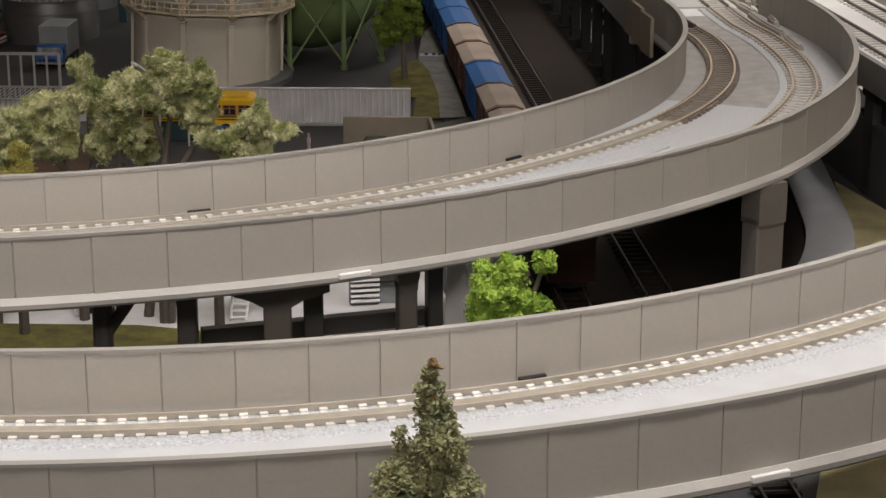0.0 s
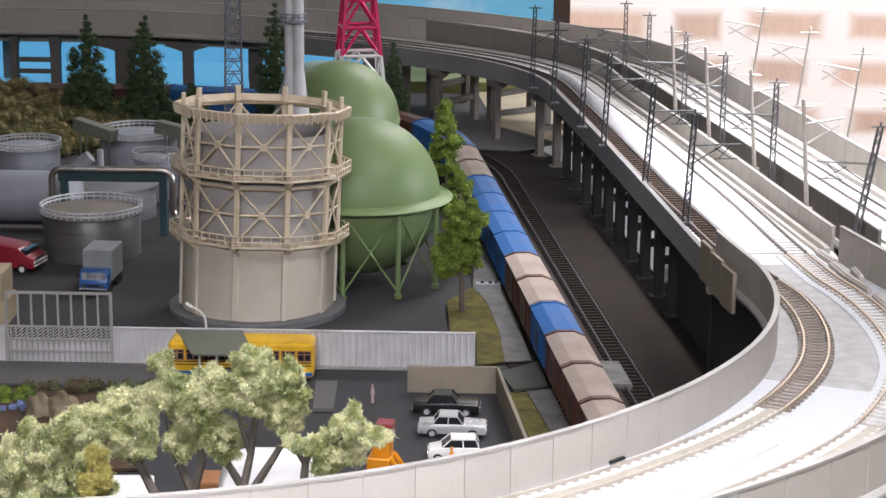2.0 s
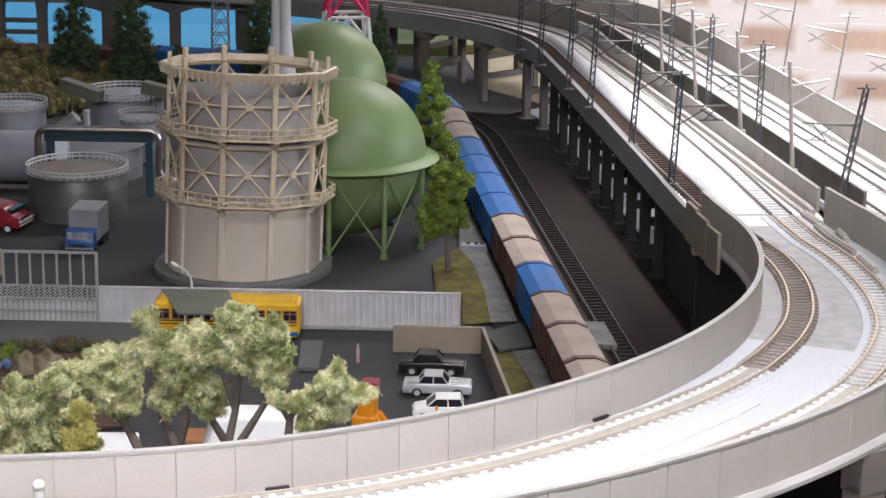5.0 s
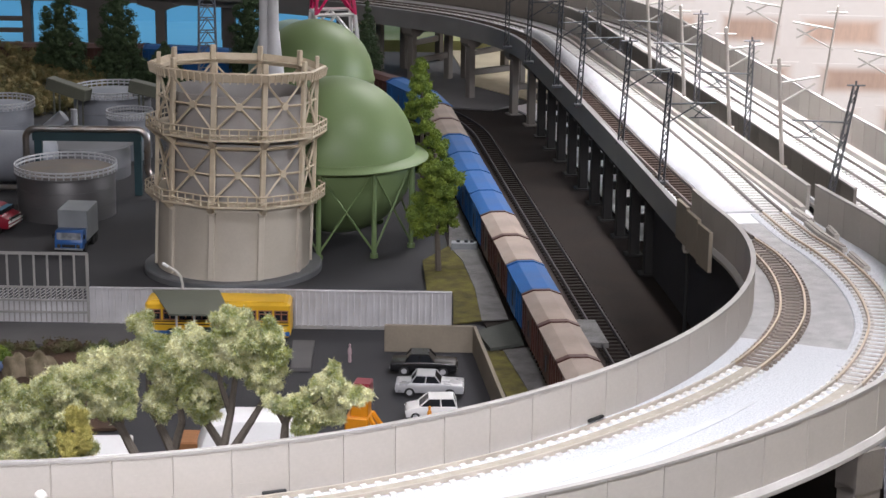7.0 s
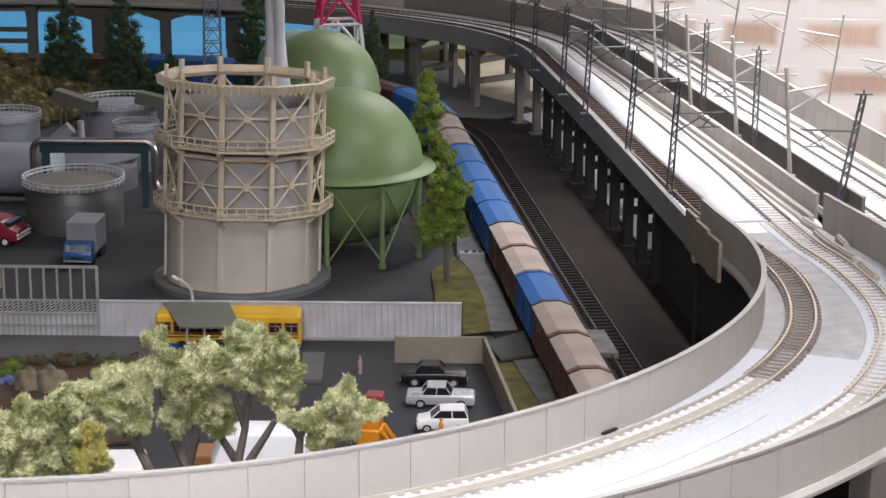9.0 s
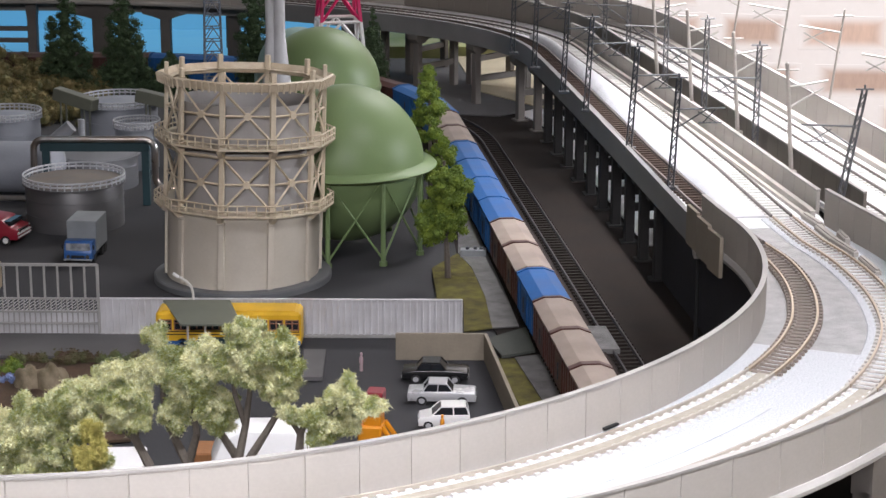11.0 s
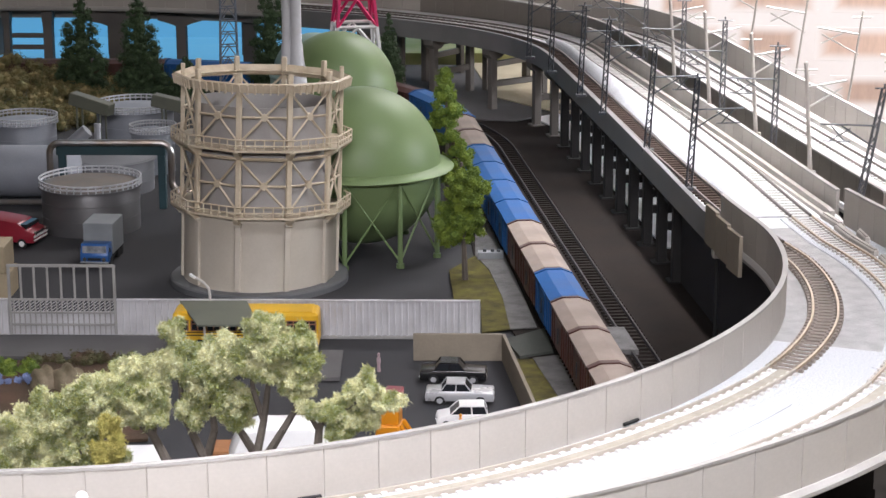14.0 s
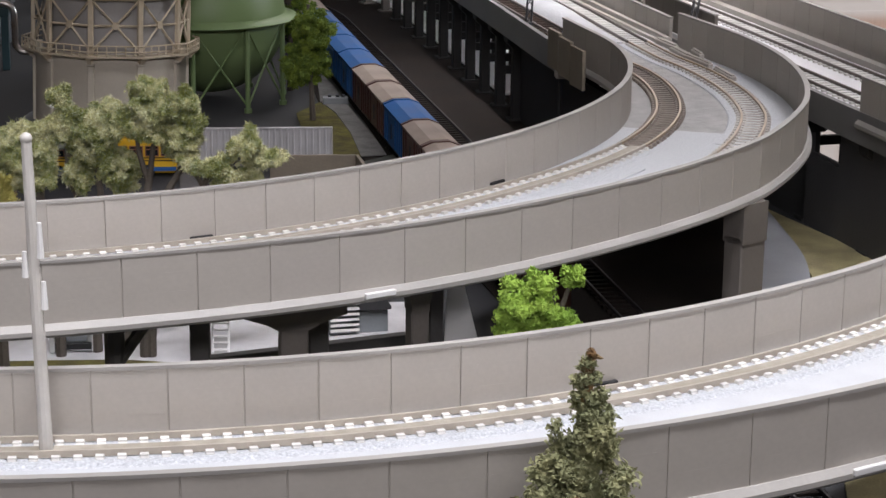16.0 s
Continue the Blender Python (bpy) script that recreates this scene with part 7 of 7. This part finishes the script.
extrude_outline(bm, [(-0.004, 0.0), (0.012, 0.0), (0.002, 0.040), (-0.002, 0.040)], -0.0012, 0.0012, 0.0002)
part("panel", bm, M["white"], g)
rng = random.Random(61)
ob = foliage("shrub", [(rng.uniform(0.046, 0.053), -0.372 + rng.uniform(-0.003, 0.003), rng.uniform(0.003, 0.012), 0.0022) for _ in range(16)], 60, 0.0006, 61, M["leaf_hill"], None)
tagged(ob, "small olive shrub by the white panel", "shrub")

# ---- painted sky, edge post and the hall ----
bm = bmesh.new()
box(bm, 0.090, 0.842, 0.20, 0.014, 0.016, 0.46, 0.001)
tagged(mesh_thing("backdrop_post", bm, M["brown_wood"]), "dark brown wooden post at the end of the sky board", "post", kind="structure")
slab("layout_table", [(x * 0.98, y * 0.98) for x, y in BOARD], -0.17, -0.0305, M["board"], "dark layout table carrying the baseboard", "table")
for xx, yy in ((-0.9, -0.6), (0.3, -0.6), (-0.9, 0.75), (0.06, 0.75)):
    bm = bmesh.new()
    box(bm, xx, yy, -0.535, 0.06, 0.06, 0.73, 0.004)
    tagged(mesh_thing("table_leg", bm, M["board"]), "dark square leg of the layout table", "table leg", kind="structure")

# hall floor, and a brick wall behind the layout
bm = bmesh.new()
box(bm, 0, 2.0, -0.925, 12.0, 14.0, 0.05)
tagged(mesh_thing("floor", bm, M["plaster"]), "plain pale hall floor", "floor", kind="structure")
bw = root("wall_brick", 0, 0, 0)
tagged(bw, "washed-out pink brick wall with broad white joints", "wall", kind="structure")
bm = bmesh.new()
box(bm, 1.35, 3.70, 0.55, 3.5, 0.20, 2.9)
part("mortar", bm, M["grout"], bw, "broad white mortar")
first = None
rng = random.Random(77)
for j in range(13):
    x = -0.30 + rng.uniform(-0.08, 0.08)
    while x < 2.35:
        wide = rng.uniform(0.12, 0.24)
        m = pose(x + wide / 2, 3.6066, -0.845 + 0.104 * j + rng.uniform(-0.006, 0.006), 0, rng.uniform(-1.5, 1.5), 0) @ Matrix.Diagonal((wide, 1, rng.uniform(0.9, 1.1), 1))
        x += wide + 0.030
        if first is None:
            bm = bmesh.new()
            box(bm, 0, 0, 0, 1.0, 0.014, 0.080, 0.0008)
            first = part("brick", bm, M["stone_pink"], bw)
            first.matrix_basis = m
        else:
            share(first, "brick", m, bw)
for nm, cx, cy, cz, sx, sy, sz in (("wall_north", 0, 9.05, 0.8, 12, 0.1, 3.5), ("wall_south", 0, -5.05, 0.8, 12, 0.1, 3.5), ("wall_east", 6.05, 2, 0.8, 0.1, 14, 3.5), ("wall_west", -6.05, 2, 0.8, 0.1, 14, 3.5), ("ceiling", 0, 2, 2.45, 12, 14, 0.1)):
    bm = bmesh.new()
    box(bm, cx, cy, cz, sx, sy, sz)
    tagged(mesh_thing(nm, bm, M["plaster"]), "plain pale plaster of the hall", "ceiling" if nm == "ceiling" else "wall", kind="structure")

# Added out-of-view board; its lower edge casts the sharp shadow across the bend.
lintel = root("light_blocker", 0.20, -0.4700, 0.5795)
tagged(lintel, "unseen dark board added above the layout to cut off the front lamp", "lintel", kind="structure")
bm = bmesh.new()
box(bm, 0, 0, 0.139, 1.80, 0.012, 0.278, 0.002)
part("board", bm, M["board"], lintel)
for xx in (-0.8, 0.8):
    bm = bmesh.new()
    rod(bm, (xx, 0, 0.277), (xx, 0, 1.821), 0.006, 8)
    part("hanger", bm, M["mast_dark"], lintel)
